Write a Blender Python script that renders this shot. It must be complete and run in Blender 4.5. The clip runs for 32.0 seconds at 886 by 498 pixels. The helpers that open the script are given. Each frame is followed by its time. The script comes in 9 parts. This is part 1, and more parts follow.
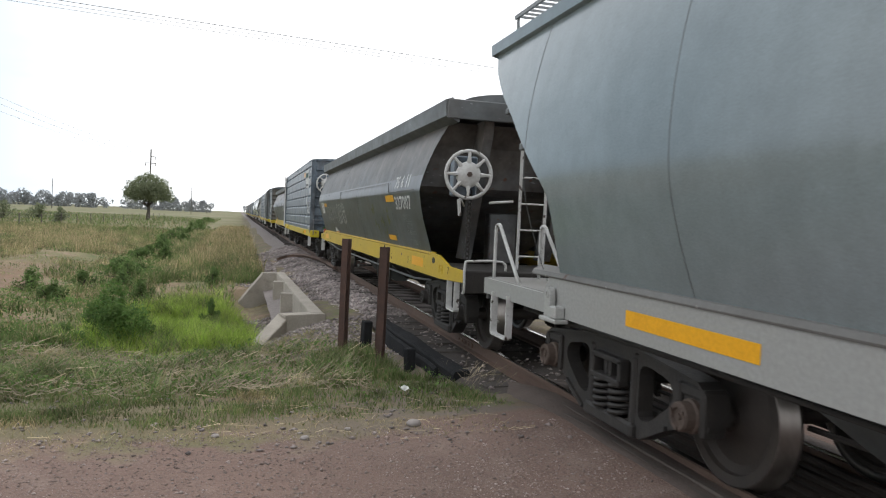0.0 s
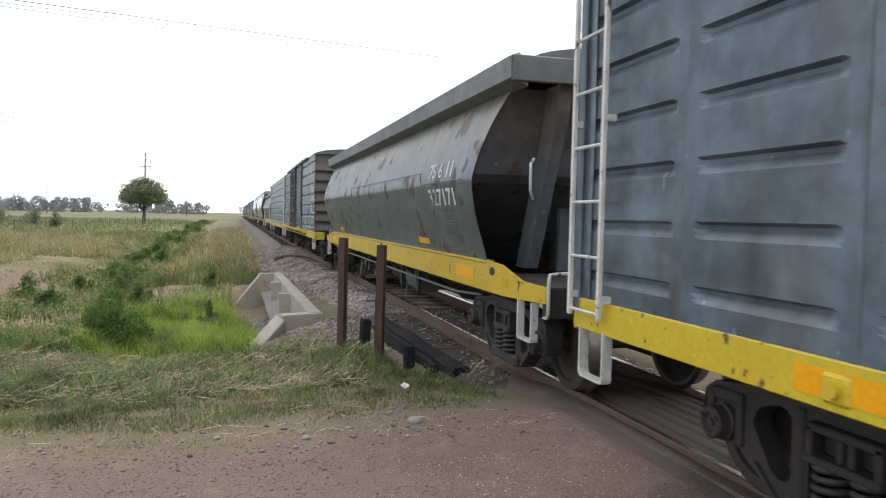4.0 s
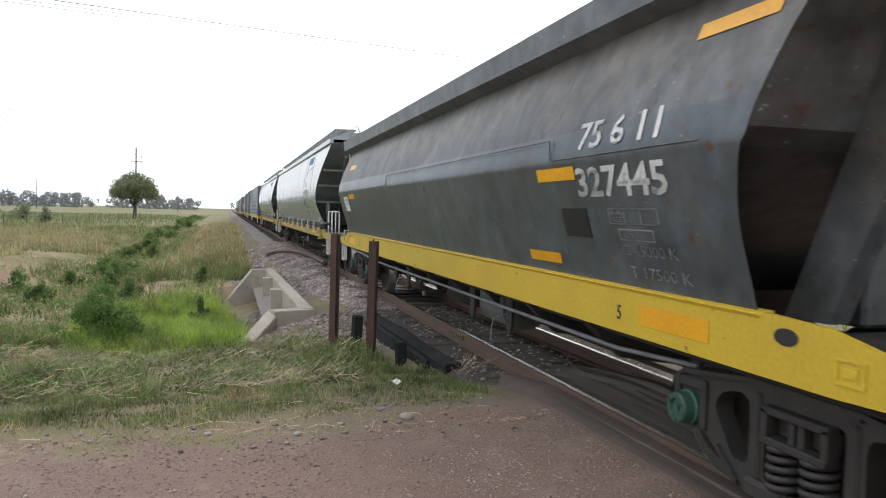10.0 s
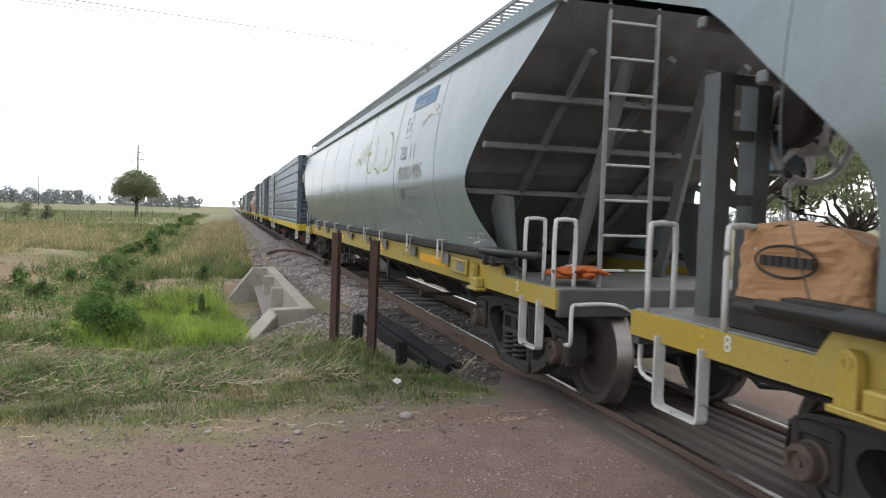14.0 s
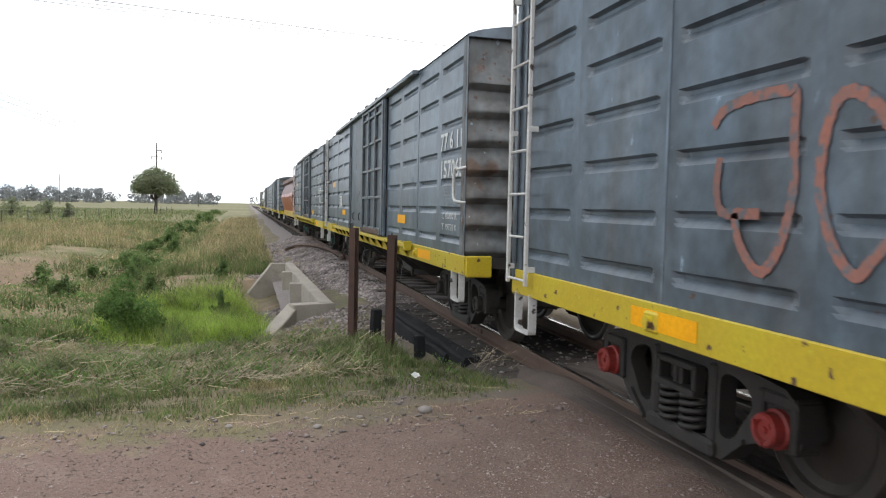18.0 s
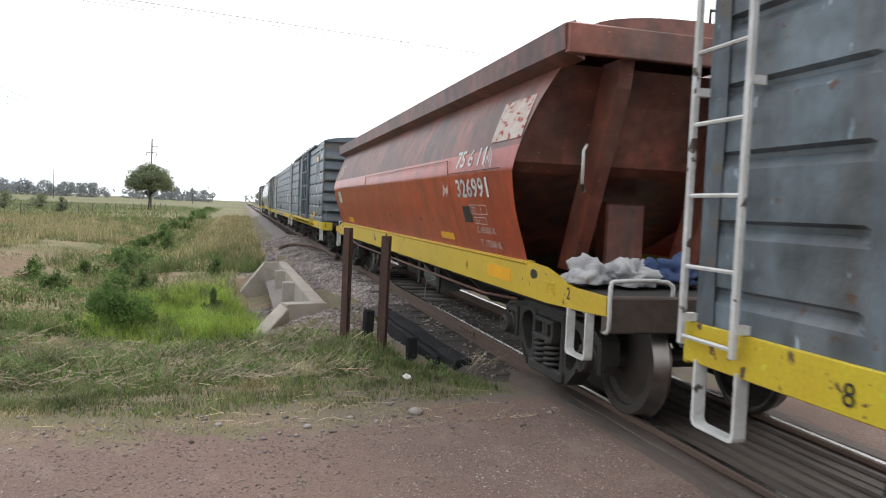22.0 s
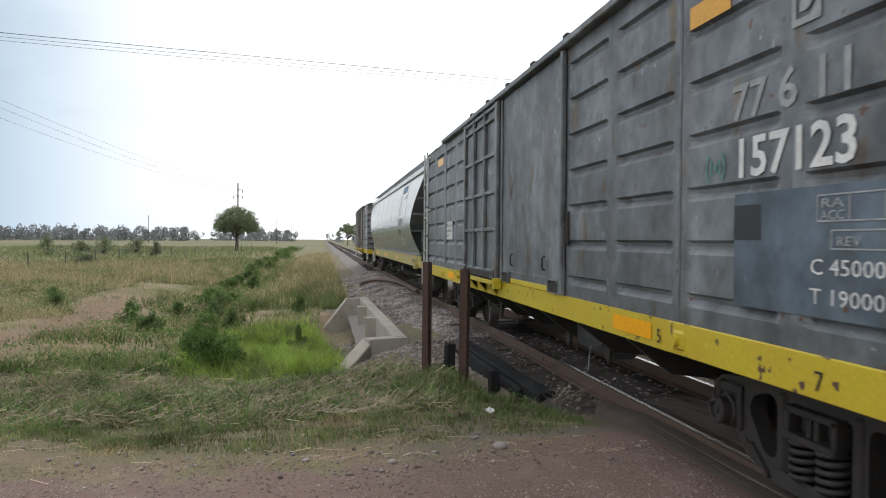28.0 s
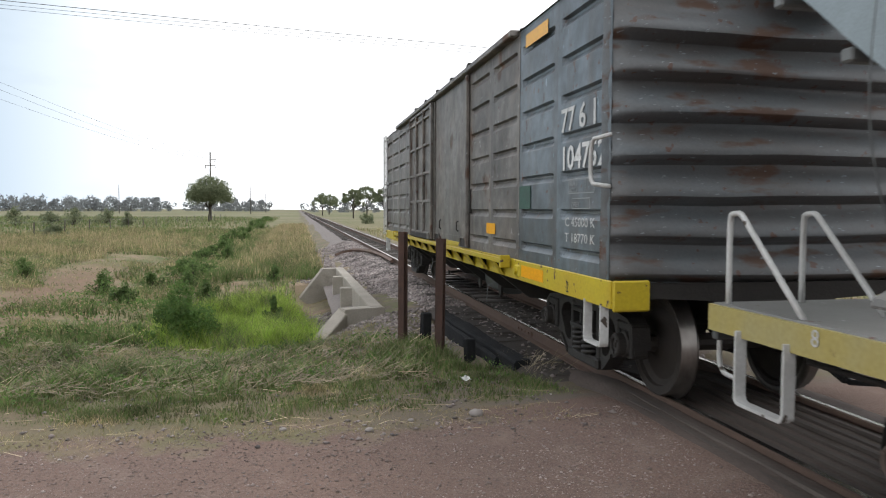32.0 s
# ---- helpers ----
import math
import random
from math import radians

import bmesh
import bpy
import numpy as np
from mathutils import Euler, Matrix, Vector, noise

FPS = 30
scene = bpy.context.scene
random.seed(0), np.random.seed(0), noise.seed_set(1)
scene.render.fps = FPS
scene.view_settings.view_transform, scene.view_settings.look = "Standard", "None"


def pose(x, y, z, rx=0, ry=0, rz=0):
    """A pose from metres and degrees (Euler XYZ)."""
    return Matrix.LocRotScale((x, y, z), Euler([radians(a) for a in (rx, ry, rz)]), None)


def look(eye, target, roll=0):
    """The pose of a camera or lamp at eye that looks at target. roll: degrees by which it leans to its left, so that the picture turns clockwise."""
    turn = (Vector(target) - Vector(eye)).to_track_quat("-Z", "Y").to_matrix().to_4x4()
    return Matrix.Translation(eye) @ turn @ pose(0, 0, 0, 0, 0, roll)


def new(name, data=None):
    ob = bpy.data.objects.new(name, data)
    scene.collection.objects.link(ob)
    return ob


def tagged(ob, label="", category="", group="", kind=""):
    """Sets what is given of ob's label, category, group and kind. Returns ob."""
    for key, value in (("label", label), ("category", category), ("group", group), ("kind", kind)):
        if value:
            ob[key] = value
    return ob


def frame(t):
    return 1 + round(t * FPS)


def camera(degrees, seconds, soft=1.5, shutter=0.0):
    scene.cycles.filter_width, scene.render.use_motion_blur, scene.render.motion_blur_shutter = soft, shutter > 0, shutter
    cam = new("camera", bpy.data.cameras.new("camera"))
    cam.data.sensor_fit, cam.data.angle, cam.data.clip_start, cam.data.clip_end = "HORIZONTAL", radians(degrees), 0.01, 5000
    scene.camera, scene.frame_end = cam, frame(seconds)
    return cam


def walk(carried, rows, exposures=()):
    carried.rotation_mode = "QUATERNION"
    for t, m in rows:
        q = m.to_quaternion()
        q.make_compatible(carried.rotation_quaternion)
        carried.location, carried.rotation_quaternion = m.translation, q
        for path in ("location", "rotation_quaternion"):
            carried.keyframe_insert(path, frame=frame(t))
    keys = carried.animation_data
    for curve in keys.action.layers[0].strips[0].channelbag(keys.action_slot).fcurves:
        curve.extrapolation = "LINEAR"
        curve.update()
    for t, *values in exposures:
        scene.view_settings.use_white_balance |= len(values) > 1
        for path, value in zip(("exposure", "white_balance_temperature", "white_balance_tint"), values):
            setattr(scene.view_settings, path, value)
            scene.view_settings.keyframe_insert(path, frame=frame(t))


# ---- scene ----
cam = camera(62.0, 32.0, soft=1.1, shutter=0.08)
EYE = (-3.435, 0.0, 1.49)  # standing beside a metre-gauge track, rail top at z = 0
TURNS = [
    (0, 87.80, -2.60, -15.38),
    (0.5, 87.91, -2.54, -15.51),
    (1, 87.97, -2.04, -15.52),
    (1.5, 88.07, -1.72, -15.49),
    (2, 88.02, -1.46, -15.49),
    (2.5, 87.85, -1.21, -15.51),
    (4.5, 87.50, -1.46, -15.81),
    (5, 87.48, -1.72, -15.88),
    (5.5, 87.54, -1.69, -15.91),
    (6, 87.60, -1.68, -15.88),
    (6.5, 87.58, -1.47, -15.85),
    (7, 87.48, -1.65, -15.85),
    (7.5, 87.33, -1.55, -15.93),
    (8, 87.20, -1.34, -16.07),
    (8.5, 87.16, -0.98, -16.17),
    (9, 87.18, -1.02, -16.24),
    (9.5, 87.23, -1.02, -16.29),
    (10, 87.28, -1.50, -16.27),
    (10.5, 87.39, -1.75, -16.28),
    (11, 87.39, -1.70, -16.35),
    (11.5, 87.39, -1.73, -16.41),
    (12, 87.34, -1.75, -16.45),
    (12.5, 87.23, -1.75, -16.47),
    (13, 87.11, -1.55, -16.44),
    (13.5, 87.09, -1.49, -16.31),
    (14, 87.25, -1.86, -16.16),
    (14.5, 87.34, -1.52, -15.70),
    (15, 87.44, -1.62, -15.16),
    (15.5, 87.38, -1.40, -14.74),
    (17.5, 86.79, -1.35, -14.80),
    (18, 86.75, -1.23, -14.86),
    (18.5, 86.67, -0.88, -15.01),
    (19, 86.57, -0.95, -15.08),
    (19.5, 86.49, -1.06, -15.06),
    (20, 86.48, -1.15, -15.05),
    (20.5, 86.61, -1.29, -15.07),
    (21, 86.66, -1.23, -15.10),
    (21.5, 86.72, -1.36, -15.23),
    (22, 86.93, -2.45, -15.26),
    (22.5, 87.21, -3.54, -15.73),
    (23, 87.35, -4.36, -16.03),
    (23.5, 87.51, -3.12, -16.52),
    (24, 87.82, -2.74, -16.72),
    (24.5, 88.02, -2.23, -16.60),
    (26.5, 88.10, 0.30, -14.06),
    (27, 88.89, 0.11, -11.18),
    (27.5, 89.19, -0.37, -9.97),
    (28, 89.30, -0.40, -9.23),
    (28.5, 89.22, -0.37, -9.36),
    (29, 88.97, -0.38, -10.10),
    (29.5, 88.57, -0.07, -10.35),
    (30, 88.14, -0.36, -10.37),
    (30.5, 87.75, -0.69, -10.49),
    (31, 87.43, -0.72, -10.77),
    (31.5, 87.16, -0.52, -10.98),
    (32, 86.95, -0.22, -11.13),
]
walk(cam, [(t, pose(*EYE, rx, ry, rz)) for t, rx, ry, rz in TURNS],
     exposures=[(0.0, -0.22), (0.5, -0.15), (2.5, 0.0), (24.5, 0.0), (27.5, -0.3), (30.0, -0.35), (32.0, -0.24)])


# ---- light ----
def lighting():
    world = bpy.data.worlds.new("sky")
    scene.world = world
    world.use_nodes = True
    nt = world.node_tree
    nt.nodes.clear()
    out = nt.nodes.new("ShaderNodeOutputWorld")
    bg = nt.nodes.new("ShaderNodeBackground")
    sky = nt.nodes.new("ShaderNodeTexSky")
    sky.sky_type, sky.sun_disc = "NISHITA", False
    sky.sun_elevation, sky.sun_rotation = radians(50), radians(35)
    sky.air_density, sky.dust_density, sky.ozone_density = 1.0, 3.5, 1.0
    co = nt.nodes.new("ShaderNodeTexCoord")
    mp = nt.nodes.new("ShaderNodeMapping")
    mp.inputs["Scale"].default_value = (1.0, 1.0, 3.2)
    nz = nt.nodes.new("ShaderNodeTexNoise")
    nz.inputs["Scale"].default_value, nz.inputs["Detail"].default_value = 2.6, 6.0
    ramp = nt.nodes.new("ShaderNodeValToRGB")
    ramp.color_ramp.elements[0].position, ramp.color_ramp.elements[1].position = 0.30, 0.52
    ramp.color_ramp.elements[0].color = (0.7, 0.7, 0.7, 1)
    mix = nt.nodes.new("ShaderNodeMix")
    mix.data_type = "RGBA"
    thin = nt.nodes.new("ShaderNodeMix")  # the cloud thins out on the side away from the sun
    thin.data_type = "RGBA"
    thin.inputs["A"].default_value, thin.inputs["B"].default_value = (15.8, 16.1, 16.6, 1), (3.5, 5.5, 7.4, 1)
    sep = nt.nodes.new("ShaderNodeSeparateXYZ")
    side = nt.nodes.new("ShaderNodeMapRange")
    side.inputs["From Min"].default_value, side.inputs["From Max"].default_value = -0.10, -0.46
    ahead = nt.nodes.new("ShaderNodeMapRange")
    ahead.inputs["From Min"].default_value, ahead.inputs["From Max"].default_value = 0.55, 0.85
    both = nt.nodes.new("ShaderNodeMath")
    both.operation = "MULTIPLY"
    nt.links.new(co.outputs["Generated"], sep.inputs[0])
    nt.links.new(sep.outputs["X"], side.inputs["Value"])
    nt.links.new(sep.outputs["Y"], ahead.inputs["Value"])
    nt.links.new(side.outputs["Result"], both.inputs[0])
    nt.links.new(ahead.outputs["Result"], both.inputs[1])
    nt.links.new(both.outputs[0], thin.inputs["Factor"])
    nt.links.new(thin.outputs["Result"], mix.inputs["B"])
    nt.links.new(co.outputs["Generated"], mp.inputs["Vector"])
    nt.links.new(mp.outputs["Vector"], nz.inputs["Vector"])
    nt.links.new(nz.outputs["Fac"], ramp.inputs["Fac"])
    nt.links.new(ramp.outputs["Color"], mix.inputs["Factor"])
    nt.links.new(sky.outputs["Color"], mix.inputs["A"])
    nt.links.new(mix.outputs["Result"], bg.inputs["Color"])
    bg.inputs["Strength"].default_value = 0.109
    nt.links.new(bg.outputs["Background"], out.inputs["Surface"])
    lamp = bpy.data.lights.new("sun", "SUN")
    lamp.energy, lamp.angle, lamp.color = 1.0, radians(14), (1.0, 0.97, 0.93)
    ob = new("sun", lamp)
    away = Vector((math.sin(radians(35)) * math.cos(radians(50)), math.cos(radians(35)) * math.cos(radians(50)), math.sin(radians(50))))
    ob.matrix_world = look(away * 50, (0, 0, 0))


lighting()

# ---- materials ----
def surface(name, base, rough=0.6, metal=0.0, second=None, amount=0.5, scale=3.0, fine=40.0, bump=0.15, third=None, patch=0.62,
            patch_scale=2.0, stretch=1.0, random=0.1, detail=6.0, patch_soft=0.03, spec=0.5, streak=0.0, dots=0.0, dust=None):
    """A node material: base mixed with a second colour by broad noise, grain at a fine scale, and patches of a third colour."""
    m = bpy.data.materials.new(name)
    m.use_nodes = True
    nt = m.node_tree
    n, ln = nt.nodes.new, nt.links.new
    p = nt.nodes["Principled BSDF"]
    p.inputs["Roughness"].default_value, p.inputs["Metallic"].default_value = rough, metal
    p.inputs["Specular IOR Level"].default_value = spec
    co, oi = n("ShaderNodeTexCoord"), n("ShaderNodeObjectInfo")
    mul = n("ShaderNodeMath")
    mul.operation = "MULTIPLY"
    mul.inputs[1].default_value = 37.0
    ln(oi.outputs["Random"], mul.inputs[0])
    add = n("ShaderNodeVectorMath")
    ln(co.outputs["Object"], add.inputs[0])
    ln(mul.outputs[0], add.inputs[1])
    mp = n("ShaderNodeMapping")
    mp.inputs["Scale"].default_value = (1, 1, 1 / stretch)
    ln(add.outputs[0], mp.inputs["Vector"])

    def noise_node(sc, vec, det=detail):
        z = n("ShaderNodeTexNoise")
        z.inputs["Scale"].default_value, z.inputs["Detail"].default_value = sc, det
        ln(vec, z.inputs["Vector"])
        return z

    def mixed(fac, a, b):
        mx = n("ShaderNodeMix")
        mx.data_type = "RGBA"
        ln(fac, mx.inputs["Factor"])
        for key, v in (("A", a), ("B", b)):
            if isinstance(v, tuple):
                mx.inputs[key].default_value = (*v, 1)
            else:
                ln(v, mx.inputs[key])
        return mx.outputs["Result"]

    def ramp(src, lo, hi):
        r = n("ShaderNodeMapRange")
        r.inputs["From Min"].default_value, r.inputs["From Max"].default_value = lo, hi
        ln(src, r.inputs["Value"])
        return r.outputs["Result"]

    second = second or tuple(c * 0.7 for c in base)
    broad = noise_node(scale, mp.outputs["Vector"])
    grain = noise_node(fine, add.outputs[0], 3.0)
    col = mixed(ramp(broad.outputs["Fac"], 0.5 - amount * 0.3, 0.5 + 0.3), base, second)
    col = mixed(ramp(grain.outputs["Fac"], 0.25, 1.6), col, tuple(c * 0.45 for c in base))
    if third:
        pn = noise_node(patch_scale, mp.outputs["Vector"], 9.0)
        fac = ramp(pn.outputs["Fac"], patch, patch + patch_soft)
        col = mixed(fac, col, third)
        ro = n("ShaderNodeMapRange")
        ro.inputs["To Min"].default_value, ro.inputs["To Max"].default_value = rough, min(1.0, rough + 0.25)
        ln(fac, ro.inputs["Value"])
        ln(ro.outputs["Result"], p.inputs["Roughness"])
    if streak:  # grime washed down the sheet
        sm = n("ShaderNodeMapping")
        sm.inputs["Scale"].default_value = (2.4, 2.4, 0.28)
        ln(add.outputs[0], sm.inputs["Vector"])
        sn = noise_node(1.5, sm.outputs["Vector"], 7.0)
        sf = n("ShaderNodeMath")
        sf.operation = "MULTIPLY"
        sf.inputs[1].default_value = streak
        ln(ramp(sn.outputs["Fac"], 0.47, 0.70), sf.inputs[0])
        col = mixed(sf.outputs[0], col, (0.060, 0.050, 0.042))
    if dots:  # rust spots and chips
        dn = noise_node(11.0, add.outputs[0], 5.0)
        col = mixed(ramp(dn.outputs["Fac"], 0.74 - 0.10 * dots, 0.76 - 0.10 * dots), col, (0.085, 0.045, 0.032))
        dl = noise_node(15.0, mp.outputs["Vector"], 4.0)
        col = mixed(ramp(dl.outputs["Fac"], 0.73 - 0.06 * dots, 0.76 - 0.06 * dots), col, tuple(min(0.5, c * 1.9) for c in base))
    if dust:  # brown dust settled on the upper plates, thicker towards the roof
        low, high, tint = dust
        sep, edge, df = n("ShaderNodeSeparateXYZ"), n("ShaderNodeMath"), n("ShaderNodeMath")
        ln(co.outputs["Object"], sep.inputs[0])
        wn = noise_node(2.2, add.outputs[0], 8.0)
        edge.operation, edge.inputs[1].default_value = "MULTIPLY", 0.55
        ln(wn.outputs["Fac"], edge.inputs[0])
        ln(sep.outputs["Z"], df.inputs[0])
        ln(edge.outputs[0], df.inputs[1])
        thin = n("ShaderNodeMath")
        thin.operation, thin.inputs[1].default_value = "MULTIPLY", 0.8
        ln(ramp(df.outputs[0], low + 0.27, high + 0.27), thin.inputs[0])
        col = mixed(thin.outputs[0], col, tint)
    hsv = n("ShaderNodeHueSaturation")
    vr = n("ShaderNodeMapRange")
    vr.inputs["To Min"].default_value, vr.inputs["To Max"].default_value = 1 - random, 1 + random
    ln(oi.outputs["Random"], vr.inputs["Value"])
    value = vr.outputs["Result"]
    if streak:  # weathered blotches in the paint, dull where they are pale
        amount_of = min(0.34, streak * 0.62)
        for sc in (1.1, 5.0):
            bn = noise_node(sc, add.outputs[0], 10.0)
            bn.inputs["Roughness"].default_value = 0.62
            br, bx = n("ShaderNodeMapRange"), n("ShaderNodeMath")
            br.inputs["From Min"].default_value, br.inputs["From Max"].default_value = 0.36, 0.64
            br.inputs["To Min"].default_value, br.inputs["To Max"].default_value = 1 - amount_of, 1 + amount_of
            bx.operation = "MULTIPLY"
            ln(bn.outputs["Fac"], br.inputs["Value"])
            ln(br.outputs["Result"], bx.inputs[0])
            ln(value, bx.inputs[1])
            value = bx.outputs[0]
    ln(value, hsv.inputs["Value"])
    ln(col, hsv.inputs["Color"])
    ln(hsv.outputs["Color"], p.inputs["Base Color"])
    if bump:
        b = n("ShaderNodeBump")
        b.inputs["Strength"].default_value, b.inputs["Distance"].default_value = bump, 0.01
        ln(grain.outputs["Fac"], b.inputs["Height"])
        ln(b.outputs["Normal"], p.inputs["Normal"])
    return m


def island(name, colours, rough=0.7, translucent=0.0, vary=0.42, grain=1.0):
    """A material for blades, leaves and stones: each island of the mesh takes its own colour between the given ones."""
    m = bpy.data.materials.new(name)
    m.use_nodes = True
    nt = m.node_tree
    p = nt.nodes["Principled BSDF"]
    p.inputs["Roughness"].default_value = rough
    p.inputs["Specular IOR Level"].default_value = 0.25
    g = nt.nodes.new("ShaderNodeNewGeometry")
    r = nt.nodes.new("ShaderNodeValToRGB")
    while len(r.color_ramp.elements) < len(colours):
        r.color_ramp.elements.new(0.5)
    for i, c in enumerate(colours):
        r.color_ramp.elements[i].position = i / (len(colours) - 1)
        r.color_ramp.elements[i].color = (*c, 1)
    nt.links.new(g.outputs["Random Per Island"], r.inputs["Fac"])
    co, z1, z2 = nt.nodes.new("ShaderNodeTexCoord"), nt.nodes.new("ShaderNodeTexNoise"), nt.nodes.new("ShaderNodeTexNoise")
    z1.inputs["Scale"].default_value, z2.inputs["Scale"].default_value = 0.9 * grain, 5.0 * grain
    ad, mr, hs = nt.nodes.new("ShaderNodeMath"), nt.nodes.new("ShaderNodeMapRange"), nt.nodes.new("ShaderNodeHueSaturation")
    for z in (z1, z2):
        nt.links.new(co.outputs["Object"], z.inputs["Vector"])
    nt.links.new(z1.outputs["Fac"], ad.inputs[0])
    nt.links.new(z2.outputs["Fac"], ad.inputs[1])
    mr.inputs["From Min"].default_value, mr.inputs["From Max"].default_value = 0.75, 1.25
    mr.inputs["To Min"].default_value, mr.inputs["To Max"].default_value = 1 - vary, 1 + vary
    nt.links.new(ad.outputs[0], mr.inputs["Value"])
    nt.links.new(mr.outputs["Result"], hs.inputs["Value"])
    nt.links.new(r.outputs["Color"], hs.inputs["Color"])
    r = hs
    nt.links.new(r.outputs["Color"], p.inputs["Base Color"])
    if translucent:
        t = nt.nodes.new("ShaderNodeBsdfTranslucent")
        mx = nt.nodes.new("ShaderNodeMixShader")
        mx.inputs[0].default_value = translucent
        nt.links.new(r.outputs["Color"], t.inputs["Color"])
        nt.links.new(p.outputs[0], mx.inputs[1])
        nt.links.new(t.outputs[0], mx.inputs[2])
        nt.links.new(mx.outputs[0], nt.nodes["Material Output"].inputs["Surface"])
    return m


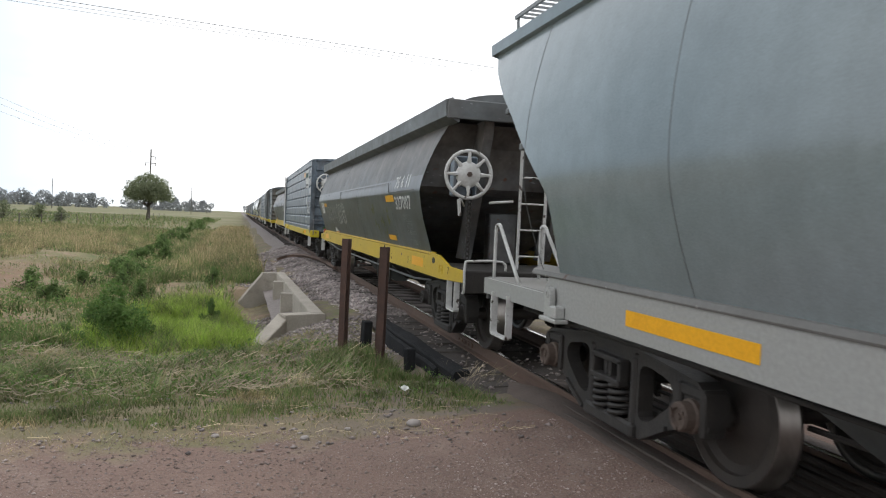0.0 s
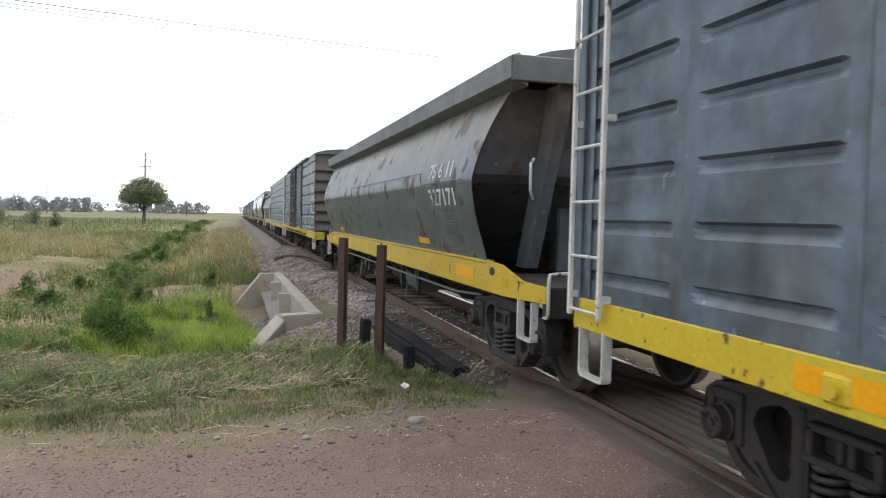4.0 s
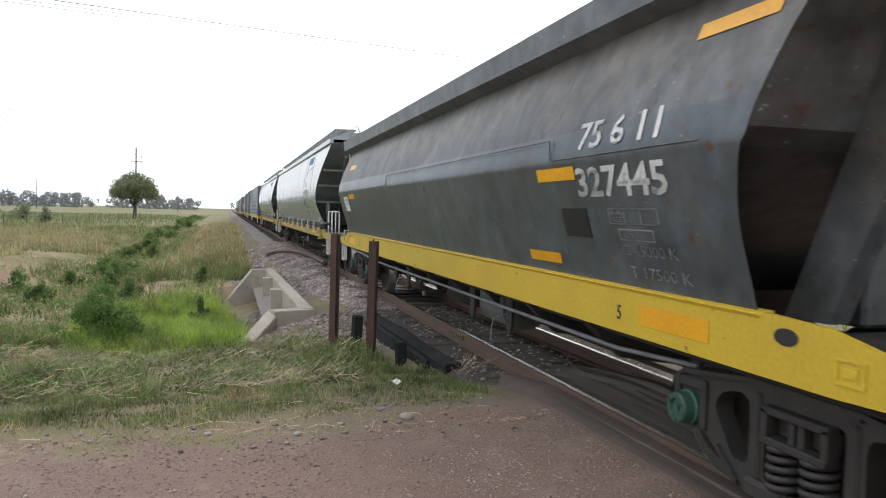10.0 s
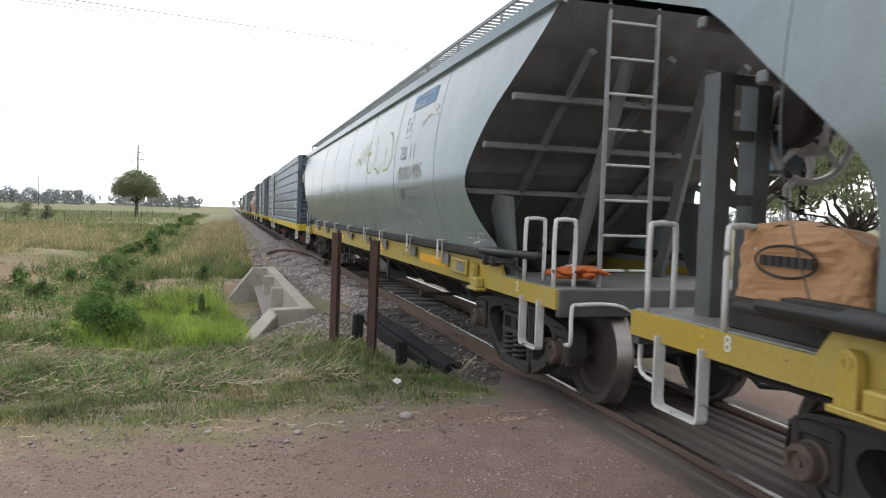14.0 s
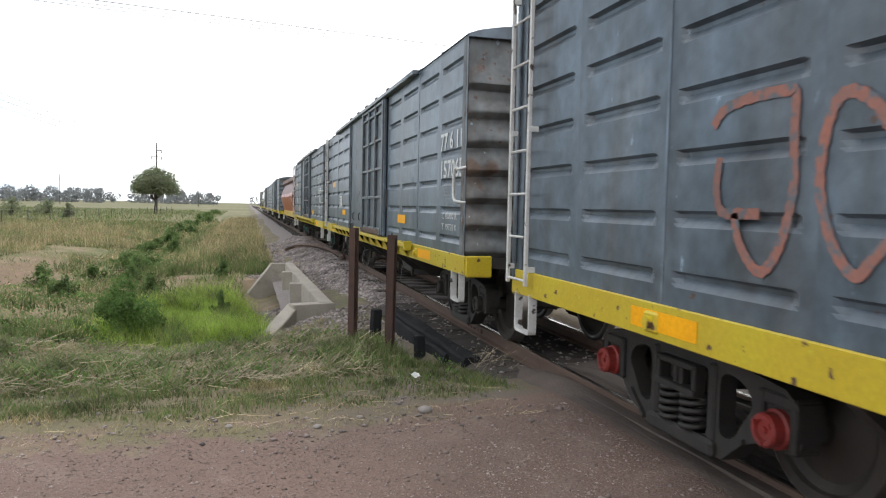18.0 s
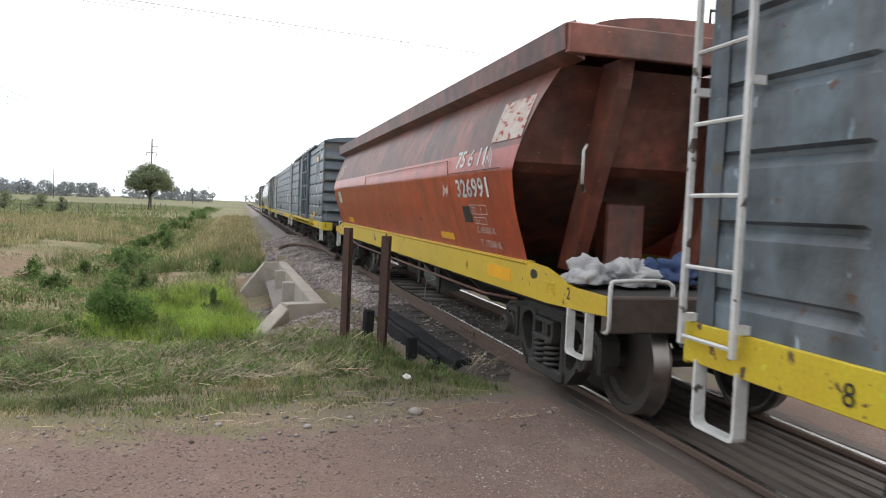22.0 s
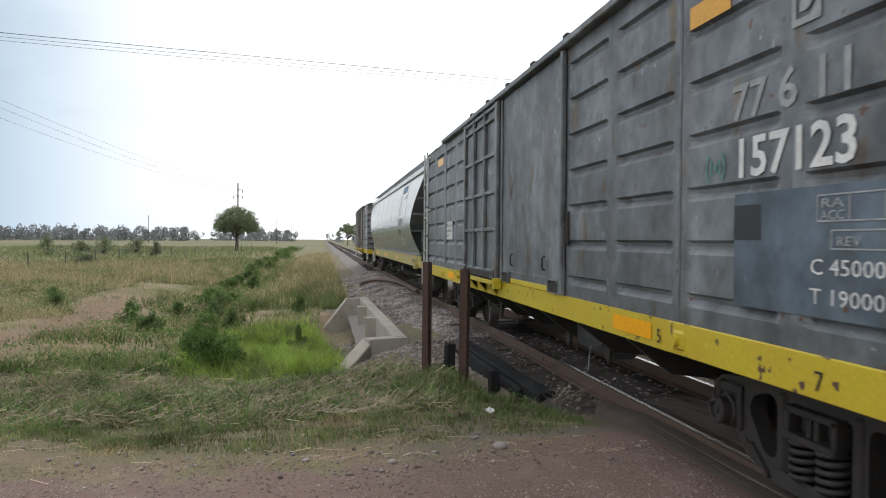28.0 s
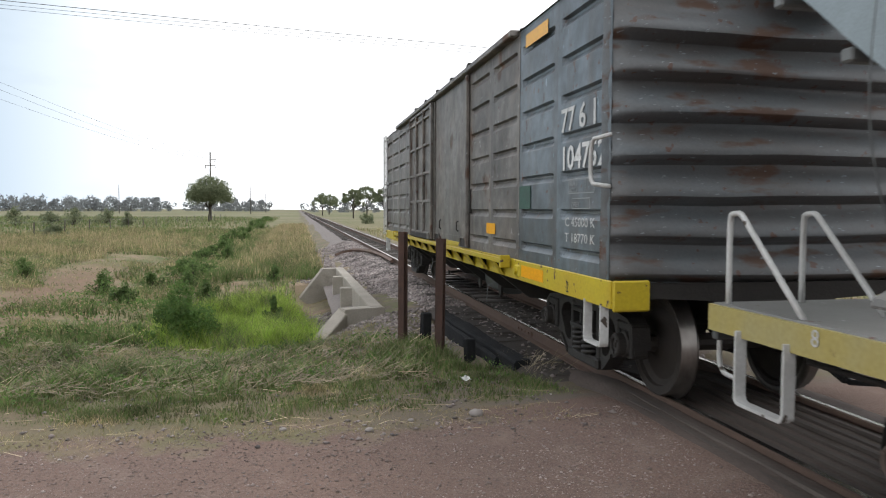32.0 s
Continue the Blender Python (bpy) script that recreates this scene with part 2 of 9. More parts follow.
RUST = (0.085, 0.048, 0.036)
M = {
    "slate": surface("slate_paint", (0.094, 0.128, 0.164), 0.33, second=(0.072, 0.090, 0.108), scale=1.6, stretch=2.5, bump=0.1, third=(0.14, 0.17, 0.195), patch=0.60, patch_scale=1.7, patch_soft=0.15, random=0.05, streak=0.5, dots=0.3),
    "slate_worn": surface("worn_slate_paint", (0.105, 0.135, 0.158), 0.38, second=(0.075, 0.088, 0.097), scale=2.2, stretch=2.5, bump=0.14, third=RUST, patch=0.68, patch_scale=3.6, random=0.1, streak=0.6, dots=0.8),
    "slate_grey": surface("weathered_grey_paint", (0.14, 0.157, 0.17), 0.46, second=(0.088, 0.098, 0.107), scale=2.6, stretch=2.0, bump=0.18, third=(0.125, 0.10, 0.072), patch=0.60, patch_scale=4.0, patch_soft=0.12, random=0.08, streak=0.6, dots=0.6),
    "slate_rusty": surface("rusting_slate_paint", (0.128, 0.158, 0.176), 0.45, second=(0.125, 0.098, 0.078), scale=1.3, stretch=1.5, amount=0.9, bump=0.2, third=(0.10, 0.06, 0.042), patch=0.60, patch_scale=2.4, patch_soft=0.06, random=0.06, streak=0.7, dots=0.8),
    "end_dirty": surface("soot_stained_end_paint", (0.085, 0.078, 0.062), 0.65, second=(0.062, 0.066, 0.07), scale=1.1, bump=0.2, third=(0.11, 0.096, 0.072), patch=0.60, patch_scale=2.5, patch_soft=0.15, random=0.08, dots=0.7),
    "end_slate": surface("dirt_streaked_slate_end_paint", (0.085, 0.108, 0.13), 0.5, second=(0.06, 0.07, 0.08), scale=1.4, bump=0.12, third=(0.115, 0.095, 0.07), patch=0.545, patch_scale=2.0, patch_soft=0.14, stretch=0.22, random=0.05, dots=0.4),
    "slate_tan": surface("tan_weathered_slate_paint", (0.150, 0.150, 0.142), 0.5, second=(0.135, 0.102, 0.080), scale=1.5, stretch=1.5, amount=0.8, bump=0.2, third=(0.10, 0.06, 0.042), patch=0.62, patch_scale=2.6, patch_soft=0.08, random=0.06, streak=0.6, dots=0.8),
    "end_rusty": surface("rust_banded_end_paint", (0.115, 0.13, 0.14), 0.45, second=(0.085, 0.07, 0.06), scale=1.2, bump=0.15, third=(0.088, 0.05, 0.034), patch=0.565, patch_scale=2.0, patch_soft=0.08, stretch=0.3, random=0.05, dots=0.9),
    "door": surface("door_paint", (0.060, 0.075, 0.080), 0.5, second=(0.085, 0.096, 0.098), scale=1.8, bump=0.2, third=(0.058, 0.036, 0.029), patch=0.585, patch_scale=3.6, patch_soft=0.05, stretch=1.6, detail=9.0, random=0.06, streak=0.5, dots=1.35),
    "door_slate": surface("slate_door_paint", (0.092, 0.118, 0.140), 0.42, second=(0.075, 0.092, 0.105), scale=1.8, bump=0.15, third=(0.085, 0.05, 0.038), patch=0.66, patch_scale=3.4, patch_soft=0.05, stretch=1.4, random=0.06, streak=0.5, dots=0.9),
    "dark_hopper": surface("charcoal_hopper_paint", (0.064, 0.076, 0.088), 0.34, second=(0.088, 0.10, 0.112), scale=0.9, stretch=0.5, bump=0.06, third=(0.06, 0.045, 0.04), patch=0.70, patch_scale=3.0, random=0.03, streak=0.4, dots=0.6),
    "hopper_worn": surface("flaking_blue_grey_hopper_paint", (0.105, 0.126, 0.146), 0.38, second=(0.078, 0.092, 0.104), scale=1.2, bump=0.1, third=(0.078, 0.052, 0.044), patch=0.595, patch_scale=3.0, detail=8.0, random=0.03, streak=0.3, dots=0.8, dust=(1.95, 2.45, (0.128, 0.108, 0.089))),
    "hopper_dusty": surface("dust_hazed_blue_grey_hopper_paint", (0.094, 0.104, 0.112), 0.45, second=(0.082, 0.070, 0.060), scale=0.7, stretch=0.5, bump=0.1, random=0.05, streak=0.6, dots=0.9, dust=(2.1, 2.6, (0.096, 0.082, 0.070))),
    "coaming": surface("grey_coaming_paint", (0.135, 0.15, 0.157), 0.5, second=(0.09, 0.09, 0.088), scale=2.5, stretch=0.4, bump=0.1, streak=0.3, dots=0.4),
    "red_hopper": surface("red_oxide_hopper_paint", (0.40, 0.062, 0.028), 0.30, second=(0.33, 0.05, 0.026), scale=1.0, stretch=0.6, bump=0.05, third=(0.10, 0.065, 0.06), patch=0.70, patch_scale=3.2, random=0.03, streak=0.3, dots=0.5),
    "red_dusty": surface("dust_browned_red_paint", (0.20, 0.056, 0.036), 0.42, second=(0.125, 0.062, 0.045), scale=0.9, stretch=0.5, amount=0.8, bump=0.08, random=0.03, streak=0.75, dots=0.5),
    "grey_hopper": surface("smooth_grey_hopper_paint", (0.228, 0.274, 0.288), 0.20, second=(0.20, 0.242, 0.255), scale=0.7, stretch=3.0, bump=0.006, fine=90.0, random=0.02, streak=0.09, spec=0.75),
    # dusty grey paint, its colour also darkened for the shade under hopper ends
    "grey_dark": surface("shaded_dusty_grey_paint", (0.098, 0.109, 0.110), 0.5, second=(0.064, 0.069, 0.067), scale=1.5, bump=0.08, streak=0.3),
    # hopper grey darkened so the end slopes hold their shade in the colour
    "grey_sheet": surface("shaded_grey_slope_paint", (0.15, 0.163, 0.163), 0.5, second=(0.105, 0.112, 0.11), scale=1.3, bump=0.06, streak=0.25),
    "deck_grey": surface("trodden_grey_deck_paint", (0.185, 0.185, 0.178), 0.6, second=(0.12, 0.118, 0.11), scale=2.0, bump=0.15, dots=0.5),
    "pale_grey": surface("pale_grey_sill_paint", (0.34, 0.35, 0.34), 0.45, second=(0.33, 0.33, 0.31), scale=1.2, bump=0.05),
    "yellow": surface("yellow_sill_paint", (0.60, 0.42, 0.028), 0.42, second=(0.48, 0.33, 0.035), scale=1.6, bump=0.08, third=(0.11, 0.05, 0.03), patch=0.73, patch_scale=4.0, random=0.06, dots=0.5),
    "yellow_box": surface("scuffed_lemon_sill_paint", (0.54, 0.43, 0.022), 0.45, second=(0.50, 0.34, 0.02), scale=2.2, bump=0.1, third=(0.10, 0.06, 0.03), patch=0.70, patch_scale=6.0, random=0.08, dots=0.9),
    "yellow_faded": surface("faded_yellow_sill_paint", (0.52, 0.375, 0.075), 0.5, second=(0.44, 0.31, 0.07), scale=1.2, bump=0.08, third=(0.13, 0.08, 0.05), patch=0.74, patch_scale=4.0, random=0.05, dots=0.5),
    "yellow_khaki": surface("pale_khaki_yellow_sill_paint", (0.44, 0.34, 0.055), 0.45, second=(0.37, 0.35, 0.21), scale=1.6, amount=0.7, bump=0.06, third=(0.14, 0.10, 0.06), patch=0.74, patch_scale=6.0, random=0.05),
    "yellow_pale": surface("dull_yellow_sill_paint", (0.37, 0.255, 0.028), 0.45, second=(0.36, 0.30, 0.10), scale=0.9, bump=0.06, third=(0.14, 0.10, 0.06), patch=0.74, patch_scale=6.0, random=0.05, dots=0.4),
    "orange": surface("orange_reflector", (0.88, 0.42, 0.006), 0.5, second=(0.80, 0.36, 0.006), scale=4.0, bump=0.02, spec=0.2),
    "yellow_reflector": surface("amber_reflector", (0.80, 0.40, 0.012), 0.35, second=(0.70, 0.33, 0.012), scale=4.0, bump=0.02),
    "fluo": surface("fluorescent_yellow_reflector", (0.75, 0.92, 0.03), 0.4, bump=0.02),
    "white": surface("white_stencil_paint", (0.70, 0.71, 0.70), 0.55, second=(0.52, 0.53, 0.53), scale=9.0, bump=0.05),
    "faded": surface("faded_white_stencil_paint", (0.34, 0.36, 0.36), 0.6, second=(0.2, 0.22, 0.23), scale=14.0, bump=0.05),
    "white_rail": surface("worn_white_handrail_paint", (0.60, 0.61, 0.60), 0.45, second=(0.42, 0.41, 0.39), scale=6.0, bump=0.08, third=(0.07, 0.055, 0.045), patch=0.62, patch_scale=9.0),
    "grey_rail": surface("grey_ladder_paint", (0.27, 0.29, 0.30), 0.5, second=(0.2, 0.2, 0.2), scale=6.0, bump=0.05),
    "worn_ink": surface("worn_grey_stencil_ink", (0.24, 0.24, 0.235), 0.8, second=(0.36, 0.36, 0.35), scale=14.0, bump=0.02),
    "black": surface("black_paint", (0.016, 0.017, 0.018), 0.5, bump=0.05),
    "blue_paint": surface("blue_brush_paint", (0.10, 0.17, 0.36), 0.6, bump=0.05),
    "blue_sign": surface("blue_sign_paint", (0.06, 0.17, 0.33), 0.45, bump=0.03),
    "salmon": surface("faded_red_spray_paint", (0.34, 0.125, 0.085), 0.7, second=(0.19, 0.12, 0.11), scale=5.0, amount=0.9, bump=0.05, third=(0.11, 0.13, 0.15), patch=0.50, patch_scale=16.0, patch_soft=0.12),
    "lime_thin": surface("thin_yellow_green_paint", (0.22, 0.23, 0.05), 0.7, second=(0.11, 0.12, 0.05), scale=9.0, bump=0.05),
    "lime": surface("yellow_chalk_paint", (0.55, 0.56, 0.09), 0.7, second=(0.40, 0.43, 0.15), scale=7.0, bump=0.05, third=(0.235, 0.28, 0.26), patch=0.60, patch_scale=16.0),
    "teal": surface("teal_spray_paint", (0.10, 0.30, 0.27), 0.7, bump=0.05),
    "sign": surface("white_notice_paint", (0.70, 0.71, 0.69), 0.6, second=(0.56, 0.57, 0.55), scale=8.0, bump=0.08),
    "scrape": surface("peeling_white_sheet", (0.50, 0.44, 0.40), 0.7, second=(0.38, 0.28, 0.24), scale=6.0, bump=0.2, third=(0.28, 0.07, 0.05), patch=0.56, patch_scale=9.0, stretch=0.4),
    "frame": surface("grimy_underframe_steel", (0.021, 0.019, 0.017), 0.8, second=(0.036, 0.031, 0.027), scale=5.0, bump=0.4, random=0.15),
    "bogie": surface("grease_caked_cast_steel", (0.020, 0.019, 0.018), 0.7, second=(0.037, 0.032, 0.028), scale=6.0, bump=0.45, random=0.15),
    "wheel": surface("dusty_brown_wheel_steel", (0.040, 0.033, 0.028), 0.65, second=(0.024, 0.021, 0.019), scale=6.0, bump=0.2, random=0.12),
    "tread": surface("worn_wheel_tread", (0.24, 0.225, 0.21), 0.30, metal=0.85, second=(0.09, 0.078, 0.07), scale=6.0, bump=0.03),
    "spring": surface("spring_steel", (0.026, 0.024, 0.022), 0.6, bump=0.2),
    "box_rust": surface("rusty_axle_box", (0.095, 0.068, 0.054), 0.75, second=(0.05, 0.038, 0.032), scale=9.0, bump=0.3),
    "box_green": surface("green_axle_box", (0.03, 0.10, 0.072), 0.6, second=(0.03, 0.06, 0.05), scale=9.0, bump=0.25),
    "box_red": surface("red_axle_box", (0.30, 0.03, 0.025), 0.55, second=(0.12, 0.03, 0.025), scale=9.0, bump=0.2),
    "box_plain": surface("grimy_axle_box", (0.036, 0.032, 0.029), 0.7, bump=0.3),
    "pipe_grey": surface("grey_brake_pipe", (0.17, 0.18, 0.19), 0.5, bump=0.05),
    "rail": surface("rusty_rail_steel", (0.118, 0.074, 0.055), 0.8, second=(0.085, 0.055, 0.043), scale=3.0, bump=0.25),
    "rail_top": surface("worn_rail_head", (0.50, 0.48, 0.46), 0.27, metal=1.0, second=(0.36, 0.34, 0.32), scale=3.0, bump=0.05),
    "deck_rail": surface("dirt_dulled_deck_rail", (0.075, 0.060, 0.051), 0.8, second=(0.048, 0.039, 0.033), scale=2.0, bump=0.25),
    "deck_dusty": surface("dust_covered_deck_rail", (0.098, 0.080, 0.069), 0.85, second=(0.065, 0.052, 0.045), scale=2.5, bump=0.5),
    "sleeper": surface("weathered_hardwood_sleeper", (0.045, 0.038, 0.033), 0.9, second=(0.075, 0.065, 0.057), scale=6.0, bump=0.6, random=0.2),
    "timber_black": surface("tarred_black_timber", (0.016, 0.017, 0.019), 0.95, second=(0.028, 0.028, 0.029), scale=4.0, bump=0.6, random=0.15, spec=0.15),
    "post_rust": surface("rusted_rail_post", (0.083, 0.045, 0.034), 0.85, second=(0.052, 0.034, 0.029), scale=6.0, bump=0.4),
    "concrete": surface("weathered_concrete", (0.36, 0.33, 0.285), 0.9, second=(0.25, 0.225, 0.19), scale=2.2, bump=0.5, third=(0.18, 0.16, 0.135), patch=0.63, patch_scale=3.0, patch_soft=0.15, random=0.06),
    "ballast": surface("grey_ballast_bed", (0.20, 0.175, 0.165), 0.95, second=(0.13, 0.115, 0.108), scale=14.0, fine=60.0, bump=0.9),
    "stone": island("crushed_ballast_stone", [(0.12, 0.105, 0.10), (0.22, 0.195, 0.185), (0.30, 0.255, 0.24), (0.17, 0.15, 0.15), (0.36, 0.32, 0.30)], 0.9),
    "gravel": island("mauve_grey_road_gravel", [(0.20, 0.155, 0.138), (0.27, 0.21, 0.188), (0.16, 0.125, 0.11), (0.33, 0.28, 0.26), (0.22, 0.17, 0.15)], 0.95),
    "pale_stone": surface("pale_stone", (0.33, 0.30, 0.28), 0.9, bump=0.4),
    "grass": island("grass_blades", [(0.075, 0.122, 0.038), (0.11, 0.17, 0.05), (0.15, 0.195, 0.068), (0.26, 0.22, 0.13), (0.095, 0.15, 0.045), (0.18, 0.19, 0.09)], 0.7, 0.35, 0.5),
    "meadow": island("meadow_grass_blades", [(0.27, 0.25, 0.13), (0.36, 0.295, 0.175), (0.19, 0.215, 0.085), (0.40, 0.32, 0.20), (0.16, 0.195, 0.075), (0.30, 0.25, 0.155)], 0.75, 0.4, 0.45),
    "lush": island("lush_green_blades", [(0.23, 0.36, 0.05), (0.30, 0.43, 0.065), (0.17, 0.26, 0.05), (0.38, 0.43, 0.13), (0.15, 0.22, 0.05)], 0.6, 0.5, 0.55),
    "tan": island("dry_tan_grass_blades", [(0.40, 0.325, 0.195), (0.46, 0.375, 0.225), (0.33, 0.27, 0.16), (0.26, 0.235, 0.12), (0.20, 0.205, 0.085)], 0.8, 0.35, 0.4),
    "scrub": island("green_scrub_leaves", [(0.10, 0.17, 0.052), (0.145, 0.22, 0.072), (0.08, 0.14, 0.046), (0.19, 0.23, 0.095)], 0.7, 0.45, 0.5),
    "dead": island("dead_matted_stalks", [(0.24, 0.20, 0.14), (0.15, 0.13, 0.09), (0.33, 0.28, 0.20), (0.10, 0.09, 0.055)], 0.95),
    "straw": island("cut_straw", [(0.44, 0.36, 0.23), (0.32, 0.25, 0.16), (0.54, 0.45, 0.31), (0.23, 0.175, 0.11)], 0.9),
    # greyed and lightened: some distance haze of the field tree is in this colour
    "leaf": island("green_leaves", [(0.18, 0.21, 0.125), (0.225, 0.25, 0.15), (0.145, 0.175, 0.105), (0.24, 0.26, 0.16)], 0.65, 0.55, 0.2, 0.5),
    "leaf_bush": island("bush_leaves", [(0.095, 0.175, 0.046), (0.13, 0.225, 0.056), (0.072, 0.14, 0.038), (0.16, 0.225, 0.07)], 0.6, 0.45, 0.35),
    # the pale bluish grey puts the horizon haze into the leaf colour
    "leaf_far": island("haze_tinted_far_leaves", [(0.23, 0.245, 0.25), (0.27, 0.285, 0.29), (0.19, 0.205, 0.21)], 0.9, 0.2, 0.12, 0.05),
    "bark": surface("rough_bark", (0.055, 0.045, 0.036), 0.95, second=(0.09, 0.075, 0.06), scale=5.0, stretch=4.0, bump=0.8),
    "pole": surface("weathered_pole_wood", (0.085, 0.075, 0.066), 0.9, second=(0.12, 0.11, 0.095), scale=3.0, stretch=5.0, bump=0.3),
    "wire": surface("dark_aluminium_wire", (0.06, 0.06, 0.065), 0.5, bump=0.0),
    "fence": surface("grey_fence_wood", (0.10, 0.088, 0.075), 0.9, bump=0.4),
    "paper": surface("brown_kraft_paper", (0.42, 0.235, 0.115), 0.75, second=(0.34, 0.18, 0.085), scale=3.0, bump=0.3),
    "cloth_white": surface("crumpled_pale_cloth", (0.42, 0.42, 0.42), 0.9, second=(0.22, 0.22, 0.25), scale=8.0, bump=0.3),
    "cloth_blue": surface("crumpled_blue_cloth", (0.06, 0.10, 0.22), 0.9, bump=0.3),
    "cloth_brown": surface("crumpled_brown_cloth", (0.20, 0.11, 0.075), 0.9, bump=0.3),
    "crossing_dirt": surface("trodden_crossing_dirt", (0.112, 0.086, 0.074), 0.95, second=(0.075, 0.059, 0.051), scale=3.0, bump=0.8),
    "oily_dirt": surface("oily_black_track_dirt", (0.062, 0.050, 0.043), 0.9, second=(0.035, 0.029, 0.026), scale=4.0, bump=0.9),
    "cloth_red": surface("faded_red_cloth", (0.36, 0.03, 0.03), 0.9, bump=0.3),
    "cloth_orange": surface("crumpled_orange_cloth", (0.55, 0.14, 0.03), 0.9, bump=0.3),
}


# ---- geometry helpers ----
def box(bm, x0, x1, y0, y1, z0, z1, bevel=0.0):
    vs = [bm.verts.new((x, y, z)) for x in (x0, x1) for y in (y0, y1) for z in (z0, z1)]
    fs = [bm.faces.new([vs[i] for i in f]) for f in ((0, 1, 3, 2), (4, 6, 7, 5), (0, 4, 5, 1), (2, 3, 7, 6), (0, 2, 6, 4), (1, 5, 7, 3))]
    if bevel:
        edges = list({e for f in fs for e in f.edges})
        bmesh.ops.bevel(bm, geom=edges, offset=bevel, segments=1, affect="EDGES")
    return bm


def grid(bm, rows, closed=False):
    vs = [[bm.verts.new(p) for p in r] for r in rows]
    for a, b in zip(vs, vs[1:]):
        for i in range(len(a) - (0 if closed else 1)):
            j = (i + 1) % len(a)
            bm.faces.new((a[i], a[j], b[j], b[i]))
    return vs


def extrude_poly(bm, pts, d0, d1, axis="x"):
    """A flat polygon (list of pairs) given thickness along an axis: pairs are (y, z) for x, (x, z) for y, (x, y) for z."""
    def at(p, d):
        return {"x": (d, p[0], p[1]), "y": (p[0], d, p[1]), "z": (p[0], p[1], d)}[axis]
    a, b = [bm.verts.new(at(p, d0)) for p in pts], [bm.verts.new(at(p, d1)) for p in pts]
    bm.faces.new(a)
    bm.faces.new(b[::-1])
    for i in range(len(pts)):
        j = (i + 1) % len(pts)
        bm.faces.new((a[j], a[i], b[i], b[j]))
    return bm


def tube(bm, pts, r, n=6, close=True):
    pts = [Vector(p) for p in pts]
    rings = []
    side = None
    for i, p in enumerate(pts):
        d = (pts[min(i + 1, len(pts) - 1)] - pts[max(i - 1, 0)]).normalized()
        if side is None:
            side = d.cross(Vector((0.13, 0.31, 0.94))).normalized()
        side = (side - d * side.dot(d)).normalized()
        up = d.cross(side)
        rad = r[i] if isinstance(r, (list, tuple)) else r
        rings.append([bm.verts.new(p + (side * math.cos(a) + up * math.sin(a)) * rad) for a in (2 * math.pi * k / n for k in range(n))])
    for a, b in zip(rings, rings[1:]):
        for k in range(n):
            bm.faces.new((a[k], a[(k + 1) % n], b[(k + 1) % n], b[k]))
    if close:
        bm.faces.new(rings[0][::-1])
        bm.faces.new(rings[-1])
    return bm


def lathe(bm, profile, n=24, axis="x", at=(0, 0, 0)):
    """Turns a closed profile of (along, radius) round an axis."""
    rings = []
    for k in range(n):
        a = 2 * math.pi * k / n
        c, s = math.cos(a), math.sin(a)
        ring = []
        for d, r in profile:
            p = {"x": (d, r * c, r * s), "y": (r * c, d, r * s), "z": (r * c, r * s, d)}[axis]
            ring.append(bm.verts.new((p[0] + at[0], p[1] + at[1], p[2] + at[2])))
        rings.append(ring)
    m = len(profile)
    for k in range(n):
        a, b = rings[k], rings[(k + 1) % n]
        for i in range(m - 1):
            bm.faces.new((a[i], b[i], b[i + 1], a[i + 1]))
    bmesh.ops.remove_doubles(bm, verts=[v for r in rings for v in r], dist=1e-5)
    return bm


def curve_through(rows, times):
    """Smooth in-between rows (Catmull-Rom) for a profile given row by row."""
    pts = [np.array(r, dtype=float) for r in rows]
    out = []
    for i in range(len(pts) - 1):
        p0, p1, p2, p3 = pts[max(i - 1, 0)], pts[i], pts[i + 1], pts[min(i + 2, len(pts) - 1)]
        for k in range(times):
            t = k / times
            out.append(0.5 * (2 * p1 + (p2 - p0) * t + (2 * p0 - 5 * p1 + 4 * p2 - p3) * t * t + (3 * p1 - p0 - 3 * p2 + p3) * t ** 3))
    return out + [pts[-1]]


def mesh_of(name, bm, material, smooth=False):
    bmesh.ops.recalc_face_normals(bm, faces=bm.faces)
    me = bpy.data.meshes.new(name)
    bm.to_mesh(me)
    bm.free()
    me.materials.append(M[material] if isinstance(material, str) else material)
    if smooth:
        me.polygons.foreach_set("use_smooth", [True] * len(me.polygons))
    return me


def put(name, me, parent=None, m=None, label=""):
    ob = new(name, me)
    ob.parent = parent
    if m is not None:
        ob.matrix_basis = m
    return tagged(ob, label)


def part(name, bm, material, parent=None, label="", m=None, smooth=False):
    return put(name, mesh_of(name, bm, material, smooth), parent, m, label)


def soft_edges(ob, angle=35):
    """Rounds the shading but keeps edges sharper than the angle."""
    me = ob.data
    me.polygons.foreach_set("use_smooth", [True] * len(me.polygons))
    me.set_sharp_from_angle(angle=radians(angle))
    return ob


def fast_mesh(name, verts, faces, material, smooth=False):
    """A mesh from arrays: verts (n, 3), faces (m, k)."""
    me = bpy.data.meshes.new(name)
    k = faces.shape[1]
    me.vertices.add(len(verts))
    me.vertices.foreach_set("co", np.asarray(verts, dtype=np.float32).ravel())
    me.loops.add(faces.size)
    me.loops.foreach_set("vertex_index", faces.astype(np.int32).ravel())
    me.polygons.add(len(faces))
    me.polygons.foreach_set("loop_start", np.arange(0, faces.size, k, dtype=np.int32))
    me.polygons.foreach_set("loop_total", np.full(len(faces), k, dtype=np.int32))
    if smooth:
        me.polygons.foreach_set("use_smooth", np.ones(len(faces), dtype=bool))
    me.update(calc_edges=True)
    me.materials.append(M[material] if isinstance(material, str) else material)
    return me


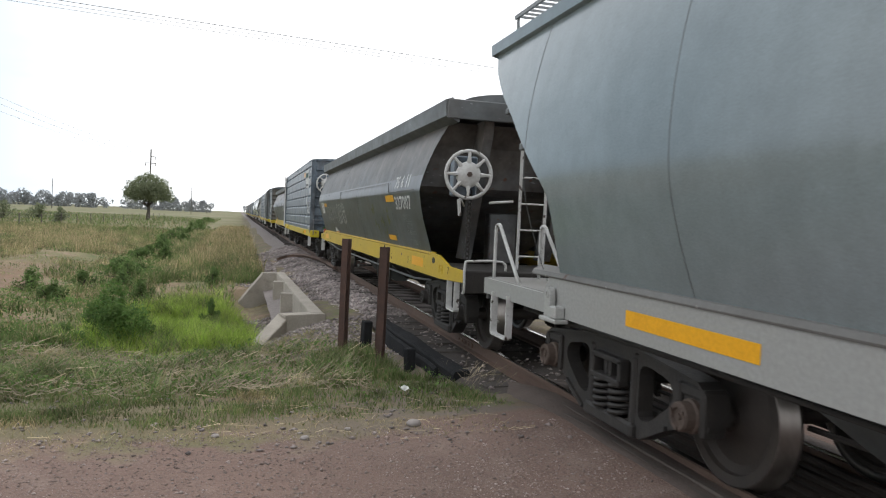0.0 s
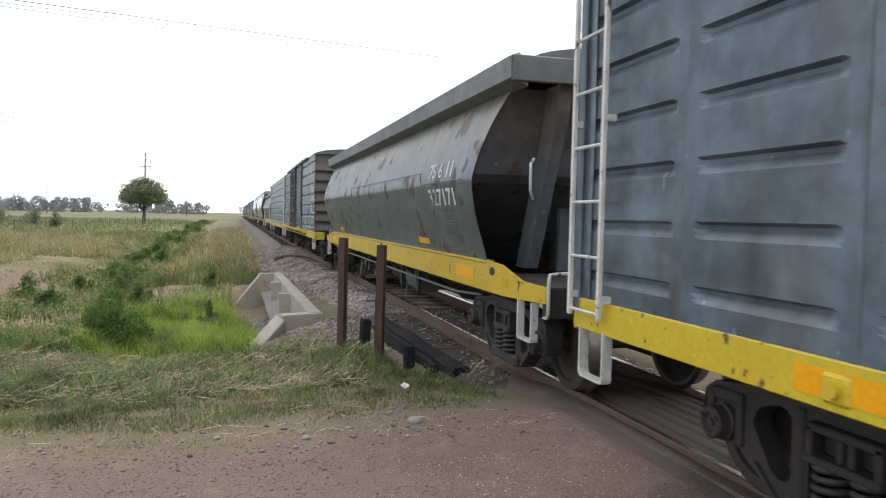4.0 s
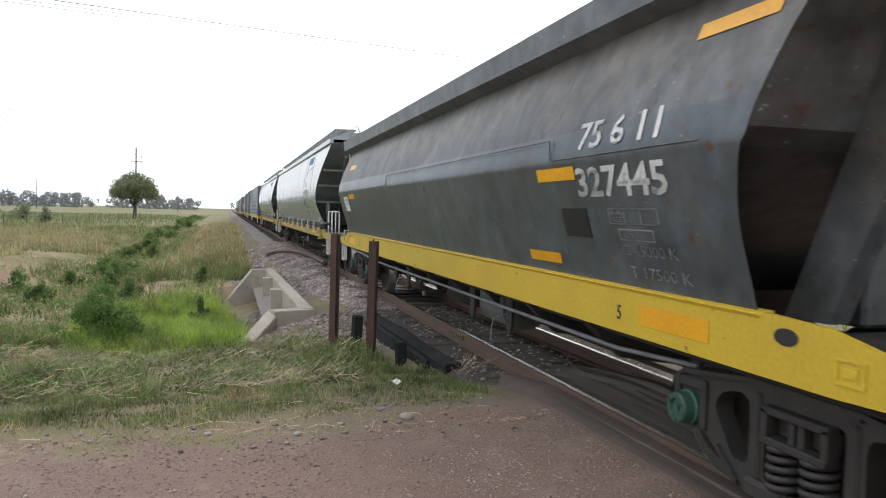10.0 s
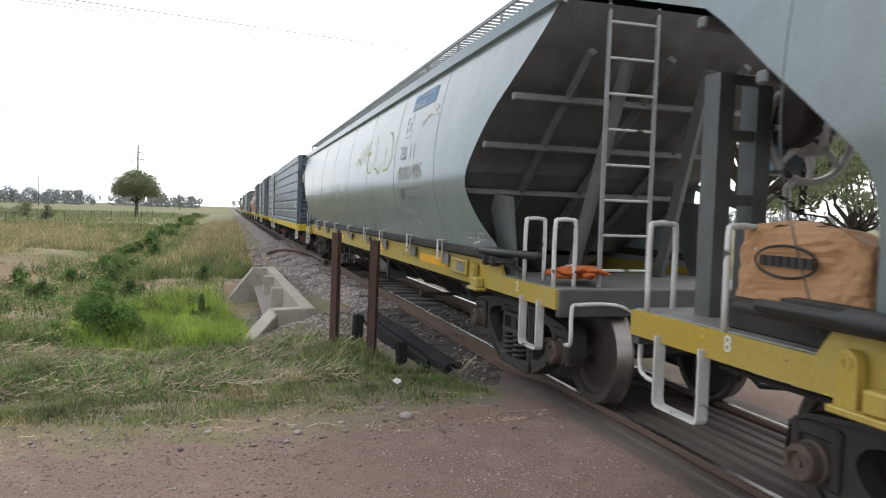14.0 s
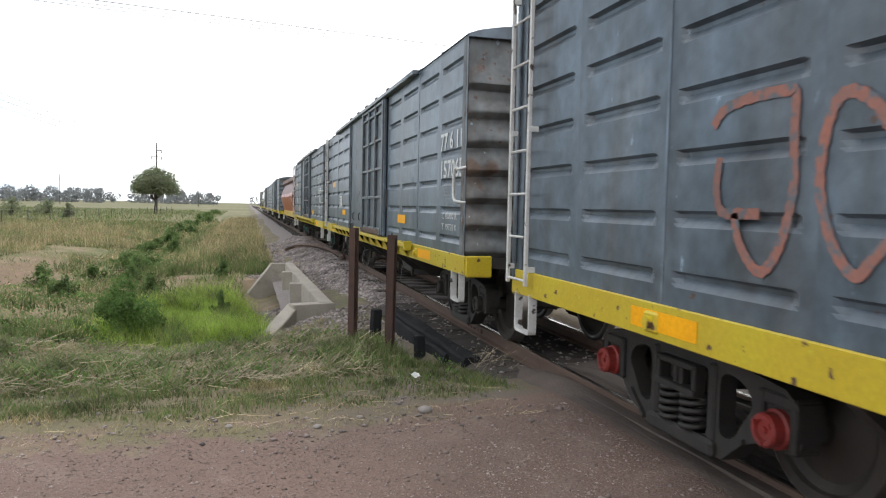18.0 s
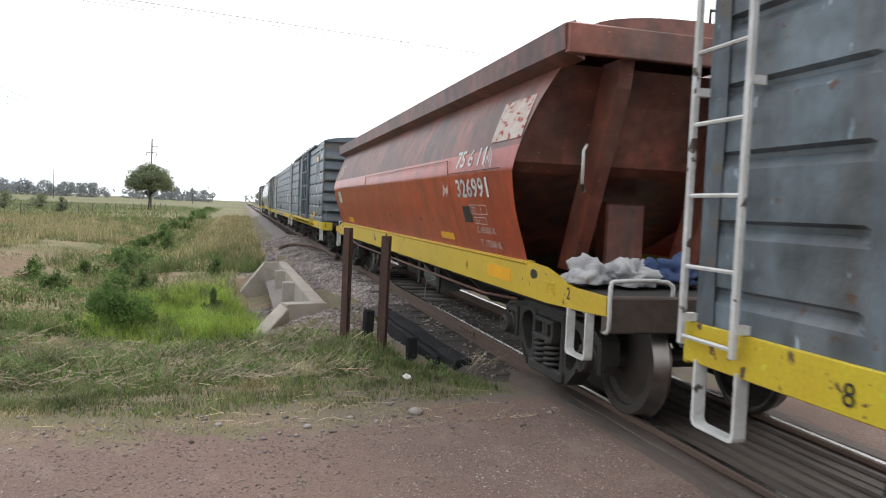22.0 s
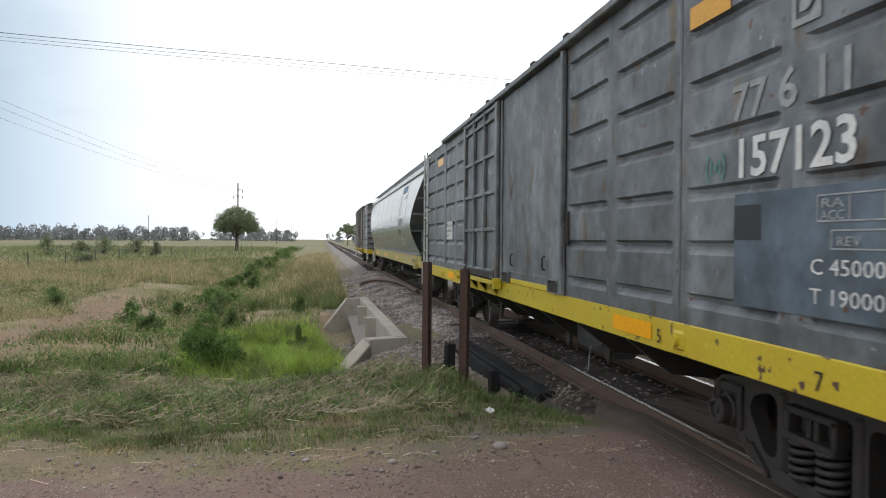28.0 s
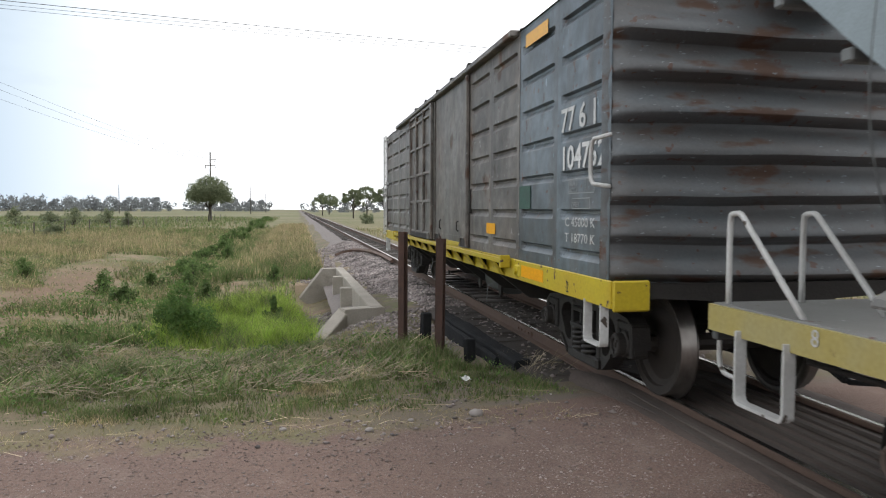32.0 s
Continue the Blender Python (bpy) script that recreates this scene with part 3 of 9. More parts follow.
# ---- the lie of the land ----
def smooth01(a, b, v):
    t = np.clip((v - a) / (b - a), 0, 1)
    return t * t * (3 - 2 * t)


def ripple(x, y):
    return (np.sin(x * 1.7 + 0.6 * np.sin(y * 1.1)) * np.sin(y * 1.3 + 0.8 * np.sin(x * 0.9)) * 0.5
            + np.sin(x * 4.1 + y * 2.3) * np.sin(y * 3.7 - x * 1.9) * 0.25)


def ground_z(x, y):
    x, y = np.asarray(x, dtype=float), np.asarray(y, dtype=float)
    far = smooth01(5.0, 9.5, y)
    z = -0.075 - 0.30 * far - 0.25 * smooth01(9.0, 22.0, y)
    z = z - 0.45 * np.exp(-(((x + 4.3) / 1.9) ** 2 + ((y - 15.0) / 4.5) ** 2))  # wet hollow before the culvert
    z = z - 0.30 * np.exp(-(((x + 7.0 + 0.03 * y) / 1.6) ** 2)) * smooth01(16, 26, y)  # ditch along the line
    bank = smooth01(3.2, 1.6, np.abs(x)) * smooth01(6.0, 9.0, y) * (1 - smooth01(12.0, 12.8, y) * 0.0)
    z = z + 0.22 * bank
    z = z - 0.22 * smooth01(1.3, 1.05, np.abs(x)) * smooth01(6.6, 7.8, y)  # trench of the track bed
    culvert = smooth01(-2.15, -2.35, x) * smooth01(-3.9, -3.1, x) * smooth01(13.0, 13.4, y) * smooth01(21.2, 21.0, y)
    z = z - 0.5 * culvert
    z = z - 0.24 * np.exp(-(((x + 1.5) / 0.32) ** 2)) * smooth01(7.2, 8.0, y) * smooth01(12.4, 11.4, y)
    bed = smooth01(0.80, 0.62, np.abs(x)) * smooth01(7.4, 6.8, y)
    z = z - 0.08 * bed + 0.022 * smooth01(2.2, 1.2, np.abs(x)) * smooth01(6.6, 5.6, y)
    rough = 0.02 + 0.05 * smooth01(5, 10, y) + 0.06 * smooth01(15, 40, y)
    z = z + ripple(x, y) * rough * (1 - bed)
    return z


def ground_material():
    m = bpy.data.materials.new("earth_and_turf")
    m.use_nodes = True
    nt = m.node_tree
    n, ln = nt.nodes.new, nt.links.new
    p = nt.nodes["Principled BSDF"]
    p.inputs["Roughness"].default_value = 0.95
    p.inputs["Specular IOR Level"].default_value = 0.15
    co, xyz = n("ShaderNodeTexCoord"), n("ShaderNodeSeparateXYZ")
    ln(co.outputs["Object"], xyz.inputs[0])

    def nz(sc, det=6.0):
        z = n("ShaderNodeTexNoise")
        z.inputs["Scale"].default_value, z.inputs["Detail"].default_value = sc, det
        ln(co.outputs["Object"], z.inputs["Vector"])
        return z.outputs["Fac"]

    def calc(op, a, b):
        c = n("ShaderNodeMath")
        c.operation = op
        for i, v in enumerate((a, b)):
            if isinstance(v, (int, float)):
                c.inputs[i].default_value = v
            else:
                ln(v, c.inputs[i])
        return c.outputs[0]

    def rng(v, a, b):
        r = n("ShaderNodeMapRange")
        r.inputs["From Min"].default_value, r.inputs["From Max"].default_value = a, b
        ln(v, r.inputs["Value"])
        return r.outputs["Result"]

    def mixed(f, a, b):
        mx = n("ShaderNodeMix")
        mx.data_type = "RGBA"
        ln(f, mx.inputs["Factor"])
        for key, v in (("A", a), ("B", b)):
            if isinstance(v, tuple):
                mx.inputs[key].default_value = (*v, 1)
            else:
                ln(v, mx.inputs[key])
        return mx.outputs["Result"]

    x, y = xyz.outputs["X"], xyz.outputs["Y"]
    broad, mid, fine = nz(0.55), nz(3.0), nz(45.0, 4.0)
    turf = mixed(rng(broad, 0.40, 0.62), (0.13, 0.145, 0.065), (0.25, 0.205, 0.13))
    turf = mixed(rng(nz(1.2), 0.54, 0.66), turf, (0.26, 0.19, 0.14))
    turf = mixed(rng(mid, 0.52, 0.75), turf, (0.17, 0.14, 0.085))
    turf = mixed(rng(nz(9.0), 0.55, 0.7), turf, (0.10, 0.085, 0.055))
    plain = mixed(rng(nz(0.03), 0.40, 0.60), (0.20, 0.18, 0.115), (0.14, 0.15, 0.08))
    turf = mixed(rng(y, 60, 160), turf, plain)
    road = mixed(rng(broad, 0.3, 0.7), (0.195, 0.130, 0.106), (0.150, 0.105, 0.088))
    road = mixed(rng(mid, 0.52, 0.78), road, (0.225, 0.168, 0.142))
    road = mixed(rng(fine, 0.42, 0.85), road, (0.10, 0.072, 0.062))
    road = mixed(rng(nz(140.0, 3.0), 0.50, 0.80), road, (0.28, 0.225, 0.20))
    bare = mixed(rng(mid, 0.35, 0.7), (0.22, 0.145, 0.105), (0.17, 0.125, 0.088))
    bare = mixed(rng(nz(7.0), 0.52, 0.68), bare, (0.15, 0.135, 0.075))
    edge = calc("ADD", y, calc("MULTIPLY", calc("SUBTRACT", mid, 0.5), 1.6))
    edge = calc("SUBTRACT", edge, calc("MULTIPLY", rng(x, -2.4, -0.8), 0.9))
    on_road = rng(edge, 5.35, 4.95)
    # a bare track across the field
    path = calc("ADD", calc("ADD", x, calc("MULTIPLY", y, 0.07)), calc("MULTIPLY", calc("SUBTRACT", nz(0.25), 0.5), 3.0))
    off = calc("ABSOLUTE", calc("ADD", path, 8.3), 0)
    on_path = calc("MULTIPLY", rng(calc("ADD", off, calc("MULTIPLY", mid, 3.0)), 3.1, 2.0), calc("MULTIPLY", rng(y, 11, 13), rng(y, 34, 24)))
    near_track = calc("MULTIPLY", rng(calc("ABSOLUTE", x, 0), 3.4, 2.2), rng(mid, 0.35, 0.6))
    band = calc("MULTIPLY", rng(y, 5.0, 5.5), rng(y, 11.8, 10.4))
    turf = mixed(calc("MULTIPLY", band, 0.7), turf, (0.145, 0.12, 0.08))
    col = mixed(on_path, turf, bare)
    col = mixed(near_track, col, (0.15, 0.125, 0.105))
    col = mixed(on_road, col, road)
    ln(col, p.inputs["Base Color"])
    b = n("ShaderNodeBump")
    b.inputs["Strength"].default_value, b.inputs["Distance"].default_value = 0.55, 0.03
    ln(calc("ADD", fine, mid), b.inputs["Height"])
    ln(b.outputs["Normal"], p.inputs["Normal"])
    return m


def ground():
    def spread(lo, hi, near_lo, near_hi, step):
        mid = np.arange(near_lo, near_hi + 1e-6, step)
        up = near_hi + np.cumsum(step * 1.16 ** np.arange(1, 70))
        dn = near_lo - np.cumsum(step * 1.16 ** np.arange(1, 70))
        up, dn = up[up < hi], dn[dn > lo]
        return np.concatenate([[lo], dn[::-1], mid, up, [hi]])
    xs, ys = spread(-3000, 3000, -8, 4, 0.14), spread(-3000, 4000, 2, 24, 0.16)
    gx, gy = np.meshgrid(xs, ys)
    verts = np.stack([gx.ravel(), gy.ravel(), ground_z(gx, gy).ravel()], 1)
    w, h = len(xs), len(ys)
    i = (np.arange(h - 1)[:, None] * w + np.arange(w - 1)[None, :]).ravel()
    faces = np.stack([i, i + 1, i + w + 1, i + w], 1)
    return tagged(put("ground", fast_mesh("ground", verts, faces, ground_material(), True)),
                  "flat field of patchy dry grass with a reddish gravel road", "ground", kind="structure")


ground()


# ---- grass, straw and stones ----
RNG = np.random.default_rng(7)


def blades(name, x, y, height, width, material, label, category="grass", lean=0.5, z=None, segments=3):
    """Curved tapering blades rooted at the points, as one object."""
    n = len(x)
    z = ground_z(x, y) - 0.01 if z is None else z
    a, b = RNG.uniform(0, 2 * np.pi, n), RNG.uniform(0, 2 * np.pi, n)
    bend = height * lean * RNG.uniform(0.2, 1.2, n)
    ts = np.linspace(0, 1, segments + 1)
    levels = []
    for t in ts[:-1]:
        cx, cy, cz = x + np.cos(b) * bend * t ** 2, y + np.sin(b) * bend * t ** 2, z + height * (t - 0.18 * t ** 2 * lean)
        wd = width * (1 - 0.75 * t) * 0.5
        levels += [np.stack([cx - np.cos(a) * wd, cy - np.sin(a) * wd, cz], 1), np.stack([cx + np.cos(a) * wd, cy + np.sin(a) * wd, cz], 1)]
    tip = np.stack([x + np.cos(b) * bend, y + np.sin(b) * bend, z + height * (1 - 0.18 * lean)], 1)
    verts = np.stack(levels + [tip], 1)
    k = verts.shape[1]
    tri = []
    for s in range(segments - 1):
        o = 2 * s
        tri += [(o, o + 1, o + 3), (o, o + 3, o + 2)]
    tri.append((k - 3, k - 2, k - 1))
    faces = (np.array(tri)[None] + (np.arange(n) * k)[:, None, None]).reshape(-1, 3)
    return tagged(put(name, fast_mesh(name, verts.reshape(-1, 3), faces, material)), label, category, kind="stuff")


def clumped(n, x0, x1, y0, y1, clumps, spread, power=1.0):
    """Points in clumps over a rectangle, denser towards y0."""
    cx, cy = RNG.uniform(x0, x1, clumps), y0 + (y1 - y0) * RNG.uniform(0, 1, clumps) ** power
    i = RNG.integers(0, clumps, n)
    s = spread * (1 + 0.02 * (cy[i] - y0))
    x, y = cx[i] + RNG.normal(0, 1, n) * s, cy[i] + RNG.normal(0, 1, n) * s
    ok = (x > x0) & (x < x1) & (y > y0) & (y < y1)
    return x[ok], y[ok]


def leaf_cloud(name, centres, radii, count, leaf, material, parent=None, squash=0.8, label=""):
    """Small leaf sprays spread through soft clumps: one mesh of many two-triangle leaves."""
    centres, radii = np.array(centres, dtype=float), np.array(radii, dtype=float)
    i = RNG.choice(len(centres), count, p=radii ** 2 / np.sum(radii ** 2))
    d = RNG.normal(0, 1, (count, 3))
    d /= np.linalg.norm(d, axis=1)[:, None]
    r = radii[i] * RNG.uniform(0.25, 1.0, count) ** 0.5 * RNG.uniform(0.75, 1.12, count)
    p = centres[i] + d * r[:, None] * np.array([1, 1, squash])
    u = RNG.normal(0, 1, (count, 3))
    u /= np.linalg.norm(u, axis=1)[:, None]
    w = np.cross(u, RNG.normal(0, 1, (count, 3)))
    w /= np.linalg.norm(w, axis=1)[:, None]
    s = leaf * RNG.uniform(0.5, 1.3, count)[:, None]
    v = np.stack([p - u * s, p + w * s * 0.45, p + u * s, p - w * s * 0.45], 1).reshape(-1, 3)
    return put(name, fast_mesh(name, v, np.arange(4 * count).reshape(count, 4), material), parent, None, label)


def patches(x, y, scale, seed):
    """Soft patches between 0 and 1 over the ground."""
    u, v = x / scale + seed * 3.7, y / scale - seed * 1.9
    s = np.sin(u + 1.3 * np.sin(v * 0.7 + seed)) * np.sin(v * 1.1 + 0.9 * np.sin(u * 0.8)) + 0.5 * np.sin(u * 2.3 + v * 1.7 + seed) * np.sin(v * 2.6 - u * 1.4)
    return np.clip(0.5 + 0.45 * s, 0, 1)


def scattered(n, x0, x1, y0, y1, power=1.0):
    return RNG.uniform(x0, x1, n), y0 + (y1 - y0) * RNG.uniform(0, 1, n) ** power


def on_bare_track(x, y):
    return (np.abs(x + 0.07 * y + 8.3 + 0.5 * np.sin(y * 0.5)) < 1.15 + 0.3 * np.sin(y * 1.3 + x)) & (y > 11.5) & (y < 36)


def litter(name, n, x0, x1, y0, y1, long, wide, lift, material, label):
    """Loose stalks lying about, a few of them propped on the grass."""
    x, y = scattered(n, x0, x1, y0, y1, 0.9)
    ln_, an = RNG.uniform(0.3, 1.0, n) ** 1.6 * long, RNG.normal(0.1, 0.9, n)
    dx, dy = np.cos(an) * ln_, np.sin(an) * ln_ * 0.8
    z0, z1 = ground_z(x, y) + 0.015 + lift * RNG.uniform(0, 1, n), ground_z(x + dx, y + dy) + 0.015 + lift * RNG.uniform(0, 1.6, n)
    v = np.stack([np.stack([x, y - wide, z0], 1), np.stack([x + dx, y + dy - wide, z1], 1), np.stack([x + dx, y + dy + wide, z1 + wide], 1), np.stack([x, y + wide, z0 + wide], 1)], 1).reshape(-1, 3)
    tagged(put(name, fast_mesh(name, v, np.arange(4 * n).reshape(n, 4), material)), label, "straw", kind="stuff")


def vegetation():
    # the verge beside the road: a thick green strip, thin and dry at the road's edge
    x, y = scattered(120000, -13, -0.85, 5.15, 7.6)
    edge = 5.42 + 0.16 * np.sin(x * 2.1) + 0.10 * np.sin(x * 5.3) + 0.55 * smooth01(-2.2, -1.0, x) + 0.12 * smooth01(-4, -9, x)
    keep = (RNG.uniform(0, 1, len(x)) < smooth01(0, 0.42, y - edge)) & (RNG.uniform(0, 1, len(x)) < 0.15 + 0.85 * patches(x, y, 0.30, 1)) & (x < -0.98 - 0.30 * np.maximum(y - 6.1, 0))
    x, y, edge = x[keep], y[keep], edge[keep]
    dry = patches(x, y, 0.45, 4) * (1 - 0.45 * smooth01(0.25, 0.8, y - edge)) * (1 - 0.45 * smooth01(-3.2, -2.4, x)) + RNG.normal(0, 0.06, len(x)) > 0.48
    h = RNG.uniform(0.03, 0.12, len(x)) * (0.40 + 0.60 * smooth01(0.05, 0.8, y - edge)) * (0.30 + 1.2 * patches(x, y, 0.24, 2))
    blades("verge_grass", x[~dry], y[~dry], h[~dry], 0.008, "grass", "thick green verge grass beside the road", lean=0.8, segments=2)
    blades("dry_verge_grass", x[dry], y[dry], h[dry], 0.008, "tan", "dry tan tufts at the front of the verge", lean=0.9, segments=2)
    x, y = scattered(3600, -11, -1.4, 5.1, 5.65)
    blades("fringe_grass", x, y, RNG.uniform(0.015, 0.06, len(x)), 0.006, "tan", "thin dry grass along the road edge", lean=1.2, segments=2)
    x, y = clumped(6000, -2.6, -1.45, 7.2, 9.4, 60, 0.10)
    keep = (x < -1.62) | (y < 7.6)
    x, y = x[keep], y[keep]
    blades("tall_grass", x, y, RNG.uniform(0.06, 0.27, len(x)) * (0.6 + 0.4 * smooth01(7.4, 8.2, y)), 0.010, "grass", "taller green grass round the rail posts", lean=0.6, segments=2)
    litter("straw_litter", 110, -6.0, -1.4, 5.0, 6.3, 0.24, 0.0018, 0.02, "straw", "scattered cut straw lying on the verge")
    litter("dead_stalks", 8500, -12, -2.2, 6.7, 10.6, 0.22, 0.004, 0.10, "dead", "matted dead stalks trampled on rough ground")
    litter("dry_twigs", 70, -1.25, -0.85, 6.9, 8.0, 0.3, 0.0025, 0.2, "dead", "dry twigs caught beside the rail")
    litter("pale_stalks", 260, -12, -1.9, 6.6, 10.6, 0.34, 0.003, 0.16, "straw", "pale dry stalks among the trampled grass")
    # trampled grass beyond the verge
    x, y = scattered(80000, -14, -2.3, 7.2, 11.5)
    keep = RNG.uniform(0, 1, len(x)) < 0.08 + 0.80 * patches(x, y, 0.22, 7)
    x, y = x[keep], y[keep]
    green = patches(x, y, 0.45, 9) > 0.52
    h = RNG.uniform(0.03, 0.18, len(x)) * (0.3 + 1.2 * patches(x, y, 0.25, 8))
    blades("rank_grass", x[green], y[green], h[green], 0.011, "grass", "matted green grass on rough ground", lean=1.1, segments=2)
    blades("rank_grass", x[~green], y[~green], h[~green], 0.011, "meadow", "matted half-dry grass on rough ground", lean=1.3, segments=2)
    x, y = clumped(5200, -9, -2.1, 6.9, 10.4, 75, 0.13)
    blades("coarse_grass", x, y, RNG.uniform(0.10, 0.36, len(x)), 0.019, "grass", "coarse arching grass tufts on rough ground", lean=1.3)
    # leafy weeds among the trampled stalks and on the verge
    for count, x0, x1, y0, y1, size in ((9000, -12, -2.2, 7.2, 10.6, 0.022), (1600, -9, -1.4, 6.2, 7.3, 0.016), (7000, -9, -3.2, 10.4, 19.0, 0.03)):
        x, y = scattered(count * 2, x0, x1, y0, y1)
        keep = patches(x, y, 0.3, 51) > 0.55
        x, y = x[keep], y[keep]
        cs = np.stack([x, y, ground_z(x, y) + RNG.uniform(0.03, 0.16, len(x))], 1)
        tagged(leaf_cloud("weeds", cs, np.full(len(x), 0.05), len(x), size, "leaf_bush", None, 0.6), "low leafy green weeds among the grass", "weeds", kind="stuff")
    # bright wet hollow
    x, y = scattered(60000, -5.9, -3.1, 10.4, 20.0)
    ring = ((x + 4.3) / 1.55) ** 2 + ((y - 14.6) / 4.8) ** 2
    keep = ring + 0.25 * RNG.normal(0, 1, len(x)) < 1.0 - 0.55 * patches(x, y, 0.35, 3)
    x, y = x[keep], y[keep]
    dull = patches(x, y, 0.4, 71) + RNG.normal(0, 0.12, len(x)) > 0.86
    blades("coarse_grass", x[dull], y[dull], RNG.uniform(0.15, 0.5, int(dull.sum())), 0.014, "grass", "darker grass standing in the wet hollow", lean=0.6, segments=2)
    x, y = x[~dull], y[~dull]
    blades("lush_grass", x, y, RNG.uniform(0.10, 0.45, len(x)) * (0.35 + 1.0 * patches(x, y, 0.3, 5)), 0.012, "lush", "bright lush green grass in a wet hollow", lean=0.7, segments=2)
    # the open field, in green, half-dry and bare patches
    x, y = scattered(170000, -26, -2.7, 10.8, 80, 1.9)
    bare = patches(x, y, 1.6, 11) + 0.35 * patches(x, y, 0.5, 12)
    keep = (~on_bare_track(x, y) | (RNG.uniform(0, 1, len(x)) < 0.45)) & (RNG.uniform(0, 1, len(x)) > smooth01(0.72, 1.0, bare) * 0.92) & ~((np.abs(x + 4.3) < 1.2) & (np.abs(y - 14.6) < 4)) & ~((x > -3.5) & (y < 23)) & ~((x > -5.6) & (y > 19.8) & (y < 22.6) & (RNG.uniform(0, 1, len(x)) < 0.35))
    x, y = x[keep], y[keep]
    green = patches(x, y, 0.8, 14) + 0.25 * patches(x, y, 0.25, 16) + 0.30 * smooth01(-10, -6.5, x) * smooth01(30, 22, y) > 0.72
    h = RNG.uniform(0.05, 0.30, len(x)) * (0.35 + 1.1 * patches(x, y, 0.55, 15)) * (1 + 0.006 * y) * np.where(on_bare_track(x, y), 0.35, 1.0)
    blades("field_grass", x[green], y[green], h[green], 0.012 + 0.0006 * y[green], "grass", "rough green field grass", lean=0.8, segments=2)
    blades("field_grass", x[~green], y[~green], h[~green], 0.012 + 0.0006 * y[~green], "meadow", "rough half-dry field grass", lean=0.9, segments=2)
    x, y = scattered(30000, -27, -8.5, 30, 66)
    keep = (patches(x, y, 1.9, 21) > 0.52 + 0.4 * smooth01(54, 66, y) + 0.5 * smooth01(38, 30, y) + 0.4 * smooth01(-11, -8.5, x)) & ~on_bare_track(x, y)
    x, y = x[keep], y[keep]
    blades("dry_grass", x, y, RNG.uniform(0.35, 0.8, len(x)), 0.026, "tan", "stand of tall dry tan grass in the field", lean=0.5, segments=2)
    x, y = scattered(46000, -70, -7.5, 58, 190, 1.4)
    keep = RNG.uniform(0, 1, len(x)) < 0.2 + 0.8 * patches(x, y, 6.0, 31)
    x, y = x[keep], y[keep]
    blades("far_grass", x, y, RNG.uniform(0.2, 0.6, len(x)), 0.07, "grass", "green pasture beyond the field fence", lean=0.6, segments=2)
    # leafy tufts all over the field, green and dry
    for count, material, seed, cut, label in ((16000, "scrub", 61, 0.62, "low green leafy tufts in the field"), (11000, "tan", 63, 0.50, "low dry leafy tufts in the field")):
        x, y = scattered(count, -26, -3.2, 11, 62, 1.8)
        keep = (patches(x, y, 0.9, seed) + 0.2 * patches(x, y, 0.3, seed + 1) > cut) & ~on_bare_track(x, y) & ~((np.abs(x + 4.3) < 1.3) & (np.abs(y - 14.6) < 4.3)) & ~((x > -3.6) & (y < 23))
        x, y = x[keep], y[keep]
        r = RNG.uniform(0.06, 0.16, len(x)) * (1 + 0.02 * (y - 11))
        cs = np.stack([x, y, ground_z(x, y) + r * 0.7], 1)
        tagged(leaf_cloud("leafy_tufts", cs, r, len(x) * 7, 0.032 if material == "scrub" else 0.028, material, None, 0.9), label, "weeds", kind="stuff")
    # dry grass bank beside the ballast
    x, y = clumped(17000, -5.6, -2.6, 23.5, 95, 420, 0.30, 1.3)
    keep = patches(x, y, 1.0, 41) > 0.30 + 0.4 * smooth01(27, 23.5, y)
    x, y = x[keep], y[keep]
    blades("dry_grass", x, y, RNG.uniform(0.25, 0.9, len(x)) * (0.5 + 0.6 * patches(x, y, 0.6, 43)) * (1 - 0.3 * smooth01(60, 95, y)), 0.012 + 0.0005 * y, "tan", "tall dry tan grass beside the ballast", lean=0.5, segments=2)
    x, y = clumped(12000, -6.6, -2.7, 22.5, 60, 110, 0.35, 1.5)
    blades("green_grass", x, y, RNG.uniform(0.2, 0.55, len(x)), 0.02, "grass", "green tufts along the ballast foot", lean=0.7, segments=2)
    # far side of the line
    x, y = clumped(16000, 2.2, 34, 3, 75, 520, 0.7, 1.5)
    keep = y > 5.4 + 0.6 * np.sin(x)
    x, y = x[keep], y[keep]
    blades("field_grass", x, y, RNG.uniform(0.15, 0.5, len(x)), 0.03 + 0.0006 * y, "meadow", "rough grass beyond the railway", lean=0.7, segments=2)


vegetation()


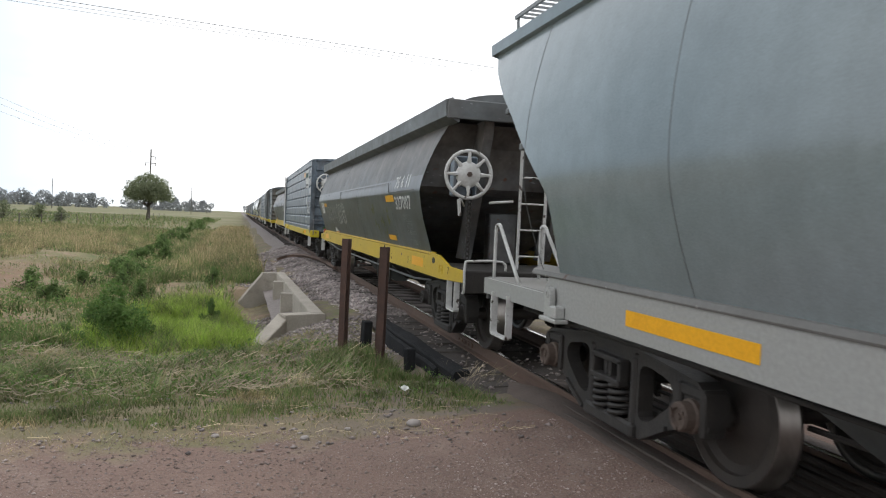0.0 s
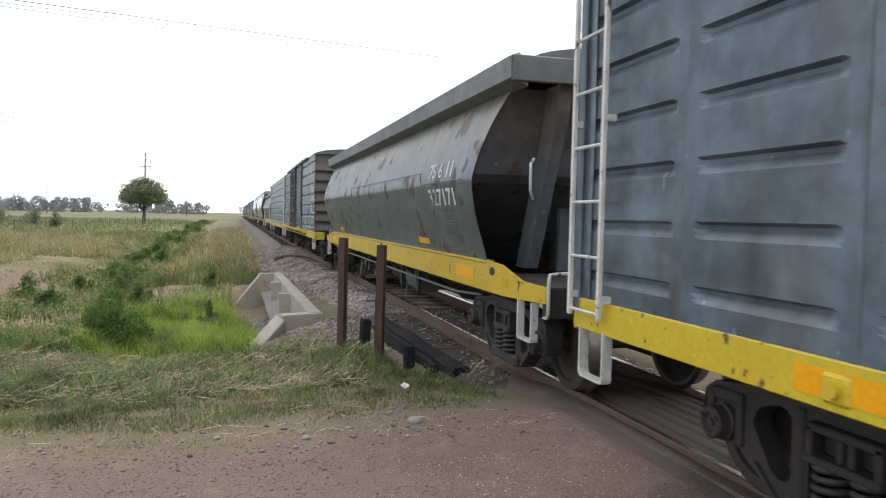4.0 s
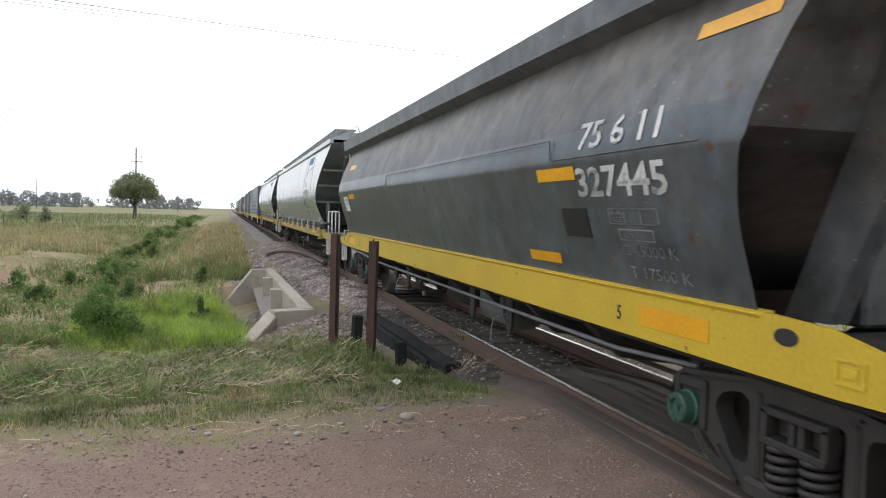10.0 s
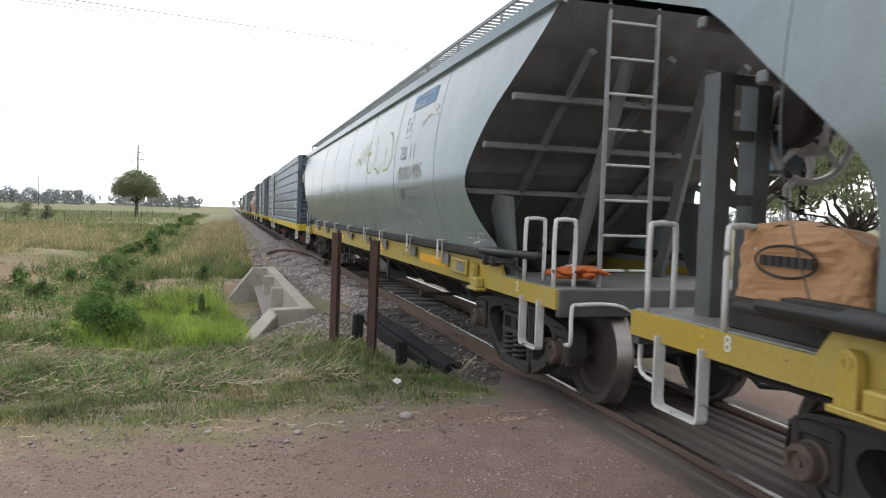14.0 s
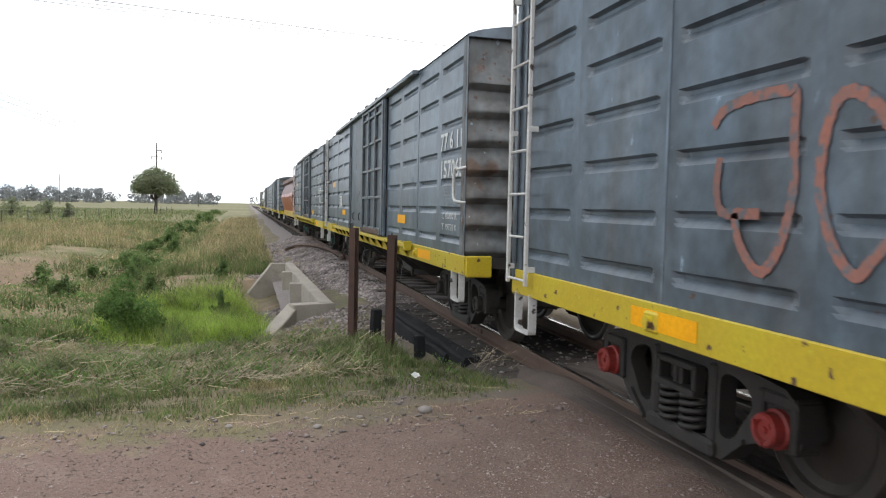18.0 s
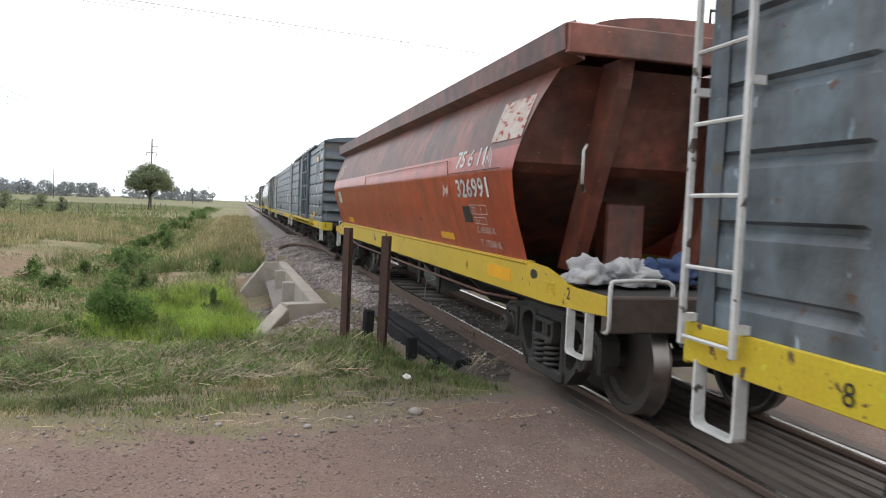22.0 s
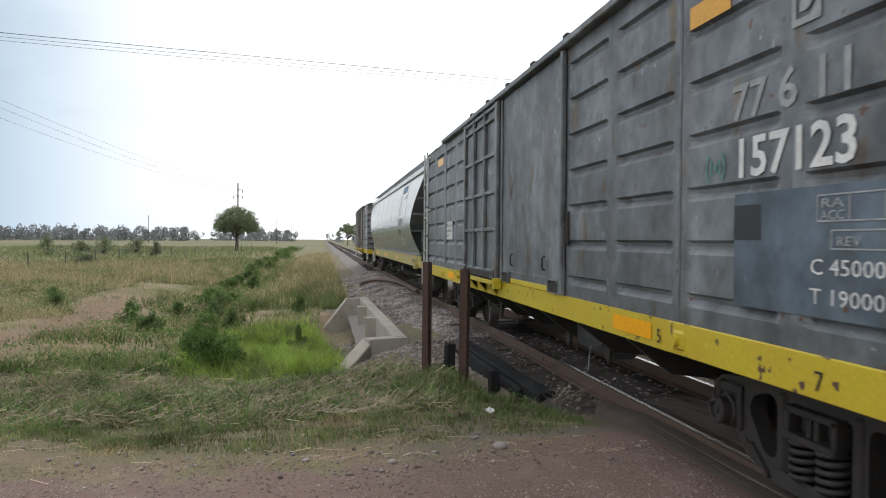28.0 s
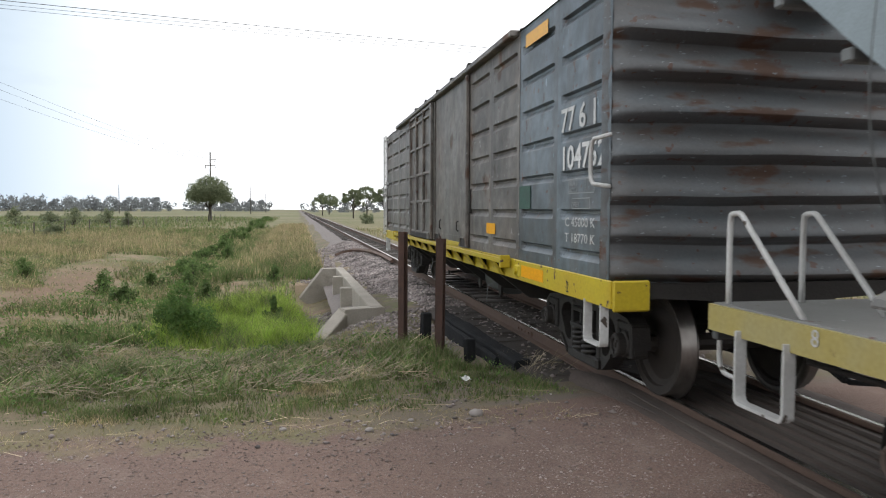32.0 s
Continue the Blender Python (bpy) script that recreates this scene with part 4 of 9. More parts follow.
def stones(name, x, y, z, size, material, label, category):
    """Irregular crushed stones as one object: squashed and turned octahedra with cut corners."""
    n = len(x)
    base = np.array([(1, 0, 0), (-1, 0, 0), (0, 1, 0), (0, -1, 0), (0, 0, 1), (0, 0, -1), (0.72, 0.72, 0.2), (-0.7, 0.66, -0.3), (0.6, -0.75, -0.25), (-0.68, -0.7, 0.3)])
    tri = np.array([(4, 0, 6), (4, 6, 2), (4, 2, 1), (4, 1, 9), (4, 9, 3), (4, 3, 0), (5, 6, 0), (5, 2, 6), (5, 7, 2), (5, 1, 7), (5, 3, 1), (5, 8, 3), (5, 0, 8), (0, 3, 8), (1, 2, 7), (1, 3, 9)])
    v = base[None] * RNG.uniform(0.55, 1.1, (n, 10, 1)) * np.stack([size * RNG.uniform(0.7, 1.3, n), size * RNG.uniform(0.7, 1.3, n), size * RNG.uniform(0.5, 0.9, n)], 1)[:, None]
    a = RNG.uniform(0, 2 * np.pi, n)
    c, s = np.cos(a)[:, None], np.sin(a)[:, None]
    v = np.stack([v[..., 0] * c - v[..., 1] * s, v[..., 0] * s + v[..., 1] * c, v[..., 2]], -1) + np.stack([x, y, z], 1)[:, None]
    faces = (tri[None] + (np.arange(n) * 10)[:, None, None]).reshape(-1, 3)
    return tagged(put(name, fast_mesh(name, v.reshape(-1, 3), faces, material)), label, category, kind="stuff")


def ballast_z(x, y):
    """Top of the ballast: flat under the sleepers, falling away at the shoulders."""
    s = np.abs(x)
    return -0.180 - 0.42 * np.clip((s - 1.05) / 1.35, 0, 1.2) - 0.015 * np.sin(y * 3.1 + x * 5)


def ballast():
    ys = np.concatenate([np.arange(12.4, 60, 0.5), np.arange(60, 700, 8.0), [1500]])
    xs = np.array([-2.75, -2.5, -2.2, -1.9, -1.6, -1.3, -1.05, -0.6, 0, 0.6, 1.05, 1.5, 2.0, 2.6])
    gx, gy = np.meshgrid(xs, ys)
    z = ballast_z(gx, gy) + 0.03 * ripple(gx * 3, gy * 2)
    verts = np.stack([gx.ravel(), gy.ravel(), z.ravel()], 1)
    w = len(xs)
    i = (np.arange(len(ys) - 1)[:, None] * w + np.arange(w - 1)[None]).ravel()
    tagged(put("ballast", fast_mesh("ballast", verts, np.stack([i, i + 1, i + w + 1, i + w], 1), "ballast", True)),
           "grey crushed-stone ballast bed under the track", "ballast", kind="structure")
    # dark trodden bed between the crossing and the culvert
    gx, gy = np.meshgrid(np.linspace(-1.3, 1.3, 27), np.linspace(6.7, 12.6, 60))
    z = -0.166 + 0.022 * ripple(gx * 4, gy * 3) - 0.10 * smooth01(1.05, 1.3, np.abs(gx))
    i = (np.arange(59)[:, None] * 27 + np.arange(26)[None]).ravel()
    tagged(put("track_bed", fast_mesh("track_bed", np.stack([gx.ravel(), gy.ravel(), z.ravel()], 1), np.stack([i, i + 1, i + 28, i + 27], 1), "oily_dirt", True)),
           "dark oily earth and stones between the sleepers", "track bed", kind="structure")
    n = 700
    x, y = RNG.uniform(-1.1, 1.1, n), RNG.uniform(6.9, 12.6, n)
    size = RNG.uniform(0.012, 0.035, n)
    stones("bed_stones", x, y, -0.163 + size * 0.2, size, "stone", "grey stones lying between the sleepers", "ballast")
    n = 24000
    y = 12.35 + 26 * RNG.uniform(0, 1, n) ** 1.5
    x = RNG.uniform(-2.75, -0.5, n)
    wall = (y > 12.7) & (y < 21.3) & (x < -2.05)
    x, y = x[~wall], y[~wall]
    size = RNG.uniform(0.020, 0.050, len(x)) * (1 + 0.012 * (y - 12))
    stones("ballast_stones", x, y, ballast_z(x, y) + size * 0.3, size, "stone", "loose grey crushed stones of the ballast shoulder", "ballast")
    n = 2600
    x, y = -2.2 - np.abs(RNG.normal(0, 0.55, n)), RNG.uniform(21.5, 36, n)
    size = RNG.uniform(0.03, 0.06, n)
    stones("spilt_stones", x, y, np.maximum(ground_z(x, y), ballast_z(x, y)) + size * 0.3, size, "stone", "stones spilt down the ballast slope", "ballast")
    n = 1500
    x, y = RNG.uniform(-3.1, -1.3, n), RNG.uniform(9.6, 12.6, n)
    size = RNG.uniform(0.018, 0.045, n)
    stones("spilt_stones", x, y, ground_z(x, y) + size * 0.2, size, "stone", "stones scattered below the culvert wall", "ballast")
    n = 26000
    x, y = RNG.uniform(-7, -0.95, n), 5.4 - 3.3 * RNG.uniform(0, 1, n) ** 1.0
    size = RNG.gamma(1.3, 0.0021, n) + 0.0015
    stones("road_gravel", x, y, ground_z(x, y) + size * 0.15, size, "gravel", "loose reddish gravel on the road", "gravel")
    n = 5200
    x, y = RNG.uniform(-7, -0.95, n), RNG.uniform(2.4, 5.4, n)
    size = 0.0045 + RNG.gamma(1.4, 0.0026, n)
    stones("road_stones", x, y, ground_z(x, y) + size * 0.1, size, "gravel", "small stones trodden into the road", "gravel")
    n = 2600
    x, y = RNG.uniform(-3.3, -2.42, n), RNG.uniform(12.8, 19.0, n)
    size = RNG.uniform(0.02, 0.05, n)
    stones("spilt_stones", x, y, ground_z(x, y) + size * 0.2, size, "stone", "stones lying in the culvert mouth", "ballast")
    n = 500
    x, y = RNG.uniform(-9, -1.2, n), RNG.uniform(4.9, 7.0, n)
    size = RNG.uniform(0.008, 0.026, n)
    stones("verge_stones", x, y, ground_z(x, y) + size * 0.3, size, "stone", "small stones along the road edge", "gravel")
    for sx, sy, ss in ((-2.1, 5.42, 0.06), (-2.82, 8.4, 0.085), (-2.62, 5.36, 0.028), (-3.55, 5.3, 0.03), (-2.95, 5.15, 0.035)):
        bm = bmesh.new()
        bmesh.ops.create_icosphere(bm, subdivisions=2, radius=ss)
        for v in bm.verts:
            v.co *= 1 + 0.25 * noise.noise(v.co * 14 + Vector((sx, sy, 0)))
            v.co.z *= 0.5
        tagged(part("stone", bm, "pale_stone", m=pose(sx, sy, float(ground_z(sx, sy)) + ss * 0.25, 0, 0, sx * 90), smooth=True), "pale weathered stone lying at the road edge", "stone")
    bm = bmesh.new()
    grid(bm, [[(a * 0.035 + 0.01 * math.sin(b * 2), b * 0.03, 0.035 + 0.02 * math.sin(a * 2 + b)) for a in range(-2, 3)] for b in range(-1, 2)])
    ob = part("paper_scrap", bm, "sign", m=pose(-1.93, 6.6, float(ground_z(-1.93, 6.6)) + 0.05, 25, 10, 30))
    tagged(ob, "crumpled scrap of white paper in the grass", "litter")


ballast()


# ---- the track ----
def rail_mesh(y0, y1):
    bm = bmesh.new()
    pr = [(-0.038, 0.0), (-0.038, -0.032), (-0.014, -0.046), (-0.014, -0.122), (-0.066, -0.138), (-0.066, -0.152),
          (0.066, -0.152), (0.066, -0.138), (0.014, -0.122), (0.014, -0.046), (0.038, -0.032), (0.038, 0.0), (0.022, 0.004), (-0.022, 0.004)]
    grid(bm, [[(x, y, z) for x, z in pr] for y in (y0, y1)], closed=True)
    return mesh_of("rail", bm, "rail")


def track():
    me = rail_mesh(-60, 900)
    for x in (-0.536, 0.536):
        rail = tagged(put("rail", me, m=pose(x, 0, 0)), "rusty steel rail with a worn bright head", "rail", "rails of the track", "structure")
        bm = bmesh.new()
        box(bm, -0.02, 0.026, -60, 900, 0.003, 0.006)
        part("rail_head", bm, "rail_top", rail, "bright worn running surface")
    bm = bmesh.new()
    box(bm, -1.03, 1.03, -0.11, 0.11, -0.30, -0.151, 0.012)
    sl = mesh_of("sleeper", bm, "sleeper")
    y, k = 7.05, 0
    rest = bmesh.new()
    while y < 420:
        dx, dz = random.uniform(-0.05, 0.05), random.uniform(-0.008, 0.0)
        if k < 140:
            tagged(put("sleeper", sl, m=pose(dx, y, dz, 0, 0, random.uniform(-1.2, 1.2))), "weathered dark hardwood sleeper under the rails", "sleeper", "sleepers of the track", "structure")
        else:
            box(rest, dx - 1.03, dx + 1.03, y - 0.11, y + 0.11, -0.30, -0.153)
        y += 0.64
        k += 1
    tagged(part("far_sleepers", rest, "sleeper"), "weathered sleepers of the distant track", "sleeper", kind="stuff")
    # road deck of old rails laid between and beside the running rails
    for x, y1, lift in ((-0.41, 6.7, 0.0), (-0.28, 7.1, 0.004), (-0.14, 6.4, 0.0), (0.0, 6.9, 0.003), (0.13, 6.6, 0.006), (0.27, 7.2, 0.002), (0.40, 6.5, 0.008), (0.72, 6.8, 0.0), (-0.655, 6.9, -0.006), (-0.765, 6.3, -0.012)):
        outer = abs(x) > 0.6
        rows = []
        for k in range(41):
            v = -9 + (y1 + 9) * k / 40
            wob = 0.004 * math.sin(v * 1.9 + x * 17)
            wide = (0.036 if outer else 0.033) + 0.003 * math.sin(v * 2.7 + x * 9)
            top = -0.038 + lift + 0.006 * math.sin(v * 1.3 + x * 23) - 0.10 * max(0.0, v - y1 + 0.9)
            rows.append([(wob - wide * 1.5, v, -0.14), (wob - wide, v, top - 0.016), (wob - wide * 0.6, v, top), (wob + wide * 0.6, v, top), (wob + wide, v, top - 0.016), (wob + wide * 1.5, v, -0.14)])
        bm = bmesh.new()
        grid(bm, rows)
        bm.faces.new([bm.verts.new(c) for c in rows[-1]])
        tagged(part("deck_rail", bm, "deck_dusty" if outer else "deck_rail", m=pose(x, 0, 0)), "worn old rail laid as level crossing decking", "deck rail", "decking of the level crossing", "structure")
    nx, ny = 24, 120
    gx, gy = np.meshgrid(np.linspace(-0.5, 0.5, nx), np.linspace(-9, 7.7, ny))
    left = -0.93 + 0.03 * np.sin(gy * 2.3) + 0.012 * np.sin(gy * 6.1)
    gx = np.where(gx < 0, -gx * 2 * left, gx * 1.9)
    gz = -0.053 + 0.008 * ripple(gx * 9, gy * 5) - 0.13 * smooth01(5.9, 7.7, gy)
    lie = smooth01(0.70, 0.84, np.abs(gx))
    gz = gz * (1 - lie) + (ground_z(gx, gy) + 0.006 - 0.03 * smooth01(0.86, 0.95, np.abs(gx))) * lie
    i = (np.arange(ny - 1)[:, None] * nx + np.arange(nx - 1)[None]).ravel()
    tagged(put("crossing_bed", fast_mesh("crossing_bed", np.stack([gx.ravel(), gy.ravel(), gz.ravel()], 1), np.stack([i, i + 1, i + nx + 1, i + nx], 1), "crossing_dirt", True)),
           "dark packed dirt between the rails of the crossing", "track bed", kind="structure")
    # an old bent rail flared out at the end of the bridge
    bm = bmesh.new()
    path = [(-0.66, 22.0, -0.06), (-0.66, 24.5, -0.06), (-0.74, 26.5, -0.06), (-1.0, 28.3, -0.07), (-1.30, 29.4, -0.12), (-1.62, 29.6, -0.2), (-1.98, 29.3, -0.30)]
    tube(bm, path, 0.065, 4)
    tagged(part("bent_rail", bm, "rail"), "rusty old guard rail bent outwards over the ballast", "rail", kind="structure")
    # joint bars, bolts and an old cable heap on the near sleepers
    for yj in (9.1, 21.1, 33.1):
        bm = bmesh.new()
        box(bm, -0.072, -0.042, yj - 0.3, yj + 0.3, -0.1, -0.035, 0.006)
        for b in range(4):
            lathe(bm, [(-0.09, 0), (-0.09, 0.016), (-0.06, 0.016)], 6, "x", (0, yj - 0.21 + b * 0.14, -0.066))
        tagged(part("joint_bar", bm, "rail", m=pose(-0.5, 0, 0)), "rusty bolted joint bar on the rail", "joint bar")


track()


def cattle_guard():
    g = tagged(new("timber_beam"), "fallen tarred black timber beams along the sleeper ends", "timber beam")
    for name, x0, x1, y0, y1, z0, z1, turn in (("lower_beam", -0.14, 0.14, 7.55, 11.6, -0.45, -0.26, 0.9), ("upper_beam", -0.09, 0.10, 7.45, 11.5, -0.255, -0.11, 1.2), ("side_plank", -0.20, -0.15, 7.9, 11.0, -0.42, -0.15, 1.0)):
        rows = []
        for k in range(15):
            v, c = y0 + (y1 - y0) * k / 14, (x0 + x1) / 2
            rows.append([(c + (x - c) * (1 + 0.08 * noise.noise(Vector((x * 9, v * 1.7, z * 5)))), v, z + 0.022 * noise.noise(Vector((x * 7, v * 2.1, z * 9)))) for x, z in
                         ((x0, z0), (x0, z1 - 0.03), (x0 + 0.02, z1), (x1 - 0.02, z1), (x1, z1 - 0.03), (x1, z0))])
        bm = bmesh.new()
        grid(bm, rows, True)
        for r in (rows[0], rows[-1]):
            bm.faces.new([bm.verts.new(q) for q in r])
        part(name, bm, "timber_black", g, m=pose(-0.95, 0, 0, 0, 0, turn))
    for x, y, h, lean in ((-1.88, 9.0, 0.21, 2), (-1.42, 8.6, -0.06, -3)):
        bm = bmesh.new()
        box(bm, -0.058, 0.058, -0.055, 0.055, -0.8, h, 0.012)
        tagged(part("timber_stump", bm, "timber_black", m=pose(x, y, 0, lean, lean * 0.6, 12)), "charred black timber post stump in the grass", "post stump", "stumps by the cattle guard")


cattle_guard()


def rail_post(x, y, top, lean_x, lean_y, turn):
    bm = bmesh.new()
    z0 = float(ground_z(x, y)) - 0.4
    pr = [(-0.055, -0.036), (-0.055, 0.036), (-0.025, 0.036), (-0.018, 0.009), (0.045, 0.009), (0.045, 0.06), (0.062, 0.06), (0.062, -0.06), (0.045, -0.06), (0.045, -0.009), (-0.018, -0.009), (-0.025, -0.036)]
    extrude_poly(bm, pr, z0, top, "z")
    p = tagged(new("rail_post"), "rusty post cut from old rail, set in the verge", "post", "rail posts by the crossing")
    p.matrix_basis = pose(x, y, 0, lean_x, lean_y, turn)
    part("shaft", bm, "post_rust", p)
    for z in (top - 0.02, top - 0.35, top - 0.75):
        bm = bmesh.new()
        lathe(bm, [(-0.012, 0), (-0.012, 0.013), (0.012, 0.013), (0.012, 0)], 8, "y", (0.0, -0.014, z))
        part("bolt_hole", bm, "black", p)
    return p


rail_post(-2.15, 9.2, 1.21, 0, 0.4, 70)
p2 = rail_post(-1.80, 8.5, 1.15, 0.5, 1.2, 75)
bm = bmesh.new()
tube(bm, [(-0.02, 0, 1.15), (-0.05, 0, 1.175), (-0.075, 0, 1.16), (-0.07, 0, 1.13)], 0.008, 5)
part("wire_loop", bm, "post_rust", p2)


def culvert():
    c = tagged(new("culvert_headwall"), "weathered pale concrete culvert headwall with splayed wing walls", "culvert")

    def wall(name, a, b, top_a, top_b, bottom, thick):
        a, b = Vector(a), Vector(b)
        side = Vector((-(b - a).y, (b - a).x)).normalized() * thick / 2
        bm = bmesh.new()
        lo = [bm.verts.new((*(p + s), bottom)) for p, s in ((a, -side), (b, -side), (b, side), (a, side))]
        hi = [bm.verts.new((*(p + s), z)) for p, s, z in ((a, -side, top_a), (b, -side, top_b), (b, side, top_b), (a, side, top_a))]
        bm.faces.new(lo[::-1])
        bm.faces.new(hi)
        for i in range(4):
            j = (i + 1) % 4
            bm.faces.new((lo[i], lo[j], hi[j], hi[i]))
        bmesh.ops.bevel(bm, geom=list(bm.edges), offset=0.012, segments=2, affect="EDGES")
        return part(name, bm, "concrete", c)

    wall("headwall", (-2.12, 12.65), (-2.28, 21.35), -0.18, -0.18, -1.5, 0.24)
    wall("wing_wall", (-2.02, 12.72), (-2.72, 12.45), -0.185, -0.185, -1.3, 0.30)
    wall("wing_wall", (-2.66, 12.55), (-3.28, 11.2), -0.19, -0.62, -1.3, 0.24)
    wall("wing_wall", (-2.2, 21.2), (-2.80, 21.1), -0.185, -0.185, -1.6, 0.26)
    wall("wing_wall", (-2.78, 21.09), (-3.42, 20.95), -0.20, -1.0, -1.7, 0.24)
    wall("pilaster", (-2.28, 18.7), (-2.58, 18.7), -0.20, -0.20, -1.6, 0.34)
    wall("pilaster", (-2.24, 16.1), (-2.54, 16.1), -0.21, -0.21, -1.6, 0.34)


culvert()


# ---- trees, bushes, poles ----
def limb(bm, a, b, r0, r1, bends=4, wob=0.12):
    a, b = Vector(a), Vector(b)
    pts = []
    for k in range(bends + 1):
        t = k / bends
        j = Vector((random.uniform(-1, 1), random.uniform(-1, 1), random.uniform(-0.5, 0.5))) * wob * (b - a).length * (0 if k in (0, bends) else 1)
        pts.append(a.lerp(b, t) + j * 0.5)
    tube(bm, pts, [r0 + (r1 - r0) * k / bends for k in range(bends + 1)], 7)


def tree(x, y, height, spread, trunk, label, leaves, leaf, clumps=26, low=0.35, material="leaf", seed=1, flat=0.55, z=None, fill=0, clump=1.0):
    random.seed(seed)
    z = float(ground_z(x, y)) if z is None else z
    t = tagged(new("tree"), label, "tree")
    t.matrix_basis = pose(x, y, z, 0, 0, random.uniform(0, 90))
    bm = bmesh.new()
    fork = height * low
    limb(bm, (0, 0, -0.3), (random.uniform(-0.2, 0.2), random.uniform(-0.2, 0.2), fork), trunk, trunk * 0.75, 4, 0.05)
    centres, radii = [], []
    for k in range(clumps):
        a, q = 2 * math.pi * (k * 0.618 + random.uniform(0, 0.1)), math.sqrt((k + 0.5) / clumps)
        rr = spread * q * random.uniform(0.85, 1.05)
        top = height - (height - fork) * (0.10 + 0.62 * q ** 2) * random.uniform(0.7, 1.15)
        c = (rr * math.cos(a), rr * math.sin(a), top - spread * 0.16)
        centres.append(c)
        radii.append(spread * random.uniform(0.20, 0.34) * clump)
        if k % 2 == 0:
            limb(bm, (0, 0, fork * random.uniform(0.85, 1.0)), c, trunk * 0.4, trunk * 0.06, 5, 0.12)
    part("trunk", bm, "bark", t, smooth=True)
    if fill:
        for k in range(fill):
            a, q = random.uniform(0, 2 * math.pi), math.sqrt(random.uniform(0, 0.8))
            centres.append((spread * q * math.cos(a), spread * q * math.sin(a), fork + (height - fork) * random.uniform(0.22, 0.62) * (1.1 - 0.35 * q)))
            radii.append(spread * random.uniform(0.22, 0.34))
    leaf_cloud("crown", centres, radii, leaves, leaf, material, t, flat)
    random.seed(0)
    return t


tree(-18.0, 129.0, 8.3, 3.75, 0.14, "lone round-crowned field tree with a dark bent trunk", 24000, 0.14, 40, 0.30, seed=3, flat=0.85, fill=80)
tree(18.5, 27.5, 11.2, 6.4, 0.34, "large spreading roadside tree with airy foliage", 26000, 0.13, 60, 0.26, seed=5, flat=0.6)
tree(33.0, 36.0, 8.5, 5.2, 0.3, "big rounded tree beyond the railway", 12000, 0.18, 36, 0.22, seed=8)
for k, (x, y, h, s) in enumerate(((9.5, 175, 7.5, 3.0), (14.0, 190, 9.0, 3.6), (17.5, 182, 8.2, 3.2), (22.0, 168, 9.8, 4.0), (5.0, 260, 8.5, 4.0), (9.0, 300, 9.0, 4.5), (27, 205, 10, 4.2))):
    tree(x, y, h, s, 0.2, "slender dark tree along the far side of the line", 3600, 0.22, 22, 0.30, seed=20 + k, flat=0.9, fill=5, clump=0.62)


def far_woods(name, az0, az1, dist, height, count, label, gap=()):
    """A distant line of trees: many ragged clumps in one object."""
    centres, radii = [], []
    for k in range(count):
        az = radians(az0 + (az1 - az0) * (k + random.uniform(0, 1)) / count)
        if any(g0 < math.degrees(az) < g1 for g0, g1 in gap):
            continue
        d = dist * random.uniform(0.94, 1.06)
        x, y = EYE[0] + d * math.sin(az), d * math.cos(az)
        h = height * random.uniform(0.5, 1.05)
        for j in range(3):
            centres.append((x + random.uniform(-4, 4), y + random.uniform(-4, 4), h * (0.12 + 0.3 * j)))
            radii.append(h * random.uniform(0.22, 0.34))
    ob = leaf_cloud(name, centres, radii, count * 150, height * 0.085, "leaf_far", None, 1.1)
    return tagged(ob, label, "woods", kind="stuff")


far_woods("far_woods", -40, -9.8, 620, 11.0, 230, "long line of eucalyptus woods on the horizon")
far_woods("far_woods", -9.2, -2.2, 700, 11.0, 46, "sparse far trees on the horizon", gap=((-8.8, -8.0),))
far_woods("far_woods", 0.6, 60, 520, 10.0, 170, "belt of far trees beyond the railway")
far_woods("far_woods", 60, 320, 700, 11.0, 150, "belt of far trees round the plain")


def bush(x, y, r, h, leaves, leaf, label, material="leaf_bush"):
    z = float(ground_z(x, y))
    b = tagged(new("bush"), label, "bush")
    b.matrix_basis = pose(x, y, z)
    cs = []
    for _ in range(26):
        q = abs(random.gauss(0, 0.48))
        a = random.uniform(0, 2 * math.pi)
        cs.append((q * r * math.cos(a), q * r * math.sin(a), h * random.uniform(0.12, 0.95) * max(0.35, 1 - 0.55 * q)))
    bm = bmesh.new()
    for c in cs:
        limb(bm, (0, 0, -0.05), c, 0.012 + 0.01 * r, 0.004, 3, 0.1)
    part("branching_stem", bm, "bark", b)
    leaf_cloud("foliage", cs, [r * random.uniform(0.14, 0.34) for _ in cs], leaves, leaf, material, b, min(1.2, h / r))


bush(-5.22, 11.9, 0.74, 0.86, 17000, 0.027, "dense green bush beside the wet hollow")
for x, y, r, h in ((-3.95, 16.2, 0.22, 0.6), (-4.1, 22.0, 0.35, 0.5), (-8.2, 19.5, 0.5, 0.6), (-7.2, 17.2, 0.35, 0.45), (-6.6, 23.8, 0.6, 0.7), (-5.9, 15.6, 0.3, 0.4), (-7.6, 22.5, 0.4, 0.6), (-5.6, 18.6, 0.3, 0.55), (-11.5, 24, 0.5, 0.7), (-6.3, 20.5, 0.35, 0.5)):
    bush(x, y, r, h, 1800, 0.03, "small green weed bush in the field", "scrub")
for k in range(34):
    y = 25 + k * 2.2 + 0.06 * k * k
    x = -6.4 - 0.022 * y + random.uniform(-1.1, 1.1)
    bush(x, y, random.uniform(0.4, 1.1), random.uniform(0.3, 1.0), 1500, 0.05, "dark green scrub growing along the ditch", "scrub")
